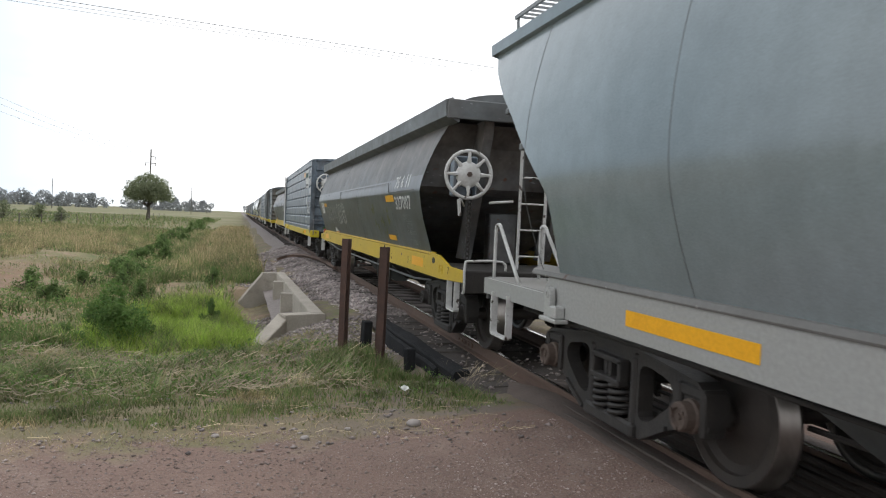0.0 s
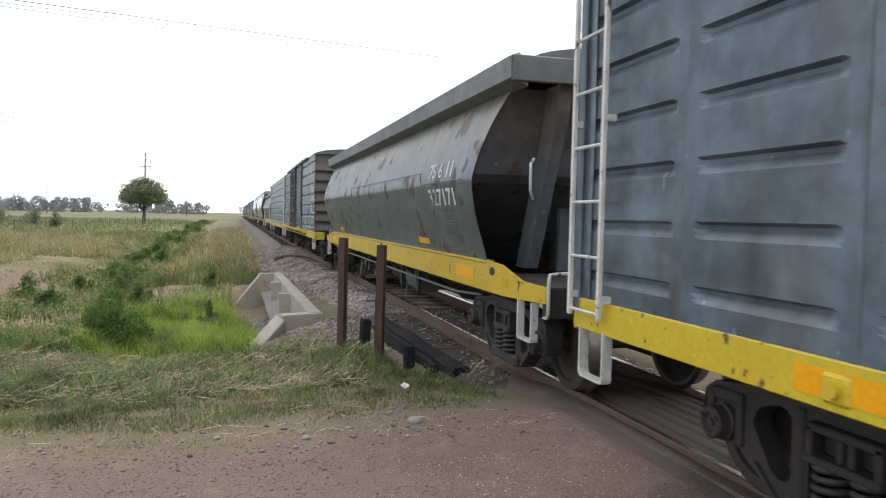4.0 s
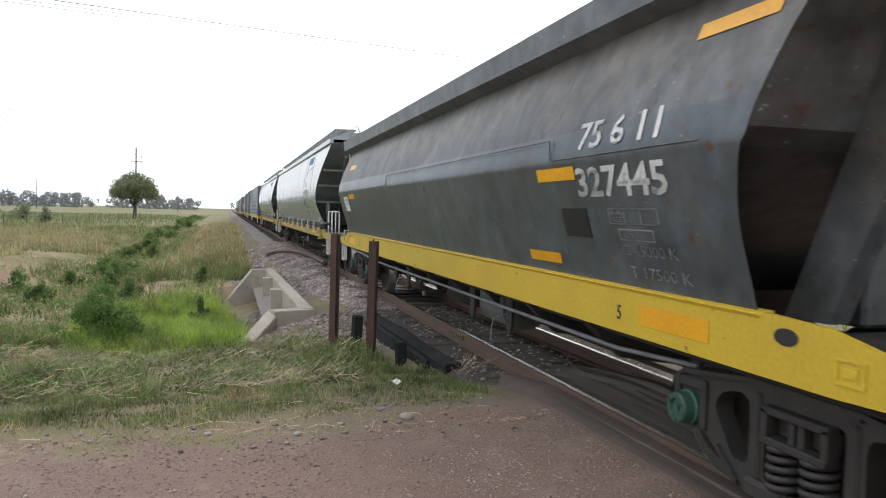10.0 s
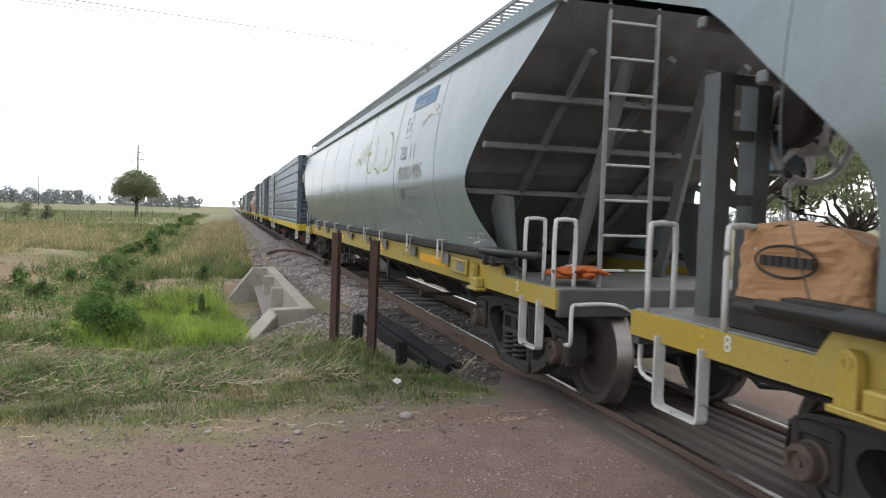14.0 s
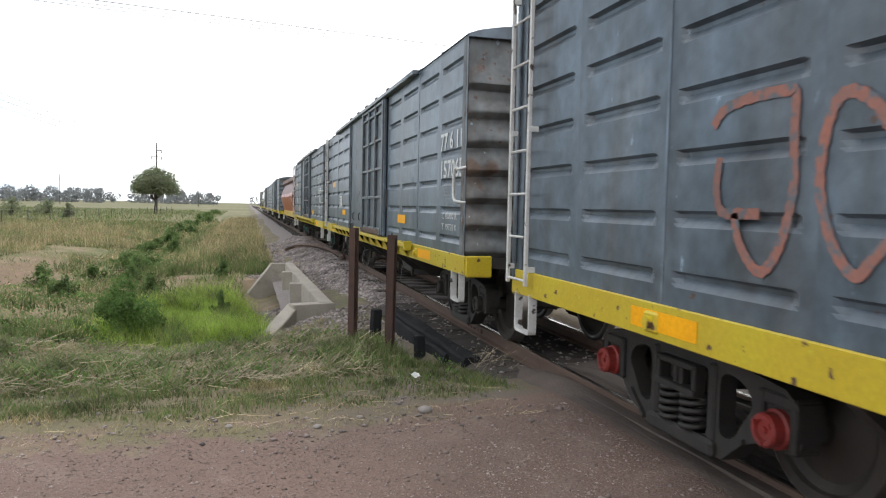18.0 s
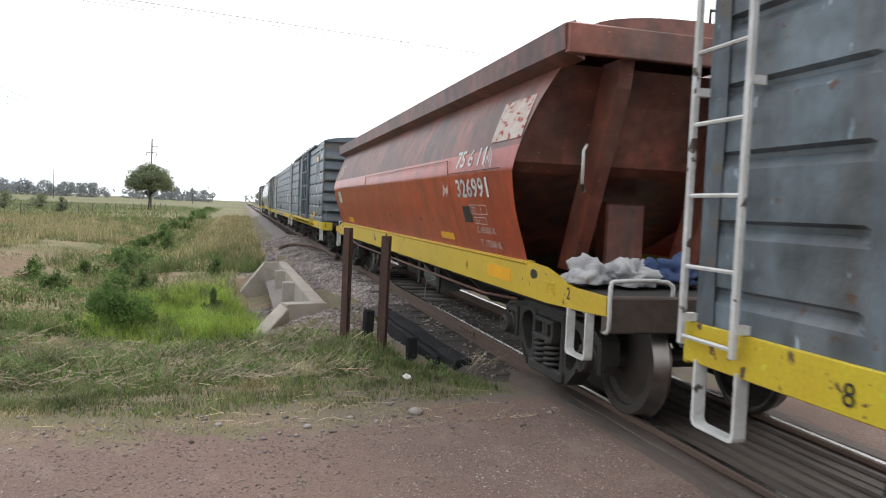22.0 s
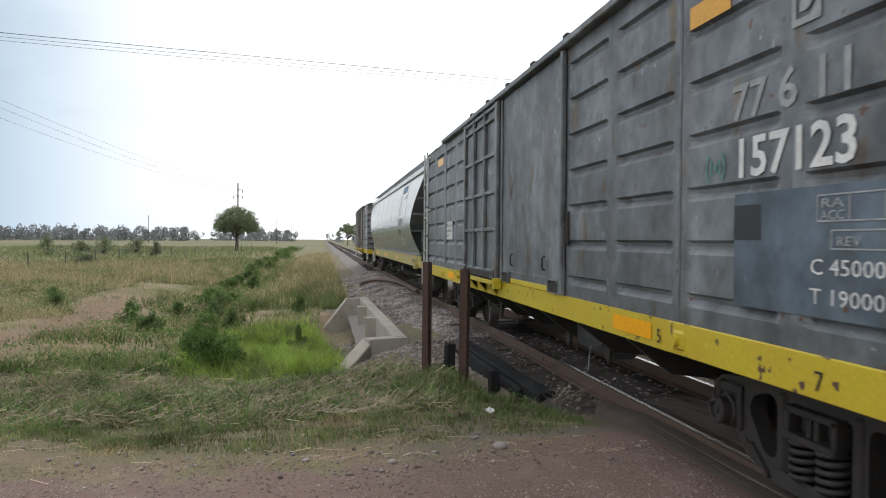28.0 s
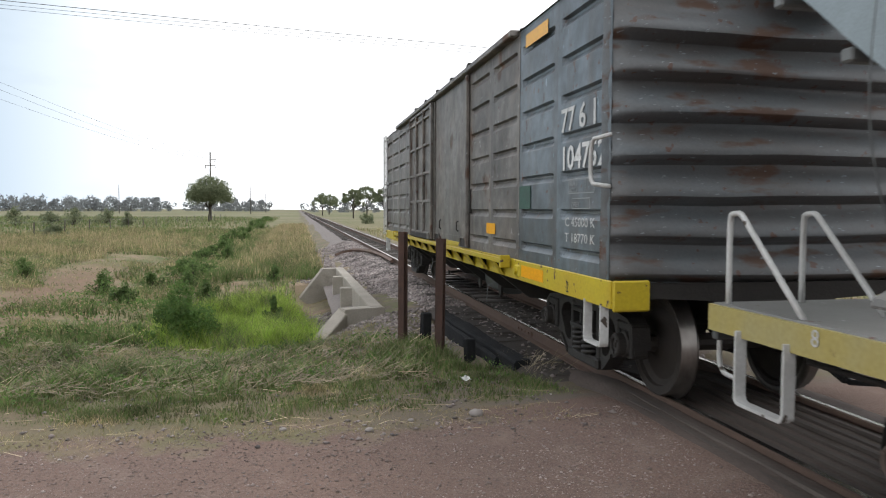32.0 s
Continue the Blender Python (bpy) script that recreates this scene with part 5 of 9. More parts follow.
for x, y, r, h in ((-36, 95, 1.8, 2.2), (-34, 100, 1.5, 1.8), (-30.5, 98, 1.9, 2.2), (-28, 104, 1.7, 2.2), (-23, 92, 1.0, 1.8), (-46, 92, 2.4, 2.6), (-58, 70, 2.5, 2.6), (-20, 55, 0.9, 1.0), (-40, 60, 2.0, 2.0), (-25, 30, 1.2, 1.3), (8, 70, 1.5, 1.6), (12, 95, 1.8, 2.0), (6.5, 110, 1.5, 1.8), (26, 60, 2.4, 2.2), (40, 62, 3.0, 2.4)):
    bush(x, y, r, h, 700, 0.16, "rounded dark bush out in the field", "leaf")


def utility_pole(x, y, h, label, arms=2, turn=0):
    p = tagged(new("utility_pole"), label, "utility pole", "poles of the power line")
    p.matrix_basis = pose(x, y, float(ground_z(x, y)), 0, 0, turn)
    bm = bmesh.new()
    tube(bm, [(0, 0, -0.5), (0, 0, h)], [0.17, 0.10], 8)
    part("mast", bm, "pole", p)
    for k in range(arms):
        z = h - 1.3 - 1.1 * k
        bm = bmesh.new()
        box(bm, -0.9 if k else -0.1, 0.9, -0.05, 0.05, z, z + 0.1)
        part("crossarm", bm, "pole", p)
        for xx in ((-0.8, 0.8) if k else (0.8,)):
            bm = bmesh.new()
            lathe(bm, [(z - 0.45, 0), (z - 0.45, 0.05), (z - 0.2, 0.07), (z, 0.03), (z, 0)], 8, "z", (xx, 0, 0))
            part("insulator", bm, "pole", p)


utility_pole(-18.4, 135.0, 12.0, "tall wooden power pole with two crossarms behind a tree")
utility_pole(-24.4, 55.0 - 45, 12.0, "tall wooden power pole beside the road")
utility_pole(-23.5, 330.0, 12.0, "distant power pole of the line")
utility_pole(-23.0, 470.0, 12.0, "distant power pole of the line")
utility_pole(-78.0, 335.0, 12.2, "distant lone pole across the field", 0)


def span(a, b, sag, name, label, r=0.011):
    a, b = Vector(a), Vector(b)
    bm = bmesh.new()
    tube(bm, [a.lerp(b, k / 16) - Vector((0, 0, sag * 4 * (k / 16) * (1 - k / 16))) for k in range(17)], r, 4)
    tagged(part(name, bm, "wire"), label, "wire", "overhead wires")


WIRE = (8.0, 8.1, 0.15)  # heights at both ends and the sag
for dz, dy in ((0.0, 0.0), (-0.10, 0.12), (-0.20, 0.2)):
    span((-30, 21.9 + dy, WIRE[0] + dz), (40, 35.9 + dy, WIRE[1] + dz), WIRE[2], "overhead_wire", "thin overhead wire spanning across the railway", 0.011 if dz == 0 else 0.007)
for dx in (-0.8, 0.0, 0.8):
    span((-24.4 + dx, 10.0, 10.9 - abs(dx)), (-18.4 + dx, 135.0, 10.9 - abs(dx)), 1.4, "overhead_wire", "faint overhead wire running along the field", 0.008)


def fences():
    f = tagged(new("wire_fence"), "old field fence of grey posts and thin wires", "fence")
    pts = [(-21.5 + 0.055 * (70 - y) * -1, y) for y in range(34, 150, 6)]
    bm = bmesh.new()
    box(bm, -0.038, 0.038, -0.038, 0.038, -0.3, 1.1, 0.008)
    me = mesh_of("post", bm, "fence")
    for x, y in pts:
        put("post", me, f, pose(x, y, float(ground_z(x, y)), random.uniform(-3, 3), random.uniform(-3, 3), 0))
    for h in (0.45, 0.8, 1.1):
        bm = bmesh.new()
        tube(bm, [(x, y, float(ground_z(x, y)) + h) for x, y in pts], 0.006, 3)
        part("wire", bm, "wire", f)
    f = tagged(new("wire_fence"), "grey post and wire fence beyond the railway", "fence")
    pts = [(14.0 + 0.05 * y, y) for y in range(6, 80, 4)]
    for x, y in pts:
        put("post", me, f, pose(x, y, float(ground_z(x, y)), random.uniform(-3, 3), random.uniform(-3, 3), 0))
    for h in (0.45, 0.8, 1.1):
        bm = bmesh.new()
        tube(bm, [(x, y, float(ground_z(x, y)) + h) for x, y in pts], 0.006, 3)
        part("wire", bm, "wire", f)


fences()


# ---- running gear, shared by all wagons ----
WHEEL = 0.42  # radius on the tread


def pierced(bm, outer, holes, x0, x1):
    """A flat casting: the outline (y, z) with holes in it, between x0 and x1."""
    edges = []
    for loop in (outer, *holes):
        vs = [bm.verts.new((x0, y, z)) for y, z in loop]
        edges += [bm.edges.new((a, b)) for a, b in zip(vs, vs[1:] + vs[:1])]
    made = bmesh.ops.triangle_fill(bm, use_beauty=True, use_dissolve=False, edges=edges)
    faces = [f for f in made["geom"] if isinstance(f, bmesh.types.BMFace)]
    moved = bmesh.ops.extrude_face_region(bm, geom=faces)
    bmesh.ops.translate(bm, vec=(x1 - x0, 0, 0), verts=[v for v in moved["geom"] if isinstance(v, bmesh.types.BMVert)])
    bmesh.ops.recalc_face_normals(bm, faces=bm.faces)


def rounded(pts, r):
    """Cuts the corners of an outline."""
    out = []
    for i, p in enumerate(pts):
        p, a, b = Vector(p), Vector(pts[i - 1]), Vector(pts[(i + 1) % len(pts)])
        ra, rb = min(r, (a - p).length * 0.45), min(r, (b - p).length * 0.45)
        pa, pb = p + (a - p).normalized() * ra, p + (b - p).normalized() * rb
        out += [tuple(pa), tuple((pa + pb) / 4 + p / 2), tuple(pb)]
    return out


def side_frame_mesh(h):
    """Cast side frame of a three-piece bogie whose axles stand h from its middle."""
    half = [(0.30, 0.10), (0.42, 0.12), (h - 0.26, 0.26), (h - 0.12, 0.31), (h + 0.13, 0.31), (h + 0.17, 0.42), (h + 0.15, 0.57), (h + 0.06, 0.63), (h - 0.24, 0.665), (0.34, 0.70)]
    outer = rounded(half + [(-y, z) for y, z in half[::-1]], 0.05)
    holes = [rounded([(-0.25, 0.20), (0.25, 0.20), (0.25, 0.60), (-0.25, 0.60)], 0.04)]
    for s in (-1, 1):
        holes.append(rounded([(s * y, z) for y, z in ((0.36, 0.24), (0.36, 0.58), (0.44, 0.61), (h - 0.26, 0.57), (h - 0.20, 0.48), (h - 0.26, 0.40), (0.48, 0.24))], 0.05))
    bm = bmesh.new()
    pierced(bm, outer, holes, -0.055, 0.055)
    # flanges along the top and bottom chords, pedestal jaws and the spring seat
    for chord, t in (([(-y, z) for y, z in half[5:][::-1]][::-1], 0.022), (half[5:], 0.022)):
        for (y0, z0), (y1, z1) in zip(chord, chord[1:]):
            extrude_poly(bm, [(y0, z0 + 0.004), (y1, z1 + 0.004), (y1, z1 - t), (y0, z0 - t)], -0.082, 0.07)
    extrude_poly(bm, [(-0.34, 0.702), (0.34, 0.702), (0.34, 0.66), (-0.34, 0.66)], -0.082, 0.07)
    for s in (-1, 1):
        extrude_poly(bm, [(s * 0.42, 0.115), (s * (h - 0.26), 0.255), (s * (h - 0.26), 0.285), (s * 0.42, 0.145)], -0.078, 0.07)
        for y in (h - 0.125, h + 0.115):
            box(bm, -0.085, 0.07, min(s * (y - 0.025), s * (y + 0.025)), max(s * (y - 0.025), s * (y + 0.025)), 0.32, 0.60, 0.012)
        box(bm, -0.075, 0.06, min(s * (h - 0.13), s * (h + 0.13)), max(s * (h - 0.13), s * (h + 0.13)), 0.53, 0.60, 0.012)
        box(bm, -0.075, 0.06, min(s * 0.27, s * 0.33), max(s * 0.27, s * 0.33), 0.16, 0.64, 0.015)
    box(bm, -0.10, 0.09, -0.35, 0.35, 0.10, 0.20, 0.02)
    return mesh_of("side_frame", bm, "bogie")


def gear_meshes():
    g = {}
    bm = bmesh.new()
    lathe(bm, [(-0.61, 0), (-0.61, 0.10), (-0.59, 0.125), (-0.552, 0.29), (-0.575, 0.338), (-0.602, 0.348), (-0.604, 0.408), (-0.598, 0.417),
               (-0.47, 0.417), (-0.47, 0.35), (-0.50, 0.338), (-0.52, 0.29), (-0.50, 0.12), (-0.46, 0.10), (-0.46, 0)], 40)
    g["wheel"] = mesh_of("wheel", bm, "wheel", True)
    g["wheel"].set_sharp_from_angle(angle=radians(32))
    bm = bmesh.new()
    lathe(bm, [(-0.604, 0.405), (-0.600, 0.418), (-0.505, 0.422), (-0.498, 0.448), (-0.478, 0.451), (-0.468, 0.43), (-0.468, 0.38), (-0.49, 0.38), (-0.604, 0.405)], 40)
    g["rim"] = mesh_of("rim", bm, "tread", True)
    bm = bmesh.new()
    tube(bm, [(-0.78, 0, 0), (-0.62, 0, 0), (-0.46, 0, 0), (0.46, 0, 0), (0.62, 0, 0), (0.78, 0, 0)], [0.055, 0.07, 0.075, 0.065, 0.07, 0.055], 10)
    g["axle"] = mesh_of("axle", bm, "wheel")
    bm = bmesh.new()
    pts = [(0.078 * math.cos(a), 0.078 * math.sin(a), 0.005 + 0.23 * a / (10 * math.pi)) for a in np.linspace(0, 10 * math.pi, 81)]
    tube(bm, pts, 0.018, 6)
    g["spring"] = mesh_of("spring", bm, "spring", True)
    for kind in ("box_rust", "box_green", "box_red", "box_plain"):
        bm = bmesh.new()
        lathe(bm, [(-0.200, 0), (-0.200, 0.018), (-0.186, 0.020), (-0.186, 0.050), (-0.205, 0.056), (-0.205, 0.078), (-0.192, 0.088), (-0.135, 0.090), (-0.125, 0.103), (0.05, 0.103), (0.06, 0.0)], 20)
        for k in range(3):
            a = k * 2 * math.pi / 3 + 0.5
            lathe(bm, [(-0.214, 0), (-0.214, 0.013), (-0.18, 0.013)], 6, "x", (0, 0.066 * math.cos(a), 0.066 * math.sin(a)))
        g[kind] = mesh_of("axle_box", bm, kind)
    bm = bmesh.new()
    box(bm, -0.84, 0.84, -0.19, 0.19, 0.44, 0.58, 0.02)
    box(bm, -0.28, 0.28, -0.28, 0.28, 0.52, 0.72, 0.02)
    for s in (-1, 1):  # hollow cast ends
        for sign in (-1, 1):
            box(bm, min(s * 0.84, s * 0.92), max(s * 0.84, s * 0.92), min(sign * 0.17, sign * 0.21), max(sign * 0.17, sign * 0.21), 0.42, 0.59, 0.008)
            box(bm, min(s * 0.84, s * 0.90), max(s * 0.84, s * 0.90), sign * 0.03 - 0.02, sign * 0.03 + 0.02, 0.44, 0.57, 0.008)
        box(bm, min(s * 0.84, s * 0.92), max(s * 0.84, s * 0.92), -0.21, 0.21, 0.56, 0.60, 0.008)
        box(bm, min(s * 0.84, s * 0.93), max(s * 0.84, s * 0.93), -0.21, 0.21, 0.415, 0.455, 0.008)
    g["bolster"] = mesh_of("bolster", bm, "bogie")
    bm = bmesh.new()
    for y in (-0.40, 0.40):
        box(bm, -0.62, 0.62, y - 0.04, y + 0.04, 0.30, 0.40)
        for x in (-0.55, 0.55):
            extrude_poly(bm, [(y, 0.2), (y, 0.58), (y + 0.06 * (1 if y > 0 else -1), 0.5), (y + 0.1 * (1 if y > 0 else -1), 0.28)], x - 0.04, x + 0.04)
    tube(bm, [(0, -0.9, 0.36), (0, 0.9, 0.36)], 0.02, 6)
    g["brake_beam"] = mesh_of("brake_beam", bm, "bogie")
    bm = bmesh.new()
    extrude_poly(bm, [(0.0, 0.22), (0.05, 0.24), (0.07, 0.58), (0.02, 0.74), (-0.03, 0.74), (-0.01, 0.56)], -0.02, 0.02)
    tube(bm, [(0, 0.03, 0.26), (0.02, -0.42, 0.28)], 0.016, 6)
    tube(bm, [(0, 0.0, 0.72), (0.0, 0.6, 0.70)], 0.014, 6)
    g["brake_lever"] = mesh_of("brake_lever", bm, "bogie")
    return g


GEAR = gear_meshes()
WHEELSETS = []  # (wheelset, its place on the wagon)
WAGONS = []  # (wagon, place of its leading end at the start)


def bogie(wagon, u, half, cap):
    b = put("bogie", None, wagon, pose(0, u, 0))
    key = "side_frame_%.3f" % half
    if key not in GEAR:
        GEAR[key] = side_frame_mesh(half)
    for s in (-1, 1):
        put("side_frame", GEAR[key], b, pose(s * 0.80, 0, 0, 0, 0, 0 if s < 0 else 180))
        for y in (-0.108, 0.108):
            put("spring", GEAR["spring"], b, pose(s * 0.84, y, 0.195))
        for y in (-half, half):
            put("axle_box", GEAR[cap], b, pose(s * 0.76, y, WHEEL, 0, 0, 0 if s < 0 else 180))
    put("bolster", GEAR["bolster"], b)
    put("brake_beam", GEAR["brake_beam"], b)
    put("brake_lever", GEAR["brake_lever"], b, pose(-0.30, 0.28, 0))
    for y in (-half, half):
        w = put("wheelset", None, wagon, pose(0, u + y, WHEEL))
        put("axle", GEAR["axle"], w)
        for turn in (0, 180):
            put("wheel", GEAR["wheel"], w, pose(0, 0, 0, 0, 0, turn))
            put("rim", GEAR["rim"], w, pose(0, 0, 0, 0, 0, turn), "worn steel tread and flange")
        WHEELSETS.append((w, u + y))
    return b


def coupler(wagon, y, s):
    """Automatic coupler with its shank and a hanging air hose; s is -1 at the leading end and 1 at the trailing end."""
    bm = bmesh.new()
    box(bm, -0.07, 0.07, min(y, y + s * 0.45), max(y, y + s * 0.45), 0.62, 0.78, 0.02)
    box(bm, -0.16, 0.10, min(y + s * 0.40, y + s * 0.60), max(y + s * 0.40, y + s * 0.60), 0.57, 0.84, 0.03)
    part("coupler", bm, "frame", wagon, "heavy cast knuckle coupler")
    bm = bmesh.new()
    tube(bm, [(0.28, y, 0.62), (0.29, y + s * 0.12, 0.52), (0.28, y + s * 0.25, 0.36), (0.24, y + s * 0.42, 0.33), (0.18, y + s * 0.55, 0.45)], 0.024, 6)
    part("air_hose", bm, "black", wagon)


def lettering(text, size, wagon, u, z, x, material="white", tilt=0.0, wide=1.0, bold=0.0, name="lettering"):
    """Painted letters on the near side: u is the place of the first letter, the words run towards the leading end."""
    cu = bpy.data.curves.new(name, "FONT")
    cu.body, cu.size, cu.resolution_u, cu.extrude, cu.offset = text, size, 2, 0.0004, bold
    tmp = bpy.data.objects.new(name, cu)
    me = bpy.data.meshes.new_from_object(tmp)
    bpy.data.objects.remove(tmp)
    bpy.data.curves.remove(cu)
    me.materials.clear()
    me.materials.append(M[material])
    w = max((v.co.x for v in me.vertices), default=1.0)
    me.transform(Matrix.Diagonal((wide / w if wide > 0 and wide != 1.0 else 1.0, 1, 1, 1)))
    turn = Matrix(((0, 0, -1, 0), (-1, 0, 0, 0), (0, 1, 0, 0), (0, 0, 0, 1)))
    m = Matrix.Translation((x, u, z)) @ Matrix.Rotation(radians(tilt), 4, "Y") @ turn
    if " " not in text.strip():
        return put(name, me, wagon, m)
    # split where the gap between letters is wide
    spans = sorted((min(me.vertices[i].co.x for i in f.vertices), max(me.vertices[i].co.x for i in f.vertices)) for f in me.polygons)
    cuts, reach = [], spans[0][1]
    for a, b in spans:
        if a > reach + 0.20 * size * (wide / w if wide > 0 and wide != 1.0 else 1.0):
            cuts.append((a + reach) / 2)
        reach = max(reach, b)
    first = None
    for lo, hi in zip([-1e9] + cuts, cuts + [1e9]):
        bm = bmesh.new()
        bm.from_mesh(me)
        bmesh.ops.delete(bm, geom=[v for v in bm.verts if not lo < v.co.x < hi], context="VERTS")
        ob = part(name, bm, material, wagon, m=m)
        first = first or ob
    return first


def plate(wagon, u0, u1, z0, z1, x, material, name="plate", tilt=0.0, label="", thick=0.002):
    """A thin painted patch or plate on the near side between u0 > u1 and z0 < z1."""
    bm = bmesh.new()
    h = z1 - z0
    for k in range(4 if tilt else 1):
        n = 4 if tilt else 1
        box(bm, -thick, 0.0, u1 - u0, 0, h * k / n, h * (k + 1) / n)
    bmesh.ops.remove_doubles(bm, verts=bm.verts, dist=1e-5)
    return part(name, bm, material, wagon, label, Matrix.Translation((x, u0, z0)) @ Matrix.Rotation(radians(tilt), 4, "Y"))


def hug(wagon, shape, proud=0.0):
    """Lays the painted marks of a hopper onto the curve of its near shell."""
    over = ("notice_lettering", "sign_lettering", "small_print")
    for ob in wagon.children:
        if ob.type != "MESH" or abs(ob.matrix_basis[0][2]) < 1e-4 or ob.name.split(".")[0] in ("end_lettering", "sill_lettering"):
            continue
        kind = ob.name.split(".")[0]
        if not (kind.endswith("lettering") or kind in ("plate", "reflector", "red_patch", "black_panel", "peeling_sheet", "torn_sticker", "workshop_notice", "emblem", "blue_sign", "faded_mark", "small_print", "graffiti")):
            continue
        m = ob.matrix_basis.copy()
        for v in ob.data.vertices:
            p = m @ v.co
            lift = 0.006 if kind in over or kind == "graffiti" else 0.0015 + 0.4 * max(0.0, -v.co.x) if not kind.endswith("lettering") else 0.002
            v.co = (-width_at(shape, p.z)[0] - lift - proud, p.y, p.z)
        ob.matrix_basis = Matrix.Identity(4)


def bars(wagon, u0, u1, z0, z1, x, material, rows=3, tilt=0.0, name="small_print"):
    """Unreadable small print: plain broken bars."""
    bm = bmesh.new()
    step = (z1 - z0) / rows
    for r in range(rows):
        u = u0
        while u > u1 + 0.02:
            e = max(u1, u - random.uniform(0.05, 0.22))
            box(bm, -0.001, 0.0, e - u0, u - u0 - 0.015, r * step, r * step + step * 0.55)
            u = e - 0.02
    return part(name, bm, material, wagon, "", Matrix.Translation((x, u0, z0)) @ Matrix.Rotation(radians(tilt), 4, "Y"))


def table(wagon, u0, u1, z0, z1, x, material, tilt=0.0):
    """The small ruled table of inspection dates, with its three stencilled words."""
    bm = bmesh.new()
    h, t = z1 - z0, 0.007
    rows = ((0.0, 0.36, 0.15, 0.85), (0.50, 1.0, 0.0, 1.0))
    for r0, r1, c0, c1 in rows:
        a, b = (u1 - u0) * c0, (u1 - u0) * c1
        for zz in (r0 * h, r1 * h - t):
            box(bm, -0.001, 0, min(a, b), max(a, b), zz, zz + t)
        for k in range(4 if r0 else 2):
            v = a + (b - a) * k / (3 if r0 else 1)
            box(bm, -0.001, 0, v - t / 2, v + t / 2, r0 * h, r1 * h)
    m = Matrix.Translation((x, u0, z0)) @ Matrix.Rotation(radians(tilt), 4, "Y")
    part("small_print", bm, material, wagon, "", m)
    wide = u0 - u1
    lean = math.sin(radians(tilt))
    for words, c, zz in (("RA", 0.03, 0.76), ("ACC", 0.03, 0.54), ("REV", 0.2, 0.07)):
        lettering(words, h * 0.24, wagon, u0 - wide * c, z0 + h * zz, x - 0.001 + lean * h * zz, material, tilt, wide * 0.25, name="small_lettering")


def stroke_paint(wagon, strokes, x, material, r=0.012, name="graffiti", label=""):
    """Brush strokes on the near side, given as lists of (u, z)."""
    bm = bmesh.new()
    for st in strokes:
        pts = [Vector(q) for q in (curve_through(st, 5) if len(st) > 2 else [Vector(st[0]).lerp(Vector(st[1]), k / 5) for k in range(6)])]
        rows = []
        for i, p in enumerate(pts):
            d = (pts[min(i + 1, len(pts) - 1)] - pts[max(i - 1, 0)]).normalized()
            q = Vector((-d.y, d.x)) * r * (0.9 + 0.15 * math.sin(3.1 * i + p.x * 5))
            rows.append([(0, p.x - q.x, p.y - q.y), (0, p.x + q.x, p.y + q.y)])
        grid(bm, rows)
    return part(name, bm, material, wagon, label, Matrix.Translation((x, 0, 0)))


def ring_strokes(u, z, r, a0, a1, n=8):
    return [(u + r * math.cos(radians(a0 + (a1 - a0) * k / n)), z + r * math.sin(radians(a0 + (a1 - a0) * k / n))) for k in range(n + 1)]


def radio_mark(wagon, u, z, x, material="white", s=0.1):
    st = [ring_strokes(u, z, s * q, a, b) for q in (0.5, 0.95) for a, b in ((-50, 50), (130, 230))] + [ring_strokes(u, z, s * 0.12, 0, 360, 6)]
    stroke_paint(wagon, st, x, material, 0.008, "emblem")


def emblem_d(wagon, u, z, x, s=0.3, tilt=0.0, material="white"):
    """A plain painted emblem: an open plate with a cut corner and a slot."""
    bm = bmesh.new()
    flip = lambda pts: [(-q * s, r * s) for q, r in pts]
    pierced(bm, flip([(0, 0), (1.0, 0), (1.0, 1.0), (0, 1.0)]), [flip([(0.14, 0.16), (0.62, 0.16), (0.86, 0.40), (0.86, 0.60), (0.62, 0.84), (0.14, 0.84)])], -0.003, 0.0)
    extrude_poly(bm, flip([(0.27, 0.30), (0.56, 0.30), (0.72, 0.46), (0.72, 0.56), (0.56, 0.70), (0.56, 0.56), (0.27, 0.56)]), -0.003, 0.0)
    part("emblem", bm, material, wagon, "", Matrix.Translation((x, u, z)) @ Matrix.Rotation(radians(tilt), 4, "Y"))


def runner(wagon, u, z, x, s=0.5, tilt=0.0):
    """A plain leaping-hound silhouette."""
    bm = bmesh.new()
    pts = [(0.0, 0.12), (0.12, 0.23), (0.24, 0.31), (0.36, 0.41), (0.55, 0.43), (0.72, 0.41), (0.84, 0.48), (0.95, 0.46), (1.0, 0.40), (0.90, 0.36), (0.82, 0.30), (0.92, 0.27),
           (1.06, 0.21), (1.03, 0.16), (0.86, 0.20), (0.70, 0.24), (0.52, 0.25), (0.40, 0.22), (0.28, 0.13), (0.14, 0.04), (0.05, 0.0), (0.09, 0.06), (0.21, 0.16), (0.14, 0.17)]
    extrude_poly(bm, [(-p * s, q * s * 0.62) for p, q in pts], -0.003, 0.0)
    part("emblem", bm, "white", wagon, "", Matrix.Translation((x, u, z)) @ Matrix.Rotation(radians(tilt), 4, "Y"))


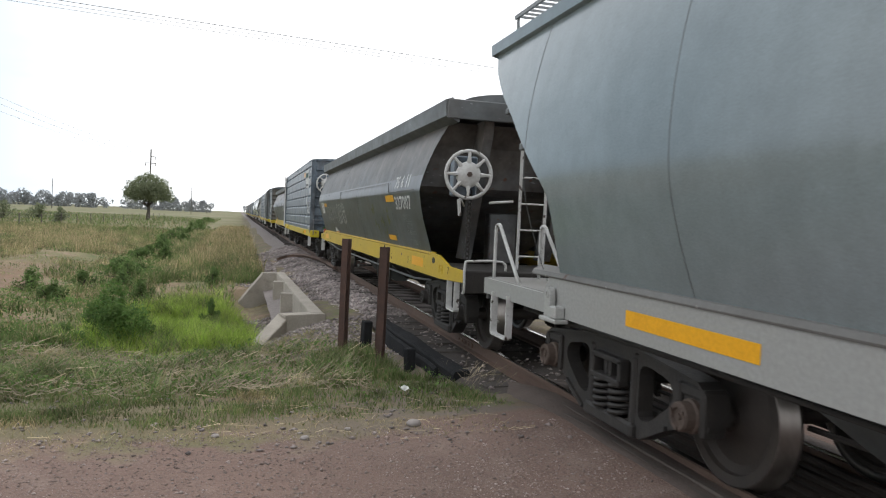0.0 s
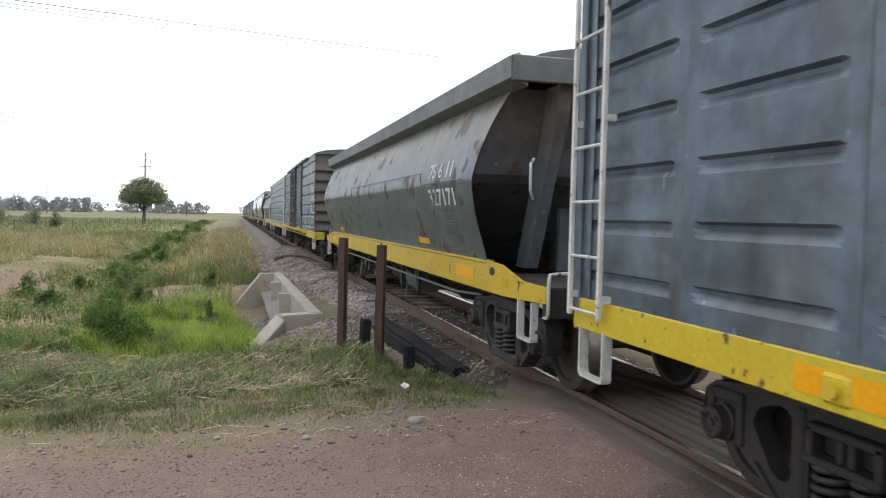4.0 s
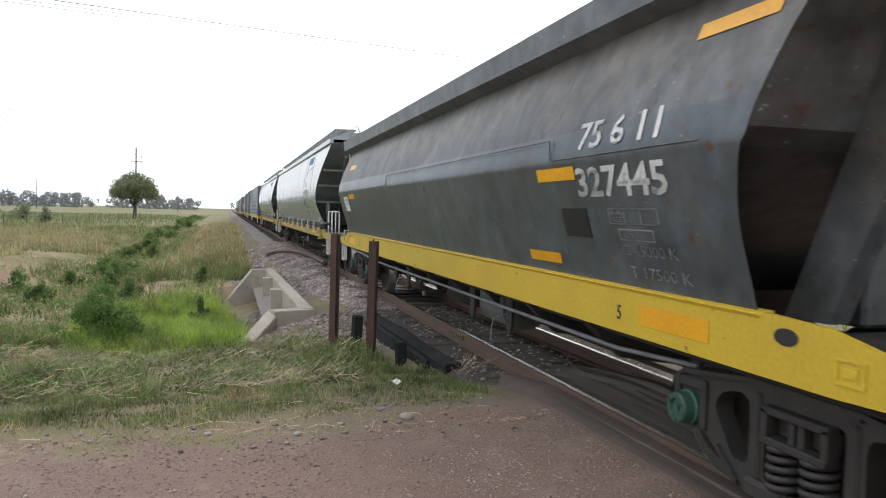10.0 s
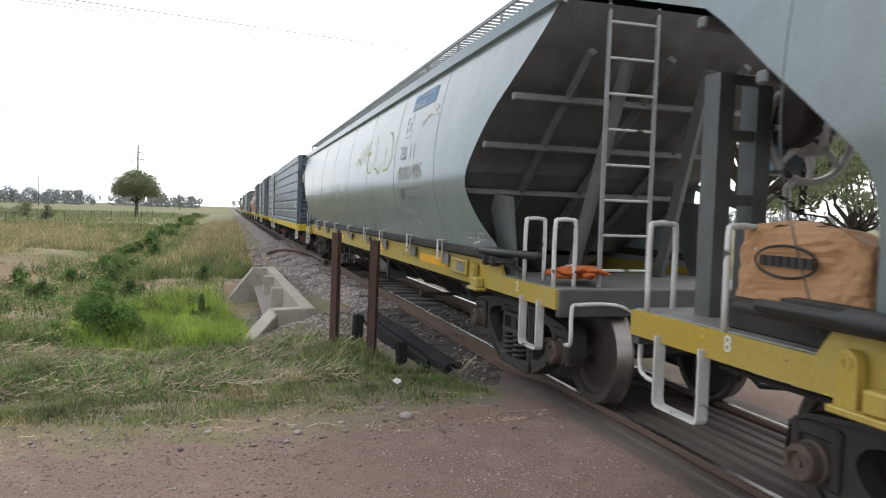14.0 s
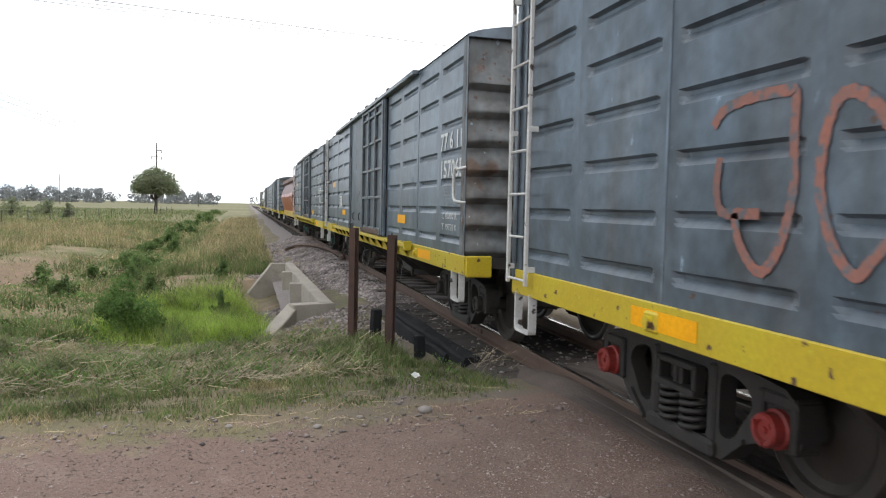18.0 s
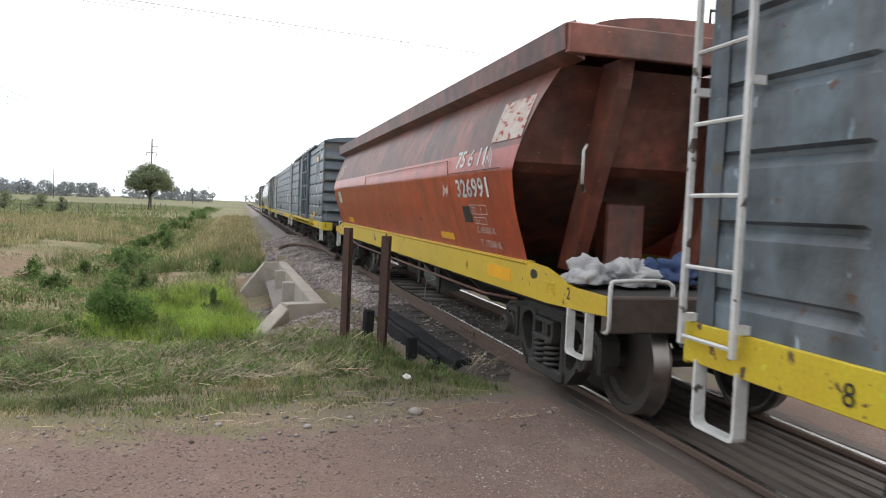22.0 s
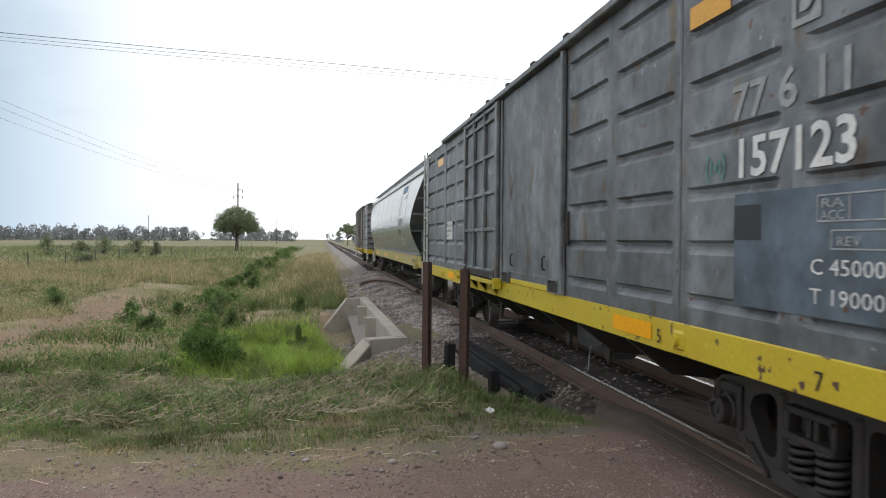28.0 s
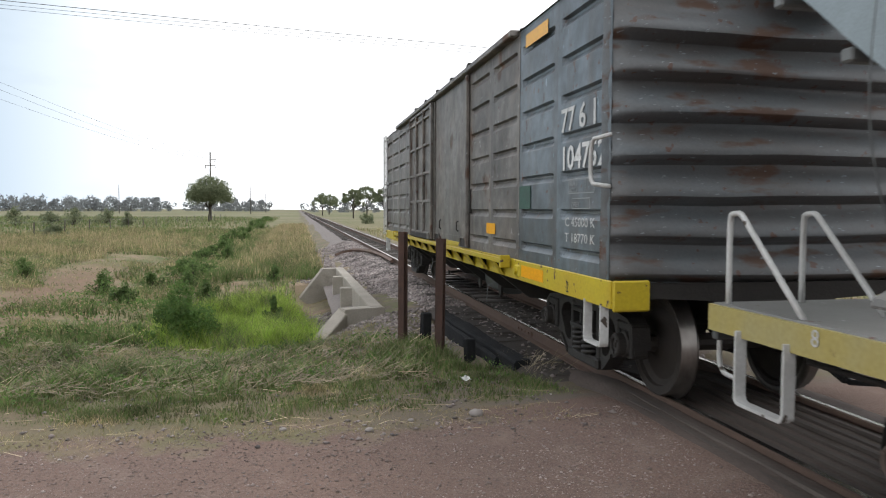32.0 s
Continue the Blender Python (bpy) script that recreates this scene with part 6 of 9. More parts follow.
def ladder(wagon, name, x0, x1, y, z0, z1, rungs, material, along="x", flat=True):
    """A ladder with two stiles, as wide as x0..x1 along the given axis."""
    lad = put(name, None, wagon)

    def at(q, z, o=0.0):
        return (q, y + o, z) if along == "x" else (y + o, q, z)
    for q in (x0, x1):
        bm = bmesh.new()
        c = at(q, 0)
        box(bm, c[0] - 0.015, c[0] + 0.015, c[1] - 0.015, c[1] + 0.015, z0, z1, 0.004)
        part("stile", bm, material, lad)
    for k in range(rungs):
        z = z0 + (z1 - z0) * (k + (0.5 if along == "x" else 0.12)) / rungs
        bm = bmesh.new()
        tube(bm, [at(x0, z), at(x1, z)], 0.011, 6)
        part("rung", bm, "white_rail" if material == "grey_rail" else material, lad)
    return lad


def hoop(wagon, path, r=0.017, material="white_rail", name="handrail"):
    pts = curve_through(path, 3) if len(path) > 4 else path
    bm = bmesh.new()
    tube(bm, pts, r, 7)
    return part(name, bm, material, wagon, "", smooth=True)


def step_iron(wagon, u, x, z0, z1, width=0.34):
    bm = bmesh.new()
    h = width / 2 + 0.01
    rim = [(-h, z1), (-h, z0 + 0.03), (-h + 0.012, z0 + 0.008), (-h + 0.035, z0), (h - 0.035, z0), (h - 0.012, z0 + 0.008), (h, z0 + 0.03), (h, z1)]
    inner = [(d * (h - 0.017) / h, z if z == z1 else z + 0.017) for d, z in rim]
    extrude_poly(bm, [(u + d, z) for d, z in rim + inner[::-1]], x - 0.045, x + 0.02)
    part("step", bm, "white_rail", wagon, "white painted foot step")


def brake_wheel(wagon, x, y, z, r, material="grey_rail"):
    w = put("brake_wheel", None, wagon, pose(x, y, z, 0, 0, 0), "pale cast hand brake wheel")
    bm = bmesh.new()
    tube(bm, [(r * math.cos(a), 0, r * math.sin(a)) for a in np.linspace(0, 2 * math.pi, 33)], 0.022, 7, False)
    part("rim", bm, "white_rail", w, smooth=True)
    for k in range(8):
        a = k * math.pi / 4
        bm = bmesh.new()
        c, s = math.cos(a), math.sin(a)
        tube(bm, [(r * 0.5 * c, 0.0, r * 0.5 * s), (r * 0.75 * c, -0.012, r * 0.75 * s), (r * c, 0, r * s)], [0.03, 0.018, 0.02], 6)
        part("spoke", bm, "white_rail", w)
    bm = bmesh.new()
    lathe(bm, [(-0.03, 0), (-0.03, r * 0.2), (-0.012, r * 0.52), (0.012, r * 0.56), (0.02, r * 0.3), (0.08, 0.04), (0.3, 0.03), (0.3, 0)], 20, "y")
    part("hub", bm, "white_rail", w, smooth=True)
    bm = bmesh.new()
    lathe(bm, [(-0.06, 0), (-0.06, 0.03), (-0.03, 0.03)], 6, "y")
    part("nut", bm, "box_rust", w)
    bm = bmesh.new()
    tube(bm, [(-0.02, 0.1, -r * 0.95), (-0.08, 0.08, -r * 1.1), (-0.06, 0.08, -r * 1.75)], [0.02, 0.022, 0.018], 6)
    part("pawl_lever", bm, "white_rail", w)
    bm = bmesh.new()
    z1 = -r * 0.6
    while z + z1 > 1.05:
        tube(bm, [(0.06 + 0.02 * math.cos(q), 0.1 + 0.004, z1 - 0.035 + 0.035 * math.sin(q)) for q in np.linspace(0, 2 * math.pi, 9)], 0.008, 4, False)
        z1 -= 0.055
    part("chain", bm, "frame", w)
    bm = bmesh.new()
    box(bm, -0.14, 0.14, 0.1, 0.3, -0.25, 0.22, 0.02)
    part("gear_case", bm, "slate", w)
    return w


def underframe(wagon, length, u0, u1, half, low=0.62):
    bm = bmesh.new()
    extrude_poly(bm, [(0.0, 0.60), (u0 - 0.6, 0.60), (u0, 0.40), (u1, 0.40), (u1 + 0.6, 0.60), (length, 0.60), (length, 0.84), (0.0, 0.84)], -0.17, 0.17)
    part("centre_sill", bm, "frame", wagon)
    for k in range(int((u1 - u0) / 1.1) + 1):
        u = u0 + k * 1.1
        bm = bmesh.new()
        extrude_poly(bm, [(-half, 0.86), (-half, 0.76), (-half * 0.72, 0.50), (-0.17, 0.42), (0.17, 0.42), (half * 0.72, 0.50), (half, 0.76), (half, 0.86)], u - 0.04, u + 0.04, "y")
        part("cross_bearer", bm, "frame", wagon)
    um = (u0 + u1) / 2
    bm = bmesh.new()
    lathe(bm, [(um - 0.45, 0), (um - 0.45, 0.13), (um - 0.40, 0.17), (um + 0.40, 0.17), (um + 0.45, 0.13), (um + 0.45, 0)], 14, "y", (-0.55, 0, 0.55))
    part("air_reservoir", bm, "frame", wagon, smooth=True)
    bm = bmesh.new()
    lathe(bm, [(um + 1.0, 0), (um + 1.0, 0.12), (um + 1.35, 0.12), (um + 1.35, 0.05), (um + 1.6, 0.05), (um + 1.6, 0)], 12, "y", (-0.6, 0, 0.6))
    part("brake_cylinder", bm, "frame", wagon, smooth=True)
    bm = bmesh.new()
    tube(bm, [(-0.5, u0 - 0.6, 0.45), (-0.5, um - 0.6, 0.48)], 0.018, 6)
    tube(bm, [(-0.45, um + 1.6, 0.55), (-0.4, u1 + 0.4, 0.45)], 0.018, 6)
    tube(bm, [(-0.95, um + 0.5, 0.46), (-0.2, um + 0.5, 0.5)], 0.022, 6)
    part("brake_rod", bm, "frame", wagon)
    bm = bmesh.new()
    lathe(bm, [(-0.99, 0), (-0.99, 0.034), (-0.965, 0.034), (-0.965, 0)], 10, "x", (0, um + 0.5, 0.46))
    part("rod_end", bm, "deck_grey" if length > 14 else "frame", wagon)
    bm = bmesh.new()
    tube(bm, [(-0.88, 0.6, 0.72), (-0.88, length - 0.6, 0.72)], 0.017, 6)
    part("air_pipe", bm, "frame", wagon, smooth=True)
    for d in (-2.2, -1.1, 1.9, 2.7):
        bm = bmesh.new()
        extrude_poly(bm, [(um + d - 0.10, 0.80), (um + d + 0.10, 0.80), (um + d + 0.05, 0.42), (um + d - 0.03, 0.36), (um + d - 0.07, 0.44)], -0.86, -0.83)
        part("hanger", bm, "frame", wagon)
    for d in (-2.15, 1.95):
        bm = bmesh.new()
        tube(bm, [(-0.87, um + d, 0.55), (-1.0, um + d - 0.02, 0.52), (-1.02, um + d - 0.03, 0.44), (-1.02, um + d - 0.01, 0.30)], 0.005, 5)
        part("release_wire", bm, "grey_rail", wagon)
    bm = bmesh.new()
    extrude_poly(bm, [(-0.82, 0.78), (-0.82, 0.52), (-0.78, 0.42), (-0.68, 0.36), (-0.50, 0.36), (-0.40, 0.42), (-0.36, 0.52), (-0.36, 0.78)], um - 1.95, um - 1.25, "y")
    part("hanging_tank", bm, "grey_dark", wagon)


# ---- boxcars ----
BOX_L, BOX_W, SILL_Z, EAVE_Z = 13.3, 1.285, 1.0, 3.235
PITCH = 1.087
RIBS = [1.15 + 0.3125 * k for k in range(7)]


def panel_mesh(width, material):
    """One pressed steel side panel with seven recessed horizontal beads."""
    bm = bmesh.new()
    us = [0.0, 0.085, 0.12, 0.16, width - 0.16, width - 0.12, width - 0.085, width]
    deep = [0, 0, 0.5, 1, 1, 0.5, 0, 0]
    zs, dz = [SILL_Z - 0.02], [0]
    for r in RIBS:
        zs += [r - 0.050, r - 0.030, r - 0.002, r + 0.020, r + 0.036]
        dz += [0, 0.45, 1, 0.95, 0]
    zs.append(EAVE_Z)
    dz.append(0)
    grid(bm, [[(0.036 * a * b, u, z) for u, b in zip(us, deep)] for z, a in zip(zs, dz)])
    return mesh_of("panel", bm, material)


def end_mesh(material, depth, narrow=False, teeth=7):
    """The pressed end wall: deep horizontal waves that fade out at the rounded corners."""
    bm = bmesh.new()
    xs = [-1.294, -1.292, -1.275, -1.23, -1.15, -0.9, -0.45, 0, 0.45, 0.9, 1.15, 1.23, 1.275, 1.292, 1.294]
    off = [0.12, 0.045, 0.012, 0, 0, 0, 0, 0, 0, 0, 0, 0, 0.012, 0.045, 0.12]
    fade = [0, 0.2, 0.42, 0.62, 0.85, 1, 1, 1, 1, 1, 0.85, 0.62, 0.42, 0.2, 0]
    rows = []
    n = 176
    for k in range(n + 1):
        z = 0.93 + (EAVE_Z - 0.93) * k / n
        t = (z - 0.97) / 0.285
        wave = 0.0
        if 0 < t < teeth:
            q = t % 1.0
            if narrow:  # flat sheet with slim pressed ribs
                wave = max(0.0, 1 - abs(q - 0.80) / (0.14 if q > 0.80 else 0.10))
            else:  # a short dark underside below each long upward slope
                wave = (q / 0.20) ** 0.8 if q < 0.20 else (0.5 + 0.5 * math.cos(math.pi * (q - 0.20) / 0.80)) ** 1.1
        rows.append([(x, 0.085 + o - depth * wave * f + 0.006 * math.sin(3 * x + 5 * z), z + 0.010 * math.sin(2.1 * x + 4.0 * z) + 0.003 * math.sin(7 * x - 3 * z)) for x, o, f in zip(xs, off, fade)])
    grid(bm, rows)
    me = mesh_of("end_wall", bm, material, True)
    me.set_sharp_from_angle(angle=radians(38))
    return me


def arched_roof(bm, half, length, eave, crown, u0=0.0, thick=0.03):
    prof = [(half * math.sin(a), eave + (crown - eave) * (math.cos(a) - math.cos(1.3)) / (1 - math.cos(1.3))) for a in np.linspace(-1.3, 1.3, 13)]
    prof = [(x / math.sin(1.3), z) for x, z in prof]
    rows = [[(x, u, z) for x, z in prof] for u in (u0, u0 + length)]
    grid(bm, rows)
    grid(bm, [[(x * 0.99, u, z - thick) for x, z in prof] for u in (u0, u0 + length)])
    for u in (u0, u0 + length):
        vs = [bm.verts.new((x, u, z)) for x, z in prof] + [bm.verts.new((prof[-1][0], u, eave - 0.03)), bm.verts.new((prof[0][0], u, eave - 0.03))]
        bm.faces.new(vs)
    return bm


PANEL, ENDS = {}, {}


def boxcar(start, label, paint="slate", door="", doors_first="ribbed", end="end_dirty", end_depth=0.10, cap="box_plain", sill="yellow_box", wheel=False,
           square=False, shelf=True, hook=1.88, rod=False, marks=(1.75, 11.0), rail=11.0, rail0=2.45, shut=8.98, front=""):
    w = tagged(new("boxcar"), label, "freight wagon", "wagons of the train")
    WAGONS.append((w, start))
    gap0, gap1 = (4, 8) if door else (12, 12)
    pw = BOX_L / 12 - 0.012
    key = (paint, door != "")
    if key not in PANEL:
        PANEL[key] = panel_mesh(PITCH if door else pw, paint)
    us = [0.06 + k * PITCH for k in range(4)] + [BOX_L - 0.06 - (k + 1) * PITCH for k in range(4)] if door else [0.075 + k * (pw + 0.0) for k in range(12)]
    for s in (-1, 1):
        for u in us:
            m = pose(-BOX_W, u, 0) if s < 0 else pose(BOX_W, u + (PITCH if door else pw), 0, 0, 0, 180)
            fresh = front and u < 2.0
            if fresh and (front, True) not in PANEL:
                PANEL[(front, True)] = panel_mesh(PITCH, front)
            put("side_panel", PANEL[(front, True)] if fresh else PANEL[key], w, m)
        for k in range(2, 12, 2):
            u = us[0] + k * (PITCH if door else pw)
            if door and 4.0 < u < 9.3:
                continue
            bm = bmesh.new()
            box(bm, s * BOX_W - 0.004, s * BOX_W + 0.004, u - 0.012, u + 0.012, SILL_Z, EAVE_Z - 0.01)
            part("seam_strip", bm, paint, w)
    ek = (end, end_depth, square)
    if ek not in ENDS:
        ENDS[ek] = end_mesh(end, end_depth, square)
    put("end_wall", ENDS[ek], w, pose(0, 0, 0))
    put("end_wall", ENDS[ek], w, pose(0, BOX_L, 0, 0, 0, 180))
    for u in (0.0, BOX_L):
        for s in (-1, 1) if square else ():
            bm = bmesh.new()
            a = 0.075 if u == 0 else -0.075
            if square:
                box(bm, s * 1.29 - 0.02, s * 1.29 + 0.005, min(u, u + a), max(u, u + a), 0.92, EAVE_Z, 0.008)
                box(bm, s * 1.17, s * 1.285, min(u, u + a * 0.4), max(u, u + a * 0.4), 0.92, EAVE_Z, 0.008)
            part("corner_post", bm, paint, w)
    bm = bmesh.new()
    crown = 3.29 if square else 3.38
    arched_roof(bm, 1.30, BOX_L - 0.02, EAVE_Z, crown, 0.01)
    part("roof", bm, paint, w)
    for k in range(1, 12):
        bm = bmesh.new()
        u = k * BOX_L / 12
        tube(bm, [(1.30 * math.sin(a) / math.sin(1.3), u, EAVE_Z + (crown - EAVE_Z) * (math.cos(a) - math.cos(1.3)) / (1 - math.cos(1.3)) + 0.005) for a in np.linspace(-1.28, 1.28, 11)], 0.018, 4)
        part("roof_rib", bm, paint, w)
    bm = bmesh.new()
    box(bm, -1.2, 1.2, 0.12, BOX_L - 0.12, 0.86, 0.99)
    part("floor", bm, "frame", w)
    bm = bmesh.new()
    box(bm, -1.22, 1.22, 0.2, BOX_L - 0.2, 3.10, 3.2)
    part("ceiling_frame", bm, "frame", w)
    # yellow side sills with their folded ends
    for s in (-1, 1):
        bm = bmesh.new()
        x = s * (BOX_W + 0.004)
        if door:
            for a, b in ((0.0, 2.35), (BOX_L - 2.35, BOX_L)):
                box(bm, x - 0.012, x + 0.012, a, b, 0.80, SILL_Z - 0.004, 0.006)
            box(bm, x - 0.008, x + 0.008, 2.35, BOX_L - 2.35, 0.80, SILL_Z - 0.004)
        else:
            box(bm, x - 0.012, x + 0.012, 0.0, BOX_L, 0.80, SILL_Z - 0.004, 0.006)
        part("side_sill", bm, sill, w, "yellow painted side sill")
        for u, a in ((0.0, -0.03), (BOX_L, 0.03)):
            bm = bmesh.new()
            box(bm, min(x, x - s * 0.28), max(x, x - s * 0.28), min(u, u + a), max(u, u + a), 0.78, 1.0, 0.012)
            part("sill_end", bm, sill, w)
        for u in (2.2, BOX_L - 2.2):
            bm = bmesh.new()
            box(bm, x - 0.03, x + 0.05, u - 0.07, u + 0.07, 0.83, 0.95, 0.015)
            lathe(bm, [(x + s * 0.055, 0), (x + s * 0.055, 0.035), (x, 0.035)], 10, "x", (0, u, 0.89))
            part("jacking_pad", bm, sill, w)
    for u in (0.05, BOX_L - 0.05):
        bm = bmesh.new()
        extrude_poly(bm, [(-1.2, 0.97), (-1.2, 0.88), (-0.5, 0.84), (-0.36, 0.62), (0.36, 0.62), (0.5, 0.84), (1.2, 0.88), (1.2, 0.97)], u - 0.04, u + 0.04, "y")
        part("end_sill", bm, "frame", w)
    if door:
        # bottom door rail on folded brackets, a dirty ledge behind it
        bm = bmesh.new()
        box(bm, -BOX_W - 0.125, -BOX_W - 0.105, rail0, rail, 0.945, 1.0, 0.005)
        box(bm, -BOX_W - 0.105, -BOX_W - 0.0, rail0, rail, 0.952, 0.965)
        part("door_rail", bm, sill, w, "yellow bottom door rail")
        bm = bmesh.new()
        box(bm, -BOX_W - 0.098, -BOX_W - 0.014, rail0 + 0.1, rail - 0.1, 0.966, 0.978)
        part("dirty_ledge", bm, "crossing_dirt", w)
        n = round((rail - rail0 - 0.63) / 0.66)
        for k in range(n + 1):
            bm = bmesh.new()
            u = rail0 + 0.3 + k * (rail - rail0 - 0.63) / n
            extrude_poly(bm, [(-BOX_W - 0.122, 0.946), (-BOX_W - 0.110, 0.946), (-BOX_W - 0.014, 0.815), (-BOX_W - 0.018, 0.802)], u - 0.075, u + 0.075, "y")
            extrude_poly(bm, [(-BOX_W - 0.012, 0.952), (-BOX_W - 0.116, 0.952), (-BOX_W - 0.012, 0.806)], u + 0.063, u + 0.075, "y")
            part("rail_bracket", bm, sill, w)
            # dark filler added for the shade inside the hollow bracket
            bm = bmesh.new()
            extrude_poly(bm, [(-BOX_W - 0.018, 0.95), (-BOX_W - 0.104, 0.95), (-BOX_W - 0.018, 0.825)], u + 0.02, u + 0.06, "y")
            part("bracket_web", bm, "frame", w)
        for u in (rail0, rail):
            bm = bmesh.new()
            box(bm, -BOX_W - 0.135, -BOX_W - 0.03, u - 0.03, u + 0.03, 0.90, 1.03, 0.008)
            part("rail_stop", bm, sill, w)
        bm = bmesh.new()
        box(bm, -BOX_W - 0.085, -BOX_W + 0.02, 2.3, 11.0, EAVE_Z - 0.035, EAVE_Z + 0.03, 0.01)
        part("top_door_rail", bm, paint, w)
        for k in range(5):
            bm = bmesh.new()
            u = 4.3 + k * 1.05
            box(bm, -BOX_W - 0.06, -BOX_W + 0.06, u - 0.05, u + 0.05, EAVE_Z + 0.025, EAVE_Z + 0.085, 0.01)
            part("door_hanger", bm, "frame", w)
        a, b = (4.52, 6.66) if doors_first == "ribbed" else (4.42, 6.74)
        c = 8.55 if doors_first == "ribbed" else shut
        ribbed, flat = ((a, b), (b, c)) if doors_first == "ribbed" else ((b + 0.06, c + (0.1 if shut > 8.9 else 0.02)), (a, b))
        d = put("ribbed_door", None, w, pose(-BOX_W - 0.035, 0, 0), "framed sliding door with a grid of stiffeners")
        bm = bmesh.new()
        box(bm, 0.0, 0.02, ribbed[0], ribbed[1], 1.02, EAVE_Z - 0.04)
        part("sheet", bm, door, d)
        for u in np.linspace(ribbed[0] + 0.03, ribbed[1] - 0.03, 4):
            bm = bmesh.new()
            wd = 0.028 if ribbed[0] + 0.1 < u < ribbed[1] - 0.1 else 0.055
            box(bm, -0.045, 0.0, u - wd, u + wd, 1.02, EAVE_Z - 0.05, 0.008)
            part("stiffener", bm, door, d)
        for z in (1.10, 1.63, 2.10, 2.57, 3.02, EAVE_Z - 0.08):
            bm = bmesh.new()
            box(bm, -0.035, 0.0, ribbed[0], ribbed[1], z - 0.024, z + 0.024, 0.008)
            part("cross_bar", bm, door, d)
        bm = bmesh.new()
        box(bm, -0.05, 0.0, ribbed[0] + 0.02, ribbed[1] - 0.02, 1.005, 1.10, 0.012)
        part("bottom_channel", bm, "rail" if door == "door_slate" else "frame", d)
        for u in (ribbed[0] + 0.14, ribbed[1] - 0.14):
            bm = bmesh.new()
            box(bm, -0.062, -0.01, u - 0.09, u + 0.09, 1.01, 1.13, 0.01)
            lathe(bm, [(-0.072, 0), (-0.072, 0.018), (-0.06, 0.018)], 8, "x", (0, u, 1.07))
            part("roller_box", bm, door, d)
        d = put("flat_door", None, w, pose(-BOX_W - 0.012, 0, 0), "plain sheet sliding door with chipped paint")
        bm = bmesh.new()
        box(bm, 0.0, 0.02, flat[0], flat[1], 1.12, EAVE_Z - 0.04, 0.006)
        box(bm, -0.003, 0.02, flat[0] + 0.45, flat[1] - 0.45, 1.0, 1.14, 0.006)
        part("sheet", bm, door, d)
        for u in (flat[0] + 0.03, flat[1] - 0.03):
            bm = bmesh.new()
            box(bm, -0.022, 0.0, u - 0.03, u + 0.03, 1.02, EAVE_Z - 0.05, 0.006)
            part("edge_strip", bm, door, d)
        for u in (flat[0] + 0.24, flat[1] - 0.24):
            bm = bmesh.new()
            pocket = [(u - 0.17, 1.0), (u + 0.17, 1.0), (u + 0.17, 1.10), (u + 0.14, 1.13), (u - 0.14, 1.13), (u - 0.17, 1.10)]
            pierced(bm, pocket, [[(q + (0.014 if q < u else -0.014), z + (0.0 if z > 1.05 else 0.006)) if z < 1.05 else (q + (0.014 if q < u else -0.014), z - 0.014) for q, z in pocket]], -0.022, 0.0)
            part("pocket_rim", bm, door, d)
            bm = bmesh.new()
            box(bm, -0.006, -0.002, u - 0.155, u + 0.155, 1.005, 1.12)
            part("roller_pocket", bm, "frame", d)
            hoop(d, [(-0.005, u + (0.3 if u < (flat[0] + flat[1]) / 2 else -0.3), 1.2), (-0.03, u + (0.3 if u < (flat[0] + flat[1]) / 2 else -0.3), 1.22), (-0.03, u + (0.3 if u < (flat[0] + flat[1]) / 2 else -0.3), 1.32), (-0.005, u + (0.3 if u < (flat[0] + flat[1]) / 2 else -0.3), 1.34)], 0.01, "frame", "pull_handle")
        bm = bmesh.new()
        box(bm, -0.006, 0.0, flat[0] + 0.45, flat[1] - 0.45, 1.0, 1.055, 0.003)
        part("worn_yellow_edge", bm, sill, d)
        for u in (a - 0.06, c):
            bm = bmesh.new()
            box(bm, -0.05, 0.0, u, u + 0.055, 1.0, EAVE_Z - 0.04, 0.01)
            part("door_post", bm, paint, w, m=pose(-BOX_W - 0.006, 0, 0))
        # backing sheet added to close the door gap, dark for the recess's shade
        bm = bmesh.new()
        box(bm, -BOX_W + 0.005, -BOX_W + 0.02, 4.38, 8.95, 1.0, EAVE_Z - 0.02)
        part("door_jamb", bm, "frame", w)
        bm = bmesh.new()
        box(bm, BOX_W, BOX_W + 0.03, 4.42, 8.7, 1.02, EAVE_Z - 0.04)
        part("far_door", bm, door, w)
        bm = bmesh.new()
        box(bm, -0.02, 0.01, a - 0.14, a - 0.09, 1.45, 1.75, 0.008)
        part("latch", bm, "frame", w, m=pose(-BOX_W - 0.004, 0, 0))
    # ladder on the trailing corner, grab irons on the leading one
    ladder(w, "ladder", BOX_L - 0.44, BOX_L - 0.05, -BOX_W - 0.07, 0.89, EAVE_Z + 0.02, 7, "white_rail", "y")
    bm = bmesh.new()
    for u in (BOX_L - 0.44, BOX_L - 0.05):
        for z in (1.02, 2.1, 3.15):
            box(bm, -BOX_W - 0.075, -BOX_W, u - 0.02, u + 0.02, z - 0.02, z + 0.02)
    part("ladder_bracket", bm, "white_rail", w)
    if hook:
        hoop(w, [(-BOX_W - 0.0, 0.05, hook + 0.02), (-BOX_W - 0.07, 0.08, hook), (-BOX_W - 0.085, 0.19, hook - 0.03), (-BOX_W - 0.085, 0.20, hook - 0.29), (-BOX_W - 0.07, 0.08, hook - 0.33), (-BOX_W - 0.0, 0.05, hook - 0.34)], 0.016, "white_rail", "grab_iron")
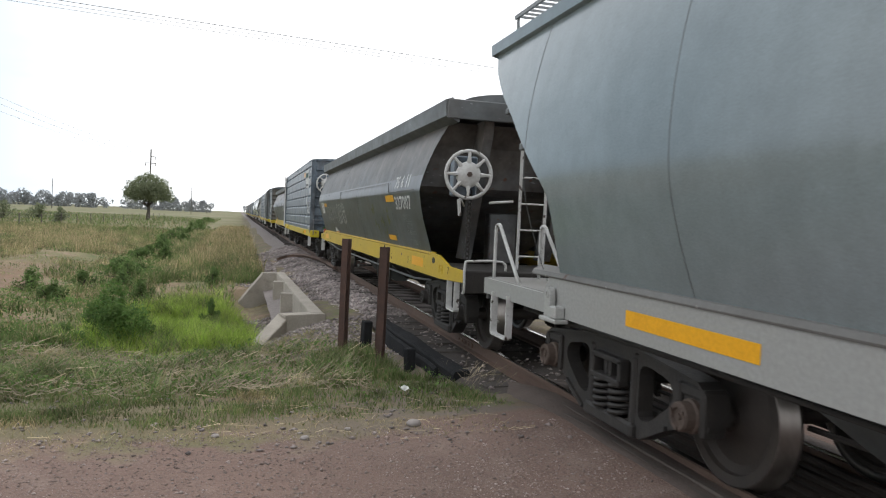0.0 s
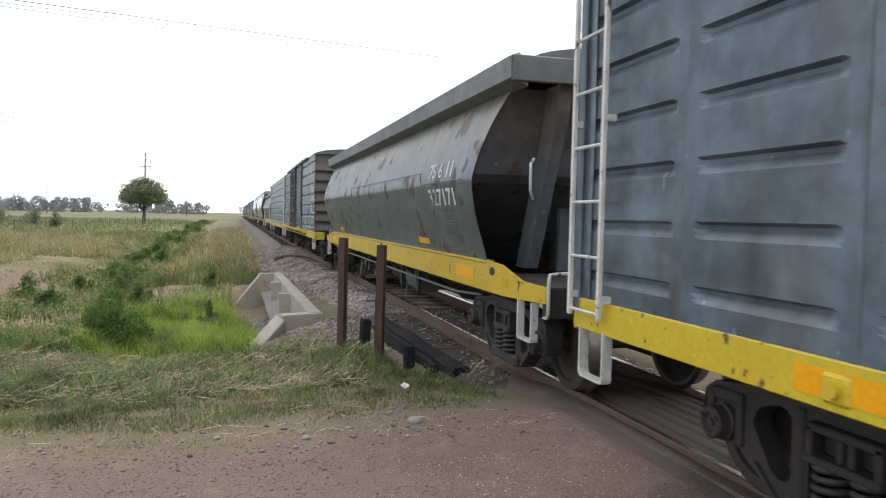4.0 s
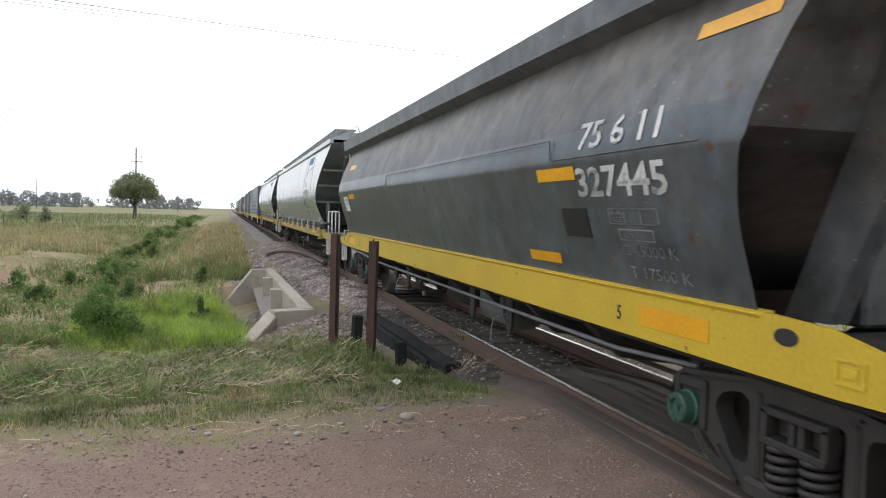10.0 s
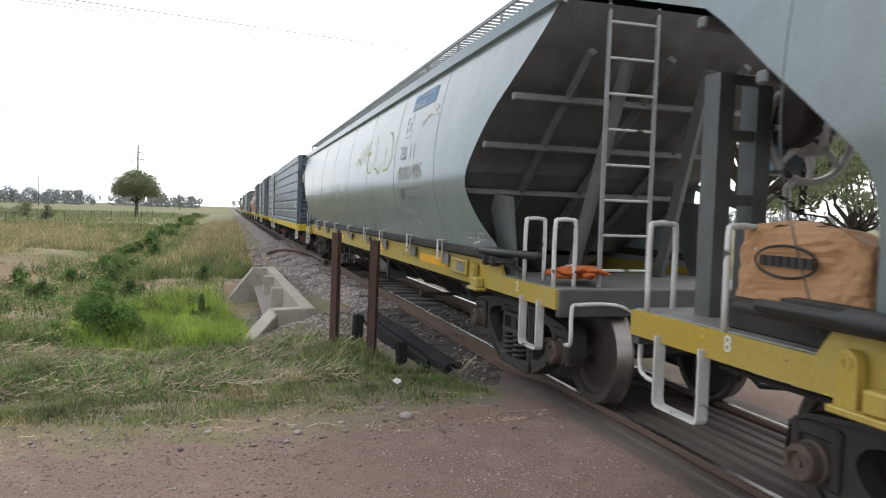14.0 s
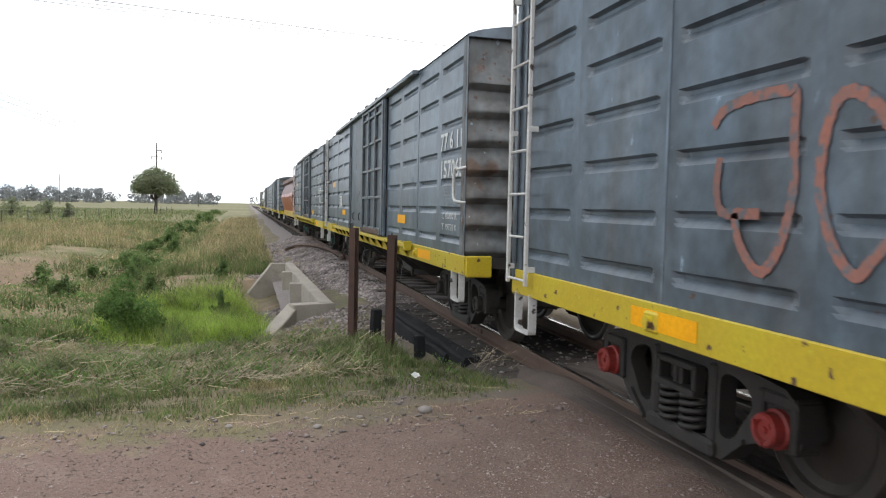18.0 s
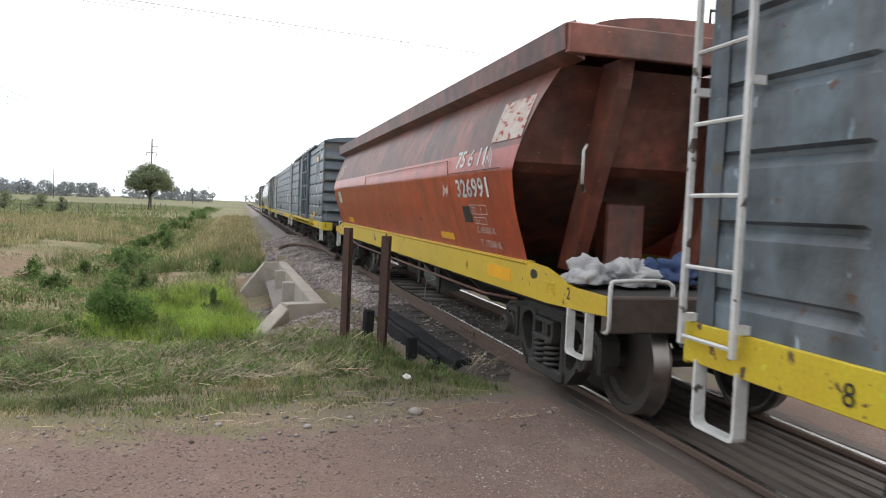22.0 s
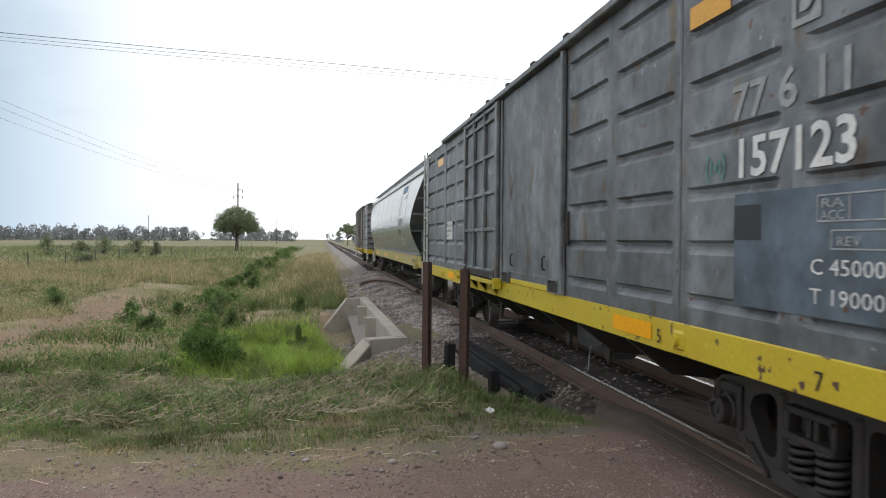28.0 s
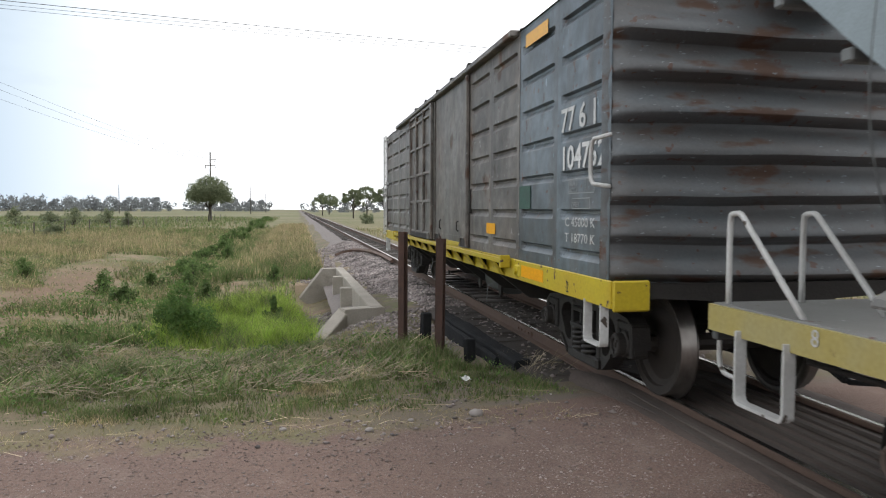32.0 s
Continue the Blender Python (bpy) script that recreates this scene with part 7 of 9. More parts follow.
    if not shelf or wheel or rod:
        hoop(w, [(-1.20, -0.09, 0.86), (-1.20, -0.10, 1.28), (-1.12, -0.11, 1.33), (-0.1, -0.11, 1.32), (0.35, -0.11, 1.30), (0.55, -0.10, 0.95)], 0.013, "pipe_grey", "uncoupling_rod")
    step_iron(w, 0.30, -BOX_W + 0.02, 0.50, 0.82, 0.30)
    step_iron(w, BOX_L - 0.26, -BOX_W + 0.02, 0.50, 0.82, 0.30)
    if shelf:
        bm = bmesh.new()
        extrude_poly(bm, [(-0.30, 3.05), (-0.30, 3.36), (0.10, 3.40), (0.10, 3.12), (-0.05, 3.02)], -0.15, 0.55)
        part("brake_platform", bm, paint, w)
        bm = bmesh.new()
        for k in range(6):
            box(bm, -0.18, 0.58, 0.1 + k * 0.09, 0.15 + k * 0.09, 3.44, 3.47)
        for x in (-0.15, 0.5):
            box(bm, x - 0.02, x + 0.02, 0.1, 0.6, 3.38, 3.44)
        part("roof_walkway", bm, "frame", w)
    if wheel:
        brake_wheel(w, -0.87 if square else -0.72, -0.22, 2.48 if square else 2.62, 0.29)
    underframe(w, BOX_L, 3.2, BOX_L - 3.2, 1.2)
    bogie(w, 1.52, 0.85, cap)
    bogie(w, BOX_L - 1.84, 0.85, cap)
    coupler(w, 0.0, -1)
    coupler(w, BOX_L, 1)
    # reflective strips on the sill
    for u in marks:
        plate(w, u + 0.32, u - 0.32, 0.845, 0.955, -BOX_W - 0.0185, "orange", "reflector")
    return w


def standard_marks(w, number, klass, tare, x=-BOX_W - 0.006, u=1.05, size=0.27, material="white"):
    """Class, number, load and tare as they are stencilled beside the leading end."""
    lettering(klass, size * 0.98, w, u, 2.13, x, material, wide=0.88, bold=0.004, name="class_lettering")
    lettering(number, size, w, u, 1.82, x, material, wide=0.92, bold=0.005, name="number_lettering")
    table(w, u - 0.2, u - 0.72, 1.5, 1.74, x, "faded")
    lettering("C 45000 K", 0.105, w, u - 0.12, 1.36, x, material, wide=0.62, name="load_lettering")
    lettering(tare, 0.105, w, u - 0.12, 1.235, x, material, wide=0.62, name="tare_lettering")


def notice(w, u, z, x, tilt=0.0, s=1.0):
    """A white workshop notice with stencilled words."""
    plate(w, u, u - 0.52 * s, z, z + 0.28 * s, x, "sign", "workshop_notice", tilt, "white stencilled workshop notice")
    for k, words in enumerate(("REPARO TALLER", "SAN CRISTOBAL", "FECHA")):
        d = (0.195 - 0.08 * k) * s
        lettering(words, 0.075 * s, w, u - 0.04, z + d * math.cos(radians(tilt)), x - 0.007 + d * math.sin(radians(tilt)), "worn_ink", tilt, (0.43 if k < 2 else 0.2) * s, name="notice_lettering")


def build_boxcars():
    X = -BOX_W - 0.006
    w = boxcar(23.53, "slate grey boxcar without doors, pale emblem board and brake wheel", "slate", "", end="slate", end_depth=0.05, wheel=True, square=True, shelf=False)
    lettering("776 11", 0.27, w, 0.98, 2.46, X, wide=0.84, bold=0.004, name="class_lettering")
    lettering("101717", 0.28, w, 1.0, 2.14, X, wide=0.9, bold=0.006, name="number_lettering")
    plate(w, 2.18, 1.12, 2.38, 2.98, X, "sign", "emblem_board", label="white painted emblem board")
    plate(w, 2.10, 1.3, 2.72, 2.88, X - 0.005, "box_green", "board_stripe")
    bars(w, 2.15, 1.3, 2.44, 2.56, X - 0.005, "black", 1)
    plate(w, 3.0, 2.4, 2.78, 2.94, X, "yellow_reflector", "reflector")
    runner(w, 0.95, 2.75, X, 0.55)
    emblem_d(w, 1.78, 1.85, X, 0.24)
    plate(w, 1.45, 1.14, 1.55, 1.76, X, "black", "black_panel")
    table(w, 0.82, 0.36, 1.55, 1.78, X, "faded")
    lettering("C 45000 K", 0.1, w, 1.88, 1.37, X, wide=0.55, name="load_lettering")
    lettering("T 14680 K", 0.1, w, 1.88, 1.22, X, wide=0.55, name="tare_lettering")
    lettering("F.FOD./COMP.BAJO", 0.11, w, 0.98, 1.03, X, wide=0.86, name="brake_lettering")
    for d, u in (("5", 3.4), ("7", 1.0)):
        lettering(d, 0.14, w, u, 0.84, X - 0.015, "black", name="sill_lettering")

    w = boxcar(53.5, "weathered slate boxcar with a flat and a ribbed sliding door", "slate_worn", "door", "flat", cap="box_plain")
    standard_marks(w, "103515", "77 6 11", "T 19500 K", u=1.2)
    for u0, u1, z in ((6.15, 4.7, 2.28), (5.7, 5.0, 2.13), (5.5, 4.9, 2.0), (5.6, 5.3, 1.62)):
        v = u0
        worn = random.Random(int(z * 100))
        while v > u1:
            e = v - worn.uniform(0.012, 0.03)
            if worn.random() < 0.6:
                bm = bmesh.new()
                box(bm, -0.001, 0.0, e, v, z + worn.uniform(0, 0.04), z + worn.uniform(0.05, 0.085))
                part("small_print", bm, "faded", w, "worn white stencilled stroke", Matrix.Translation((-BOX_W - 0.017, 0, 0)))
            v = e - worn.uniform(0.01, 0.03)
    plate(w, 3.15, 2.7, 1.17, 1.29, X, "orange", "reflector")
    plate(w, 2.2, 1.95, 1.5, 1.7, X, "black", "black_panel")
    lettering("2", 0.13, w, 0.85, 0.83, X - 0.015, "black", name="sill_lettering")
    notice(w, 12.3, 1.62, X)
    plate(w, 11.3, 10.75, 1.18, 1.30, X, "orange", "reflector")

    w = boxcar(67.91, "slate grey boxcar with deep ribbed end and no doors", "slate", "", end="slate", cap="box_plain", sill="yellow_faded", hook=2.1, marks=(2.85,))
    lettering("776 13", 0.26, w, 1.45, 2.10, X, wide=0.78, bold=0.004, name="class_lettering")
    lettering("101154", 0.27, w, 1.48, 1.79, X, wide=0.82, bold=0.005, name="number_lettering")
    emblem_d(w, 0.98, 2.42, X, 0.2)
    plate(w, 1.5, 1.3, 1.5, 1.68, X, "black", "black_panel")
    table(w, 1.12, 0.78, 1.48, 1.70, X, "faded")
    radio_mark(w, 0.52, 1.62, X - 0.001, "box_green", 0.11)
    lettering("C 45000 K", 0.1, w, 1.38, 1.36, X, wide=0.5, name="load_lettering")
    bars(w, 1.36, 0.9, 1.22, 1.32, X, "faded", 1)
    plate(w, 10.43, 9.92, 0.83, 0.92, X - 0.015, "fluo", "reflector", label="fluorescent yellow reflector")
    lettering("2", 0.13, w, 0.85, 0.83, X - 0.015, "black", name="sill_lettering")
    lettering("6", 0.13, w, 10.78, 0.84, X - 0.015, "black", name="sill_lettering")
    lettering("8", 0.13, w, 12.4, 0.84, X - 0.015, "black", name="sill_lettering")

    w = boxcar(137.36, "slate grey boxcar with faded red spray writing and no doors", "slate", "", end="slate", end_depth=0.05, cap="box_red", wheel=True, square=True, shelf=False)
    st = [[(10.63, 1.90), (10.55, 1.97), (10.37, 2.0), (10.14, 2.0), (10.09, 1.97), (10.09, 1.81), (10.08, 1.61), (10.11, 1.46), (10.16, 1.33), (10.25, 1.24), (10.34, 1.28), (10.42, 1.38), (10.45, 1.49)],
          [(9.62, 1.80), (9.70, 1.90), (9.82, 1.95), (9.90, 1.87), (9.94, 1.66), (9.91, 1.49), (9.84, 1.35), (9.74, 1.27), (9.66, 1.35), (9.58, 1.42)], [(10.57, 1.75), (10.59, 1.61), (10.55, 1.5), (10.39, 1.49), (10.28, 1.49)],
          [(9.4, 1.92), (9.33, 1.67)], [(9.25, 1.98), (9.28, 1.7), (9.03, 1.56)], [(8.93, 1.99), (8.98, 1.52), (9.1, 1.32)], [(8.63, 1.97), (8.58, 1.84)], [(8.74, 1.75), (8.46, 1.77), (8.49, 1.62), (8.73, 1.59)],
          [(7.93, 1.94), (7.88, 1.58)], [(7.62, 1.92), (7.62, 1.55)], [(8.4, 1.41), (8.21, 1.29), (8.17, 1.21)], [(7.92, 1.4), (7.91, 1.24)], [(7.58, 1.43), (7.57, 1.32)], [(9.41, 1.45), (9.35, 1.27)], [(5.9, 1.94), (5.81, 1.95), (5.3, 1.80)]]
    for stroke in st:
        stroke_paint(w, [stroke], X - 0.002, "salmon", 0.028, "graffiti", "faded red spray-painted stroke")

    w = boxcar(152.07, "slate grey boxcar with a ribbed and a flat sliding door", "slate", "door_slate", "ribbed", end="slate_rusty", cap="box_plain", marks=(1.75, 11.67))
    standard_marks(w, "157065", "77 6 11", "T 19750 K", u=1.08)
    plate(w, 3.5, 2.96, 1.25, 1.37, X, "orange", "reflector")
    lettering("2", 0.13, w, 0.75, 0.83, X - 0.015, "black", name="sill_lettering")
    plate(w, 12.0, 11.42, 1.93, 2.06, X, "yellow_reflector", "reflector")
    lettering("PARA", 0.09, w, 11.45, 1.33, X, "faded", wide=0.2, name="stencil_lettering")
    bars(w, 11.4, 11.2, 1.22, 1.30, X, "faded", 1)
    notice(w, 10.6, 1.45, X, s=0.9)
    plate(w, 10.0, 9.48, 1.27, 1.38, X, "orange", "reflector")

    w = boxcar(166.6, "slate grey boxcar with ribbed door, rust spots and a ladder", "slate_worn", "door_slate", "ribbed", end="end_slate", cap="box_green", rod=True)
    standard_marks(w, "159699", "77 6 11", "T 19500 K", u=1.6)
    plate(w, 3.66, 3.1, 1.17, 1.29, X, "orange", "reflector")
    radio_mark(w, 1.68, 1.68, X - 0.001, "faded", 0.1)
    lettering("4", 0.13, w, 2.3, 0.84, X - 0.015, "black", name="sill_lettering")
    lettering("6", 0.13, w, 11.6, 0.84, X - 0.015, "black", name="sill_lettering")
    lettering("8", 0.13, w, 12.3, 0.84, X - 0.015, "black", name="sill_lettering")
    notice(w, 11.5, 1.55, X, s=0.85)
    plate(w, 10.3, 9.75, 1.22, 1.36, X, "orange", "reflector")
    plate(w, 12.0, 11.4, 2.3, 2.42, X, "yellow_reflector", "reflector")

    w = boxcar(197.11, "slate blue-grey boxcar with white hound emblem and ribbed door", "slate", "door_slate", "ribbed", end="end_slate", cap="box_plain", end_depth=0.105, hook=0, rod=True)
    lettering("776 13", 0.27, w, 1.1, 2.17, X, wide=0.86, bold=0.004, name="class_lettering")
    lettering("158170", 0.28, w, 1.1, 1.85, X, wide=0.9, bold=0.006, name="number_lettering")
    runner(w, 1.08, 2.72, X, 0.62)
    plate(w, 2.14, 1.32, 2.32, 2.95, X, "slate_grey", "dark_panel")
    plate(w, 2.08, 1.5, 2.74, 2.88, X - 0.005, "yellow_reflector", "reflector")
    emblem_d(w, 1.95, 1.82, X, 0.22)
    radio_mark(w, 1.32, 1.92, X - 0.001, "white", 0.1)
    plate(w, 1.08, 0.82, 1.42, 1.6, X, "box_green", "dark_panel")
    table(w, 0.7, 0.3, 1.3, 1.58, X, "faded")
    lettering("C 45000 K", 0.1, w, 1.9, 1.32, X, "faded", wide=0.5, name="load_lettering")
    lettering("T 18760 K", 0.1, w, 1.9, 1.2, X, "faded", wide=0.5, name="tare_lettering")
    plate(w, 2.65, 2.1, 1.14, 1.26, X, "yellow_reflector", "reflector")
    plate(w, 3.3, 2.85, 1.03, 1.15, X, "orange", "reflector")
    lettering("58170", 0.24, w, -0.0, 3.0, 0.0, name="end_lettering").matrix_basis = pose(0.62, 0.07, 2.98, 90, 0, 0)
    lettering("2", 0.13, w, 0.85, 0.83, X - 0.015, "black", name="sill_lettering")
    notice(w, 11.0, 1.55, X, s=0.9)

    w = boxcar(211.67, "slate grey boxcar with painted slogan along its yellow sill", "slate", "", end="slate", end_depth=0.05, cap="box_plain", shelf=False, marks=(1.75, 10.44))
    for words, u, wide in (("JUSTICIA", 9.8, 0.87), ("NI OLVIDO", 6.65, 1.05), ("NI PERDONO", 5.5, 1.35)):
        lettering(words, 0.17, w, u, 0.825, X - 0.016, "blue_paint", wide=wide, bold=0.004, name="slogan_lettering")
    plate(w, 8.33, 7.37, 0.84, 0.93, X - 0.015, "blue_paint", "painted_bar")
    lettering("POR", 0.15, w, 8.74, 0.83, X - 0.016, "blue_paint", wide=0.25, bold=0.004, name="slogan_lettering")
    for k in range(8):
        plate(w, 8.52 - k * 0.19, 8.40 - k * 0.19, 1.15, 1.37, X, "black", "painted_bar", thick=0.002)
    plate(w, 11.75, 11.15, 2.66, 2.82, X, "yellow_reflector", "reflector")
    notice(w, 11.75, 1.55, X, s=1.0)
    for d, u in (("6", 11.2), ("8", 12.75)):
        lettering(d, 0.13, w, u, 0.84, X - 0.015, "black", name="sill_lettering")

    w = boxcar(226.18, "weathered pale grey boxcar with flat and ribbed doors", "slate_grey", "slate_grey", "flat", end="slate", cap="box_plain", wheel=True, rail=9.15, rail0=6.7, shut=8.86, marks=(2.9, 10.3))
    lettering("77 6 11", 0.26, w, 1.66, 2.13, X, "faded", wide=0.9, bold=0.004, name="class_lettering")
    lettering("157123", 0.28, w, 1.64, 1.83, X, wide=0.92, bold=0.006, name="number_lettering")
    plate(w, 1.62, 0.28, 1.16, 1.74, X + 0.001, "slate", "repainted_panel")
    radio_mark(w, 1.82, 1.9, X - 0.001, "teal", 0.1)
    plate(w, 1.62, 1.38, 1.5, 1.68, X, "black", "black_panel")
    table(w, 0.95, 0.35, 1.46, 1.7, X - 0.005, "faded")
    lettering("C 45000 K", 0.1, w, 1.0, 1.35, X - 0.005, wide=0.58, name="load_lettering")
    lettering("T 19000 K", 0.1, w, 1.0, 1.22, X - 0.005, wide=0.58, name="tare_lettering")
    emblem_d(w, 1.15, 2.48, X, 0.2, material="faded")
    plate(w, 2.12, 1.68, 2.74, 2.87, X, "yellow_reflector", "reflector")
    bars(w, 1.55, 0.95, 2.75, 2.95, X, "teal", 2, name="painted_bar")
    for d, u in (("7", 0.95), ("5", 2.5), ("3", 10.88)):
        lettering(d, 0.13, w, u, 0.84, X - 0.015, "black", name="sill_lettering")
    notice(w, 10.8, 1.5, X, s=1.1)
    plate(w, 11.85, 11.2, 2.86, 2.99, X, "yellow_reflector", "reflector")

    w = boxcar(260.48, "rust-stained last boxcar with flat and ribbed doors", "slate_tan", "slate_tan", "flat", end="end_rusty", end_depth=0.12, cap="box_plain", hook=2.0, front="slate_worn")
    standard_marks(w, "104752", "77 6 11", "T 18770 K", u=1.05)
    plate(w, 3.48, 3.1, 1.22, 1.34, X, "orange", "reflector")
    plate(w, 2.2, 1.85, 1.5, 1.72, X, "box_green", "dark_panel")
    plate(w, 2.03, 1.4, 3.03, 3.15, X, "yellow_reflector", "reflector")
    lettering("2", 0.13, w, 0.85, 0.83, X - 0.015, "black", name="sill_lettering")


build_boxcars()


# ---- old covered hoppers, charcoal and red ----
OLD_L = 14.63
OLD_SHAPE = [(1.02, 1.02), (1.09, 1.25), (1.175, 1.52), (1.245, 1.80), (1.262, 1.88), (1.245, 2.0), (1.19, 2.2), (1.11, 2.42), (1.02, 2.62), (0.98, 2.70)]
OLD_EDGE = [1.50, 1.50, 1.49, 1.42, 1.36, 1.33, 1.27, 1.20, 1.10, 1.05]
OLD_REAR = [0.98, 0.97, 0.96, 0.94, 0.92, 0.92, 0.94, 0.96, 0.98, 1.0]


def width_at(shape, z):
    for (w0, z0), (w1, z1) in zip(shape, shape[1:]):
        if z0 <= z <= z1:
            return w0 + (w1 - w0) * (z - z0) / (z1 - z0), math.degrees(math.atan2(w1 - w0, z1 - z0))
    return shape[-1][0], 0.0


def on_shell(shape, z):
    """Place and lean of a patch painted on the near shell at height z."""
    w, lean = width_at(shape, z)
    return -w - 0.006, -lean


def old_hopper(start, label, paint, dusty, cap, coaming="coaming", pipe="pipe_grey", wheel=False):
    w = tagged(new("hopper_wagon"), label, "freight wagon", "wagons of the train")
    WAGONS.append((w, start))
    us = lambda e, r: [e, *np.linspace(1.9, OLD_L - 1.9, 9), OLD_L - r]
    for s in (-1, 1):
        bm = bmesh.new()
        rows = curve_through([(hw, z, e, r) for (hw, z), e, r in zip(OLD_SHAPE, OLD_EDGE, OLD_REAR)], 3)
        grid(bm, [[(s * hw, u, z) for u in us(e, r)] for hw, z, e, r in rows])
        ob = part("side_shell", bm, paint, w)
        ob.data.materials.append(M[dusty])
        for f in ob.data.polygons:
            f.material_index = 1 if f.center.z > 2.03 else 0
        soft_edges(ob, 40)
        # plate seams and a lapped joint along the waist
        bm = bmesh.new()
        tube(bm, [(s * 1.266, u, 1.88 + (0.14 if 3.4 < u < 9.0 else 0)) for u in (1.7, 3.39, 3.41, 8.99, 9.01, OLD_L - 1.7)], 0.0045, 4)
        part("lap_joint", bm, dusty, w)
        for u in (3.4, 6.6, 9.0, 11.4):
            bm = bmesh.new()
            tube(bm, [(s * (hw - 0.001), u, z) for hw, z in OLD_SHAPE], 0.004, 4)
            part("plate_seam", bm, paint, w)
    # end slope sheets, their uprights and braces
    for front in (True, False):
        f = (lambda u: u) if front else (lambda u: OLD_L - u)
        bm = bmesh.new()
        grid(bm, [[(x, f(u), z) for x in np.linspace(-hw, hw, 5)] for u, z, hw in ((1.09, 2.70, 0.975), (1.24, 2.42, 1.10), (1.31, 2.2, 1.185), (1.39, 1.92, 1.245), (1.50, 1.84, 1.24), (2.6, 1.35, 1.10), (3.3, 0.98, 0.9))])
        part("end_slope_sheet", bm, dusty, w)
        for s in (-1, 1):
            bm = bmesh.new()
            extrude_poly(bm, [(f(0.80), 2.72), (f(0.84), 2.50), (f(1.50), 1.0), (f(1.80), 1.0), (f(1.28), 2.2), (f(1.10), 2.72)], s * 0.62, s * 0.50)
            part("end_brace", bm, dusty, w)
        bm = bmesh.new()
        box(bm, -0.2, 0.2, min(f(1.7), f(1.9)), max(f(1.7), f(1.9)), 0.94, 1.62, 0.02)
        part("end_post", bm, dusty, w)
        bm = bmesh.new()
        box(bm, -1.04, 1.04, min(f(0.0), f(1.6)), max(f(0.0), f(1.6)), 0.86, 0.94, 0.01)
        part("platform", bm, "frame", w, "grimy end platform deck")
        bm = bmesh.new()
        box(bm, -1.05, 1.05, min(f(-0.01), f(0.09)), max(f(-0.01), f(0.09)), 0.70, 0.95, 0.012)
        part("end_sill", bm, "box_rust" if pipe == "red_dusty" else "frame", w)
        if not front:
            hoop(w, [(-1.0, f(0.06), 0.94), (-0.99, f(0.06), 1.05), (-0.96, f(0.06), 1.07), (-0.64, f(0.06), 1.07), (-0.61, f(0.06), 1.05), (-0.60, f(0.06), 0.94)], 0.015, "white_rail", "grab_iron")
        else:
            hoop(w, [(-1.03, f(0.10), 0.70), (-1.05, f(-0.03), 0.74), (-1.05, f(-0.03), 1.02), (-0.98, f(-0.03), 1.06), (-0.62, f(-0.03), 1.06), (-0.58, f(-0.03), 0.96)], 0.015, "white_rail", "grab_iron")
        step_iron(w, f(0.42), -1.03, 0.46, 0.80, 0.30)
    # coaming and roof
    for s in (-1, 1):
        bm = bmesh.new()
        extrude_poly(bm, [(s * 0.97, 2.66), (s * 1.13, 2.73), (s * 1.145, 2.92), (s * 1.06, 2.95), (s * 0.97, 2.88)], 0.72, OLD_L - 0.72, "y")
        part("coaming", bm, coaming, w)
    for u in (0.72, OLD_L - 0.72):
        bm = bmesh.new()
        box(bm, -1.12, 1.12, u - 0.03, u + 0.03, 2.70, 2.93, 0.01)
        part("end_coaming", bm, coaming, w)
    bm = bmesh.new()
    arched_roof(bm, 0.92, OLD_L - 1.5, 2.93, 3.06, 0.75)
    part("roof", bm, coaming, w)
    for k in range(5):
        bm = bmesh.new()
        lathe(bm, [(3.00, 0.33), (3.10, 0.33), (3.13, 0.30), (3.14, 0.0)], 16, "z", (0, 2.3 + k * 2.5, 0))
        part("roof_hatch", bm, coaming, w, smooth=True)
    hoop(w, [(0.25, 0.95, 3.0), (0.25, 0.95, 3.22), (0.62, 0.95, 3.22), (0.62, 0.95, 3.0)], 0.014, "frame", "roof_rail")
    # fish-bellied side sills
    for s in (-1, 1):
        bm = bmesh.new()
        prof = [(0, 0.82), (0.45, 0.80), (1.0, 0.78), (OLD_L - 1.0, 0.78), (OLD_L - 0.45, 0.80), (OLD_L, 0.82), (OLD_L, 0.95), (OLD_L - 0.55, 0.955), (OLD_L - 1.05, 1.06), (OLD_L - 1.4, 1.075),
                (1.4, 1.075), (1.05, 1.06), (0.55, 0.955), (0, 0.95)]
        extrude_poly(bm, prof, s * 1.03, s * 1.062)
        part("side_sill", bm, "yellow", w, "yellow painted fish-bellied side sill")
        bm = bmesh.new()
        extrude_poly(bm, [(s * 1.03, 1.0), (s * 1.075, 1.062), (s * 1.03, 1.08), (s * 0.98, 1.08)], 1.45, OLD_L - 1.45, "y")
        part("sill_lip", bm, "yellow", w)
    for u in (1.28, OLD_L - 1.28):
        bm = bmesh.new()
        extrude_poly(bm, [(u + 0.075 * math.cos(q) * (1.0), 0.985 + 0.04 * math.sin(q)) for q in np.linspace(0, 2 * math.pi, 16, endpoint=False)], -1.0655, -1.058)
        part("sill_eye", bm, "black", w)
    for u in (0.92, OLD_L - 0.92):
        bm = bmesh.new()
        for a0, a1, c0, c1 in ((-0.075, 0.075, 0.845, 0.857), (-0.075, 0.075, 0.943, 0.955), (-0.075, -0.063, 0.857, 0.943), (0.063, 0.075, 0.857, 0.943), (-0.035, 0.035, 0.88, 0.92)):
            box(bm, -1.069, -1.06, u + a0, u + a1, c0, c1)
        part("builder_plate", bm, "yellow", w, "small cast plate painted over in yellow")
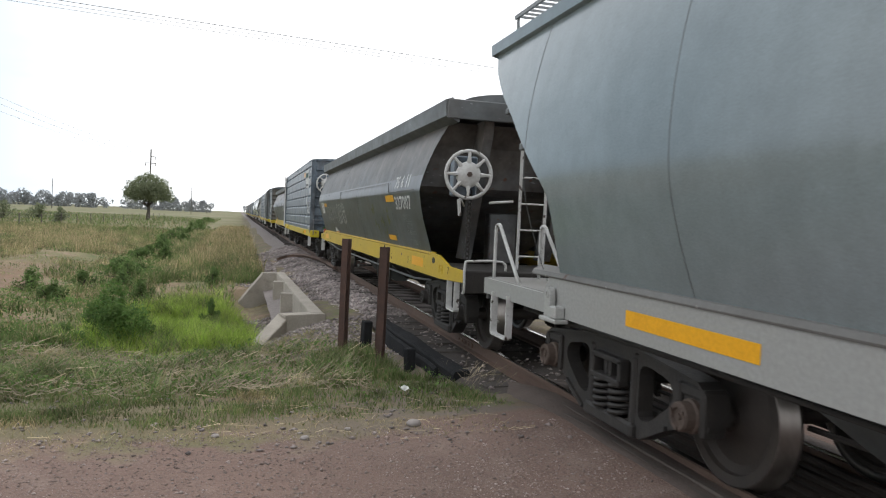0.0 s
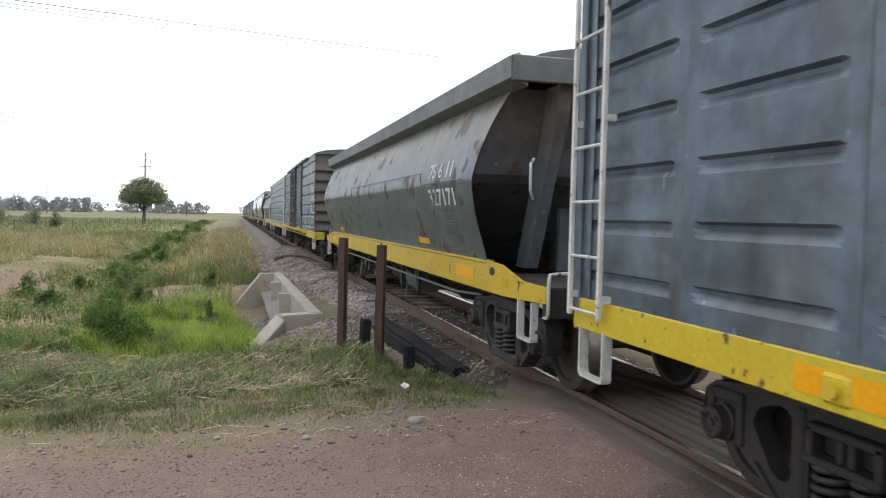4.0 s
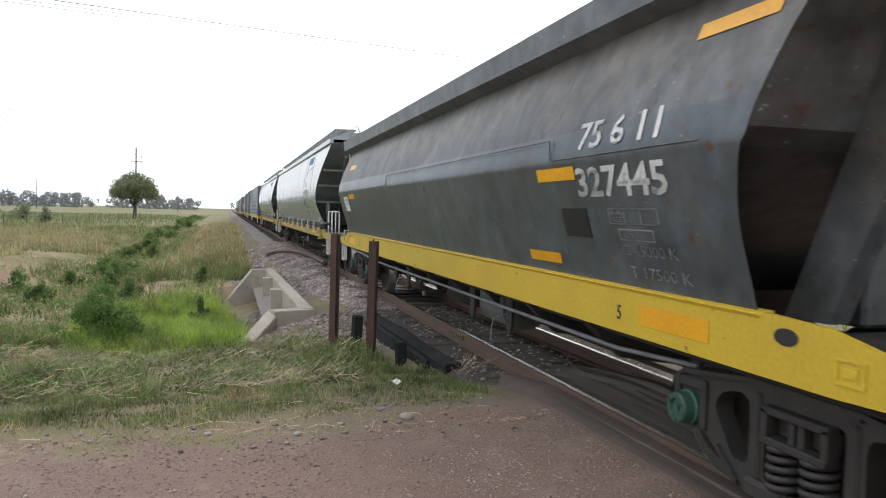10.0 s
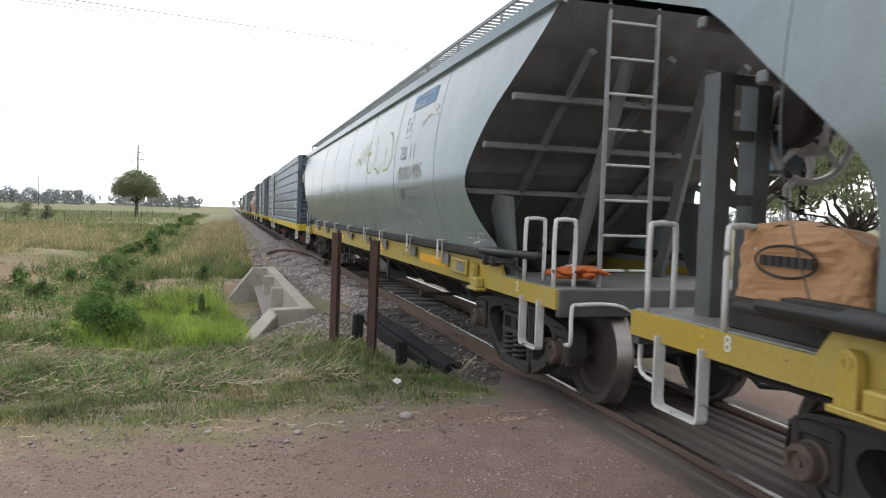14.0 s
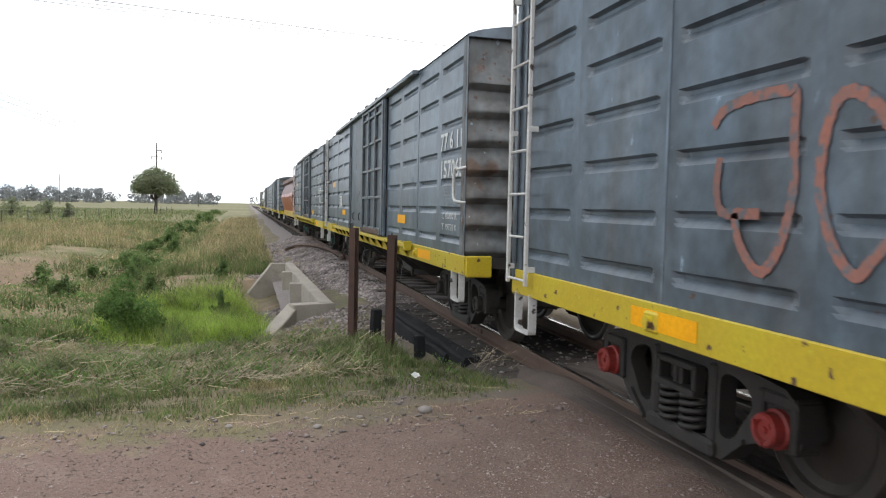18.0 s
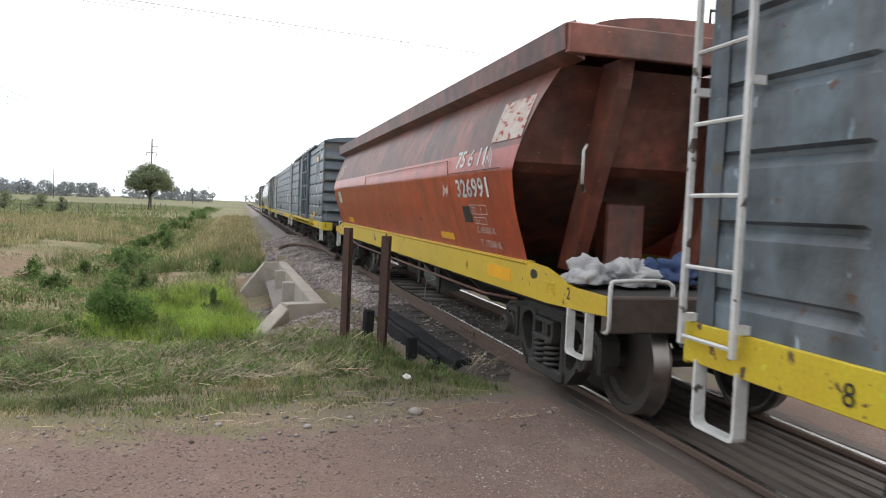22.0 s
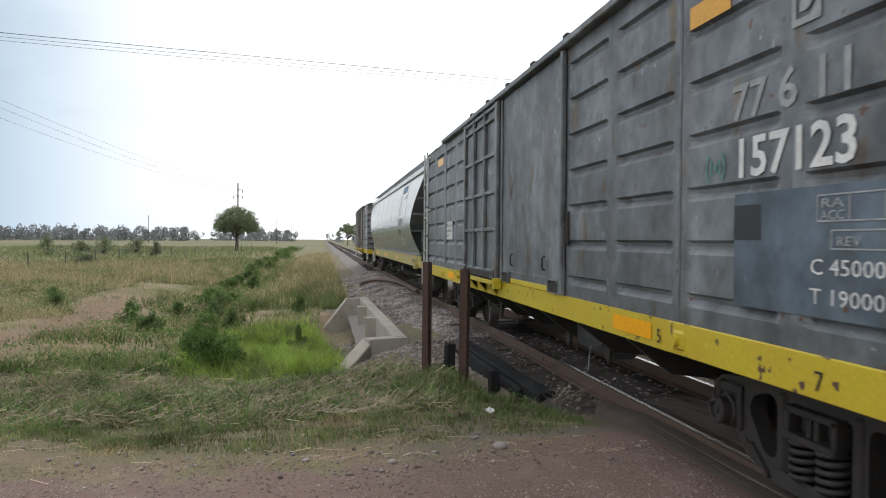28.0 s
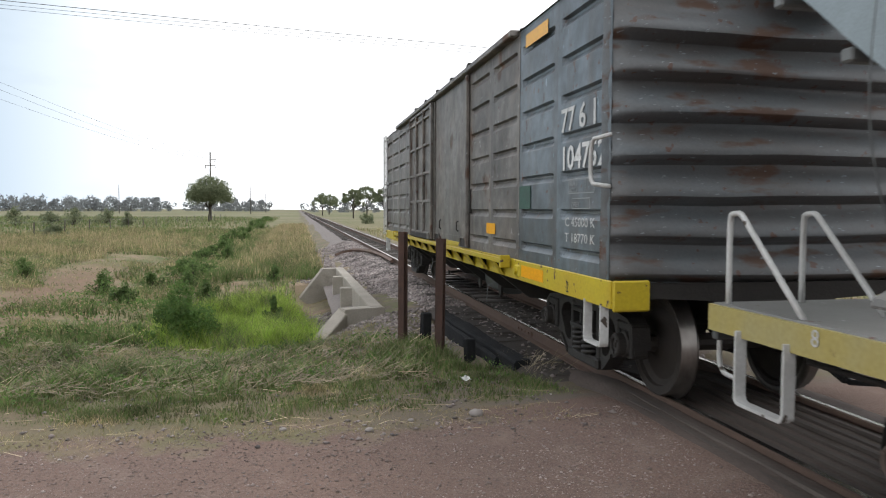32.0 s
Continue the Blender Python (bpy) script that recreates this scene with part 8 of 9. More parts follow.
    # discharge hoppers below the shell
    for k in range(3):
        bm = bmesh.new()
        u = 4.2 + k * 3.1
        grid(bm, [[(-0.85, u - 1.4, 1.03), (0.85, u - 1.4, 1.03), (0.85, u + 1.4, 1.03), (-0.85, u + 1.4, 1.03)], [(-0.35, u - 0.35, 0.42), (0.35, u - 0.35, 0.42), (0.35, u + 0.35, 0.42), (-0.35, u + 0.35, 0.42)]], True)
        part("discharge_hopper", bm, "frame", w)
    underframe(w, OLD_L, 3.3, OLD_L - 3.3, 1.0)
    bm = bmesh.new()
    tube(bm, [(-0.99, OLD_L - 1.0, 0.74), (-1.0, OLD_L - 2.5, 0.71), (-0.95, OLD_L - 3.2, 0.64), (-0.9, 3.0, 0.62), (-0.85, 2.2, 0.66)], 0.017, 6)
    part("brake_pipe", bm, pipe, w, smooth=True)
    bogie(w, 1.38, 0.85, cap)
    bogie(w, OLD_L - 1.71, 0.85, cap)
    coupler(w, 0.0, -1)
    coupler(w, OLD_L, 1)
    if wheel:
        ladder(w, "end_ladder", -0.30, 0.02, 0.35, 0.96, 2.80, 6, "white_rail")
        for x in (-0.30, 0.02):
            hoop(w, [(x, 0.35, 2.78), (x, 0.37, 2.94), (x, 0.50, 3.02), (x, 0.75, 2.98)], 0.022)
        brake_wheel(w, -0.93, 0.38, 2.03, 0.27)
        hoop(w, [(-0.65, 0.42, 1.72), (-0.35, 0.45, 1.75)], 0.016)
    hoop(w, [(-0.80, 0.95, 2.05), (-0.86, 0.88, 2.0), (-0.84, 0.92, 1.75), (-0.78, 1.0, 1.68)], 0.013, "white_rail", "grab_iron")
    return w


def old_marks(w, number, u0, tare, red=False):
    S = OLD_SHAPE
    x, t = on_shell(S, 2.0)
    lettering("75 6 11", 0.24, w, u0, 1.93, x, "white", t, 0.95, 0.004, "class_lettering")
    x, t = on_shell(S, 1.64)
    lettering(number, 0.26, w, u0 + 0.05, 1.63, x, "white", t, 1.05, 0.006, "number_lettering")
    x, t = on_shell(S, 1.36)
    table(w, u0 - 0.32, u0 - 0.85, 1.36, 1.56, x, "faded" if not red else "sign", t)
    lettering("C 45000 K", 0.10, w, u0 - 0.38, 1.27, on_shell(S, 1.27)[0], "faded" if not red else "white", t, 0.58, name="load_lettering")
    lettering(tare, 0.10, w, u0 - 0.42, 1.14, on_shell(S, 1.14)[0], "faded" if not red else "white", t, 0.62, name="tare_lettering")
    plate(w, u0 + 1.12, u0 + 0.55, 1.15, 1.23, on_shell(S, 1.15)[0], "yellow_reflector", "reflector", on_shell(S, 1.2)[1])
    for d, u in (("5", 2.75), ("7", 0.62), ("3", 12.25), ("8", 14.1)) if not red else (("4", 3.2), ("2", 0.62), ("6", 12.3), ("8", 14.1)):
        lettering(d, 0.13, w, u, 0.86, -1.066, "black", name="sill_lettering")
    for u in (2.15, OLD_L - 1.6):
        plate(w, u + 0.33, u - 0.33, 0.86, 0.98, -1.064, "yellow_reflector", "reflector")


def heap(x, y, z, cloths, label, seed, wagon, flat=0.6, step=0.2):
    random.seed(seed)
    hp = tagged(new("rag_heap"), label, "rags", kind="stuff")
    for k, mat in enumerate(cloths):
        bm = bmesh.new()
        bmesh.ops.create_icosphere(bm, subdivisions=4, radius=random.uniform(0.12, 0.19))
        o = Vector((k * 3.1, seed, 0))
        for v in bm.verts:
            v.co *= 1 + 0.8 * noise.noise(v.co * 8 + o) + 0.4 * noise.noise(v.co * 21 + o) + 0.18 * noise.noise(v.co * 55 + o)
            v.co.z = max(v.co.z * flat, -0.06)
        part("rag", bm, mat, hp, m=pose(-0.85 + k * step + random.uniform(-0.05, 0.05), random.uniform(-0.12, 0.15), 0.07 + random.uniform(0, 0.04)), smooth=True)
    WAGONS.append((hp, wagon + y))
    hp.location = (x, 0, z)
    random.seed(0)
    return hp


def build_old_hoppers():
    S = OLD_SHAPE
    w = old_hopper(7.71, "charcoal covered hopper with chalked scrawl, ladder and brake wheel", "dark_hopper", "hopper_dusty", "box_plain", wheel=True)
    old_marks(w, "327007", 2.98, "T 17500 K")
    x, t = on_shell(S, 1.74)
    plate(w, 3.7, 3.08, 1.74, 1.84, x, "yellow_reflector", "reflector", t)
    x, t = on_shell(S, 1.55)
    notice(w, 13.1, 1.55, x, t, 1.0)
    plate(w, 12.44, 11.9, 1.72, 1.81, on_shell(S, 1.72)[0], "yellow_reflector", "reflector", t)
    # chalked scrawl of slanting strokes and a year
    strokes = [[(12.22 - 0.27 * k, 0.22 - 0.03 * (k % 3)), (12.22 - 0.27 * k - (0.2 if k % 2 else 0.1), -0.24 + 0.03 * (k % 2))] for k in range(9)] + [
               [(9.62, 0.12), (9.45, 0.22), (9.3, 0.12), (9.45, -0.05), (9.6, -0.2), (9.4, -0.24), (9.2, -0.2)], ring_strokes(9.0, 0.0, 0.21, 0, 360, 14), [(8.72, 0.12), (8.6, 0.2), (8.5, -0.24)],
               ring_strokes(8.2, 0.0, 0.22, 0, 360, 14), ring_strokes(9.04, 0.05, 0.02, 0, 360, 5), ring_strokes(8.9, 0.05, 0.02, 0, 360, 5), ring_strokes(8.25, 0.05, 0.02, 0, 360, 5), ring_strokes(8.12, 0.05, 0.02, 0, 360, 5)]
    strokes = [[(12.0 - (12.25 - u) * 0.78, z) for u, z in st] for st in strokes]
    for st in strokes:
        ob = stroke_paint(w, [st], 0, "white", 0.010, "graffiti", "thin white brushed scrawl")
        ob.matrix_basis = Matrix.Translation((on_shell(S, 1.55)[0] - 0.012, 0, 1.55)) @ Matrix.Rotation(radians(on_shell(S, 1.55)[1]), 4, "Y")
    plate(w, 11.13, 10.51, 1.085, 1.105, on_shell(S, 1.09)[0], "yellow_reflector", "torn_sticker", on_shell(S, 1.1)[1], "torn orange edge of a sticker")
    plate(w, 11.16, 10.83, 1.11, 1.2, on_shell(S, 1.11)[0], "sign", "torn_sticker", on_shell(S, 1.15)[1], "torn white remains of a sticker")
    plate(w, 10.71, 10.53, 1.11, 1.15, on_shell(S, 1.11)[0], "sign", "torn_sticker", on_shell(S, 1.15)[1], "torn white remains of a sticker")
    lettering("327007", 0.2, w, 0, 0, 0, bold=0.004, wide=0.75, name="end_lettering").matrix_basis = pose(0.15, 0.68, 2.74, 90, 0, 0)

    # yellow-green paint splashes and chips on the sill
    random.seed(31)
    splash = []
    for k in range(34):
        a, b = random.choice([(5.05, 0.2), (4.95, -0.1), (4.75, -0.22), (4.3, -0.05), (4.2, -0.2), (3.9, 0.12), (3.75, 0.05)])
        a, b = a + random.gauss(0, 0.07), b + random.gauss(0, 0.05)
        splash.append([(a, b), (a + random.uniform(-0.04, 0.05), b - random.uniform(0.04, 0.12))])
    for st in splash:
        ob = stroke_paint(w, [st], 0, "lime_thin", 0.014, "graffiti", "thin yellow-green paint splashes")
        ob.matrix_basis = Matrix.Translation((on_shell(S, 1.5)[0] - 0.012, 0, 1.5)) @ Matrix.Rotation(radians(on_shell(S, 1.5)[1]), 4, "Y")
    for u, z, r in ((4.24, 0.875, 0.03), (4.17, 0.87, 0.022), (3.96, 0.86, 0.028), (3.99, 0.885, 0.012), (4.84, 0.89, 0.012), (7.1, 0.93, 0.016)):
        bm = bmesh.new()
        extrude_poly(bm, [(u + r * (1 + 0.35 * math.sin(3 * q + u)) * math.cos(q), z + r * (1 + 0.3 * math.cos(2 * q)) * math.sin(q)) for q in np.linspace(0, 2 * math.pi, 11, endpoint=False)], -1.0645, -1.060)
        part("paint_chip", bm, "box_rust", w)
    random.seed(0)
    heap(0, OLD_L - 0.42, 0.94, ("cloth_red", "frame", "cloth_brown", "frame", "box_green"), "heap of rubbish and red scraps on the wagon platform", 12, 7.71)
    weed = tagged(new("potted_weed"), "green leafy weed growing from rubbish on the wagon platform", "plant")
    bm = bmesh.new()
    for k in range(5):
        limb(bm, (0, 0, 0), (0.06 * math.cos(k * 1.3), 0.06 * math.sin(k * 1.3), 0.22), 0.008, 0.003, 3, 0.1)
    part("stems", bm, "leaf_bush", weed)
    leaf_cloud("foliage", [(0.02, 0, 0.2), (-0.06, 0.03, 0.15), (0.05, -0.04, 0.13), (0.0, 0.06, 0.24)], [0.08, 0.07, 0.07, 0.06], 420, 0.022, "leaf_bush", weed, 1.0)
    WAGONS.append((weed, 7.71 + OLD_L - 0.18))
    weed.location = (-0.92, 0, 0.95)
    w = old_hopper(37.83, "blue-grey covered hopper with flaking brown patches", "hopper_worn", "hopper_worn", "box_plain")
    old_marks(w, "327171", 3.05, "T 17500 K")
    plate(w, 11.9, 11.3, 1.13, 1.22, on_shell(S, 1.13)[0], "yellow_reflector", "reflector", on_shell(S, 1.2)[1])
    plate(w, 13.05, 12.85, 1.76, 1.86, on_shell(S, 1.76)[0], "salmon", "red_patch", on_shell(S, 1.76)[1])

    w = old_hopper(82.24, "charcoal covered hopper with yellow reflectors and green axle boxes", "dark_hopper", "hopper_dusty", "box_green")
    old_marks(w, "327445", 3.0, "T 17500 K")
    for u, z in ((1.95, 2.42), (12.9, 2.28), (3.65, 1.74), (12.5, 1.72)):
        x, t = on_shell(S, z)
        plate(w, u, u - 0.6, z, z + 0.09, x - 0.004, "yellow_reflector", "reflector", t)
    plate(w, 3.35, 2.98, 1.36, 1.56, on_shell(S, 1.36)[0], "black", "black_panel", on_shell(S, 1.4)[1])
    notice(w, 13.15, 1.5, on_shell(S, 1.5)[0], on_shell(S, 1.5)[1], 1.0)
    heap(0, 0.45, 0.94, ("cloth_blue", "cloth_blue"), "crumpled blue tarpaulin on the wagon platform", 4, 82.24)

    w = old_hopper(181.17, "red covered hopper with dusty brown upper shell and peeling sheet", "red_hopper", "red_dusty", "box_plain", "red_dusty", "red_dusty")
    old_marks(w, "326991", 3.1, "T 17500 K", True)
    x, t = on_shell(S, 2.12)
    plate(w, 2.08, 1.32, 2.12, 2.5, x - 0.012, "scrape", "peeling_sheet", t)
    x, t = on_shell(S, 2.1)
    plate(w, 13.2, 12.6, 2.1, 2.42, x - 0.012, "scrape", "peeling_sheet", t)
    radio_mark(w, 1.98, 1.98, on_shell(S, 2.0)[0] - 0.035, "white", 0.12)
    radio_mark(w, 3.5, 1.7, on_shell(S, 1.75)[0] - 0.012, "white", 0.09)
    plate(w, 3.05, 2.8, 1.37, 1.54, on_shell(S, 1.37)[0], "black", "black_panel", on_shell(S, 1.4)[1])
    notice(w, 13.05, 1.55, on_shell(S, 1.55)[0], on_shell(S, 1.55)[1], 0.9)
    plate(w, 12.2, 11.5, 1.13, 1.24, on_shell(S, 1.13)[0], "yellow_reflector", "reflector", on_shell(S, 1.2)[1])
    heap(0, 0.75, 0.94, ("cloth_white", "cloth_blue", "cloth_white", "cloth_white", "cloth_blue", "cloth_blue", "cloth_brown", "cloth_brown", "cloth_blue"), "heap of old clothes and rags on the wagon platform", 9, 181.17, 0.75, 0.15)


build_old_hoppers()
for wagon, _ in WAGONS:
    if wagon.name.startswith("hopper_wagon"):
        hug(wagon, [(hw, z) for hw, z, _ in curve_through([(hw, z, 0) for hw, z in OLD_SHAPE], 3)], 0.004)


# ---- modern grey covered hoppers ----
NEW_L = 18.6
NEW_SHAPE = [(1.03, 1.03), (1.10, 1.20), (1.19, 1.45), (1.26, 1.70), (1.285, 1.90), (1.28, 2.15), (1.255, 2.40), (1.21, 2.65), (1.15, 2.90), (1.085, 3.12)]
NEW_REAR = [1.72, 1.76, 1.84, 1.84, 1.64, 1.32, 1.0, 0.62, 0.3, 0.1]
NEW_EDGE = [1.05, 1.20, 1.52, 1.70, 1.66, 1.38, 1.04, 0.62, 0.28, 0.08]


def new_hopper(start, label, cap, sill, pipe=True, hoops="u"):
    w = tagged(new("hopper_wagon"), label, "freight wagon", "wagons of the train")
    WAGONS.append((w, start))
    shell = curve_through([(hw, z, e, r) for (hw, z), e, r in zip(NEW_SHAPE, NEW_EDGE, NEW_REAR)], 4)
    for s in (-1, 1):
        bm = bmesh.new()
        grid(bm, [[(s * hw, u, z) for u in (e, *np.linspace(1.95, NEW_L - 2.1, 12), NEW_L - r)] for hw, z, e, r in shell])
        ob = part("side_shell", bm, "grey_hopper", w)
        soft_edges(ob, 40)
        for k in range(8):
            bm = bmesh.new()
            u = 2.83 + k * 2.05
            tube(bm, [(s * (hw - 0.001), u, z) for hw, z, _, _ in shell], 0.004, 4)
            part("weld_seam", bm, "grey_dark", w)
        bm = bmesh.new()
        extrude_poly(bm, [(s * 1.06, 3.08), (s * 1.135, 3.10), (s * 1.14, 3.20), (s * 1.05, 3.24)], 0.05, NEW_L - 0.05, "y")
        part("eave_rail", bm, "grey_hopper", w)
        bm = bmesh.new()
        prof = [(0, 0.80), (NEW_L, 0.80), (NEW_L, 0.95), (NEW_L - 1.46, 0.95), (NEW_L - 1.56, 1.085), (1.22, 1.085), (1.12, 0.95), (0, 0.95)]
        extrude_poly(bm, prof, s * 1.05, s * 1.085)
        part("side_sill", bm, sill, w, "painted side sill")
        bm = bmesh.new()
        extrude_poly(bm, [(s * 1.05, 1.085), (s * 1.095, 1.087), (s * 1.10, 1.10), (s * 1.09, 1.165 if pipe else 1.13), (s * 1.0, 1.17)], 1.25, NEW_L - 1.25, "y")
        part("sill_flange", bm, "frame" if pipe else "deck_grey", w)
        for u in (1.72, NEW_L - 1.76):
            bm = bmesh.new()
            box(bm, min(s * 1.07, s * 1.18), max(s * 1.07, s * 1.18), u - 0.16, u + 0.14, 0.765, 0.795, 0.006)
            box(bm, min(s * 1.085, s * 1.17), max(s * 1.085, s * 1.17), u - 0.13, u - 0.02, 0.795, 0.89, 0.012)
            extrude_poly(bm, [(u + 0.02, 0.795), (u + 0.13, 0.795)] + [(u + 0.075 + 0.05 * math.cos(q), 0.97 + 0.05 * math.sin(q)) for q in np.linspace(0, math.pi, 7)], s * 1.10, s * 1.145)
            lathe(bm, [(s * 1.10, 0.03), (s * 1.152, 0.03), (s * 1.152, 0.018), (s * 1.10, 0.018)], 10, "x", (0, u + 0.075, 0.965))
            part("jacking_bracket", bm, sill, w)
    for front in (True, False):
        f = (lambda u: u) if front else (lambda u: NEW_L - u)
        bm = bmesh.new()
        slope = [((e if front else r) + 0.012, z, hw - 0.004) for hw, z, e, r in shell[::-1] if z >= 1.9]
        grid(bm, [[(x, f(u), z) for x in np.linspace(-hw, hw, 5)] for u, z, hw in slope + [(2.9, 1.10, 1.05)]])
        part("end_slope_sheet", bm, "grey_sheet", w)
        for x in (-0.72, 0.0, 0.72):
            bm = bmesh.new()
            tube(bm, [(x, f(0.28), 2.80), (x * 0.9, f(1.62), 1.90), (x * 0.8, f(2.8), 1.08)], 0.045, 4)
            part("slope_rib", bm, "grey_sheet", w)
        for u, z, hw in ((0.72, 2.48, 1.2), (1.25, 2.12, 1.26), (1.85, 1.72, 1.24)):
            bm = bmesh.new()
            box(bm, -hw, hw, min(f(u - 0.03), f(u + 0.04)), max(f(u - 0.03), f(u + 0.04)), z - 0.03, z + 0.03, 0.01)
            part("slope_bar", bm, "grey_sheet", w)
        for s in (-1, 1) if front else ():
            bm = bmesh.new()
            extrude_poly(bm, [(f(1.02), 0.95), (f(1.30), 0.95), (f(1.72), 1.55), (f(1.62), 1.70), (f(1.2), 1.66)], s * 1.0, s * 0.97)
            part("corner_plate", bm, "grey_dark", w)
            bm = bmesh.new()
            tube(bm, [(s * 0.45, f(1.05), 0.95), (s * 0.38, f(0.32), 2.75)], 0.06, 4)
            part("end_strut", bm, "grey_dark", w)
        bm = bmesh.new()
        box(bm, -1.06, 1.06, min(f(0.0), f(1.5)), max(f(0.0), f(1.5)), 0.90, 0.958, 0.008)
        part("platform", bm, "deck_grey", w, "dusty grey end platform")
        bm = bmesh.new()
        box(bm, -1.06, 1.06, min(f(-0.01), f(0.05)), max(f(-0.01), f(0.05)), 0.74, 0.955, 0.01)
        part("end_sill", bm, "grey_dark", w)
        if front:
            ladder(w, "end_ladder", -0.66, -0.24, f(0.13), 0.95, 3.14, 8, "grey_rail")
        if hoops == "u":
            for x, d in ((-1.05, 0.12), (-1.06, 0.67 if front else 0.84)):
                hoop(w, [(x, f(d), 0.95), (x, f(d), 1.42), (x + 0.03, f(d), 1.47), (x + 0.14, f(d), 1.47), (x + 0.17, f(d), 1.42), (x + 0.17, f(d), 0.95)], 0.017)
        else:
            for x in (-1.02, -0.55):
                hoop(w, [(x, f(0.10), 0.95), (x, f(0.10), 1.42), (x, f(0.14), 1.47), (x, f(0.2), 1.47), (x, f(0.28), 1.40), (x + 0.02, f(0.72), 0.95)], 0.017)
        hoop(w, [(-0.95, f(0.08), 0.52), (-0.97, f(-0.05), 0.56), (-0.97, f(-0.05), 0.80), (-0.92, f(-0.05), 0.84), (-0.62, f(-0.05), 0.84), (-0.45, f(0.0), 0.78)], 0.016, "white_rail", "uncoupling_lever")
        step_iron(w, f(0.45 if front else 0.52), -1.07, 0.44, 0.84, 0.34 if front else 0.40)
        hoop(w, [(-0.66, f(0.16), 3.10), (-0.64, f(0.02), 3.42), (-0.5, f(0.05), 3.52), (-0.42, f(0.20), 3.40)], 0.012, "grey_rail", "ladder_handhold")
        hoop(w, [(-0.1, f(0.2), 3.2), (-0.1, f(0.05), 3.45), (-0.05, f(0.12), 3.52), (0.0, f(0.3), 3.40)], 0.012, "grey_rail", "ladder_handhold")
    if hoops == "u":
        stand = put("brake_stand", None, w, pose(-0.67, NEW_L - 0.36, 0), "grey steel hand brake stand")
        for x in (-0.13, 0.12):
            bm = bmesh.new()
            extrude_poly(bm, [(x - 0.05, -0.07), (x + 0.05, -0.07), (x + 0.05, -0.05), (x - 0.03, -0.05), (x - 0.03, 0.05), (x + 0.05, 0.05), (x + 0.05, 0.07), (x - 0.05, 0.07)], 0.955, 2.32, "z")
            part("channel_post", bm, "grey_dark", stand)
        for z in (1.62, 1.98, 2.29):
            bm = bmesh.new()
            box(bm, -0.12, 0.12, -0.06, -0.03, z - 0.03, z + 0.03, 0.006)
            part("cross_tie", bm, "grey_dark", stand)
        brake_wheel(w, -0.20, NEW_L - 0.40, 2.04, 0.30)
        bm = bmesh.new()
        lathe(bm, [(-0.44, 0), (-0.44, 0.17), (-0.40, 0.2), (-0.30, 0.2), (-0.26, 0.12), (-0.26, 0)], 18, "x", (0, NEW_L - 0.42, 2.13))
        part("gear_case", bm, "frame", w, "dark brake gear case", smooth=True)
        for k in range(14):
            bm = bmesh.new()
            q = k / 13
            c = Vector((-0.46 + 0.62 * q, NEW_L - 0.45, 1.68 - 0.20 * q - 0.10 * math.sin(math.pi * q)))
            tube(bm, [c + Vector((0.034 * math.cos(a), 0.018 * math.sin(a) * (k % 2), 0.018 * math.sin(a) * (1 - k % 2) - 0.008 * math.cos(a))) for a in np.linspace(0, 2 * math.pi, 9)], 0.007, 4, False)
            part("chain_link", bm, "frame", w)
        bm = bmesh.new()
        box(bm, -0.98, -0.62, NEW_L - 1.5, NEW_L - 0.75, 0.958, 1.115, 0.01)
        part("valve_box", bm, "frame", w, "grimy valve box on the platform")
    bm = bmesh.new()
    arched_roof(bm, 1.08, NEW_L - 0.2, 3.21, 3.40, 0.1)
    part("roof", bm, "grey_hopper", w)
    # grated running boards along both roof edges
    for s in (-1, 1):
        bm = bmesh.new()
        x0, x1 = s * 0.50, s * 0.98
        for x in (x0, x1, (x0 + x1) / 2):
            box(bm, x - 0.012, x + 0.012, 0.25, NEW_L - 0.25, 3.42, 3.455)
        for k in range(150):
            u = 0.28 + k * (NEW_L - 0.56) / 149
            box(bm, min(x0, x1), max(x0, x1), u - 0.008, u + 0.008, 3.435, 3.455)
        part("running_board", bm, "grey_rail", w, "open grating walkway on the roof")
        for k in range(14):
            u = 0.3 + k * (NEW_L - 0.6) / 13
            bm = bmesh.new()
            tube(bm, [(s * 0.97, u, 3.22), (s * 0.97, u, 3.43)], 0.016, 5)
            part("board_post", bm, "grey_rail", w)
    for k in range(4):
        bm = bmesh.new()
        u = 1.4 + k * 4.2
        box(bm, -0.32, 0.32, u, u + 3.3, 3.36, 3.47, 0.03)
        part("roof_hatch", bm, "grey_hopper", w)
    if pipe:
        bm = bmesh.new()
        tube(bm, [(-1.125, 0.75, 1.10), (-1.125, NEW_L - 1.0, 1.10)], 0.026, 8)
        part("control_pipe", bm, "frame", w, "dark control pipe along the sill", smooth=True)
        for u in (2.92, 4.41, 6.25, 7.65, 9.52, 11.4, 13.2, 15.0):
            br = put("pipe_bracket", None, w)
            bm = bmesh.new()
            box(bm, -1.19, -1.175, u - 0.02, u + 0.02, 0.98, 1.20, 0.004)
            box(bm, -1.19, -1.085, u - 0.02, u + 0.02, 1.19, 1.205, 0.004)
            part("strap", bm, "white_rail", br)
            bm = bmesh.new()
            box(bm, -1.17, -1.155, u - 0.13, u - 0.10, 1.0, 1.19, 0.004)
            part("strap", bm, "grey_rail", br)
            bm = bmesh.new()
            box(bm, -1.14, -1.125, u - 0.27, u - 0.01, 0.93, 1.05, 0.006)
            box(bm, -1.125, -1.085, u - 0.16, u - 0.12, 0.98, 1.05)
            part("shoe", bm, "deck_grey", br)
        bm = bmesh.new()
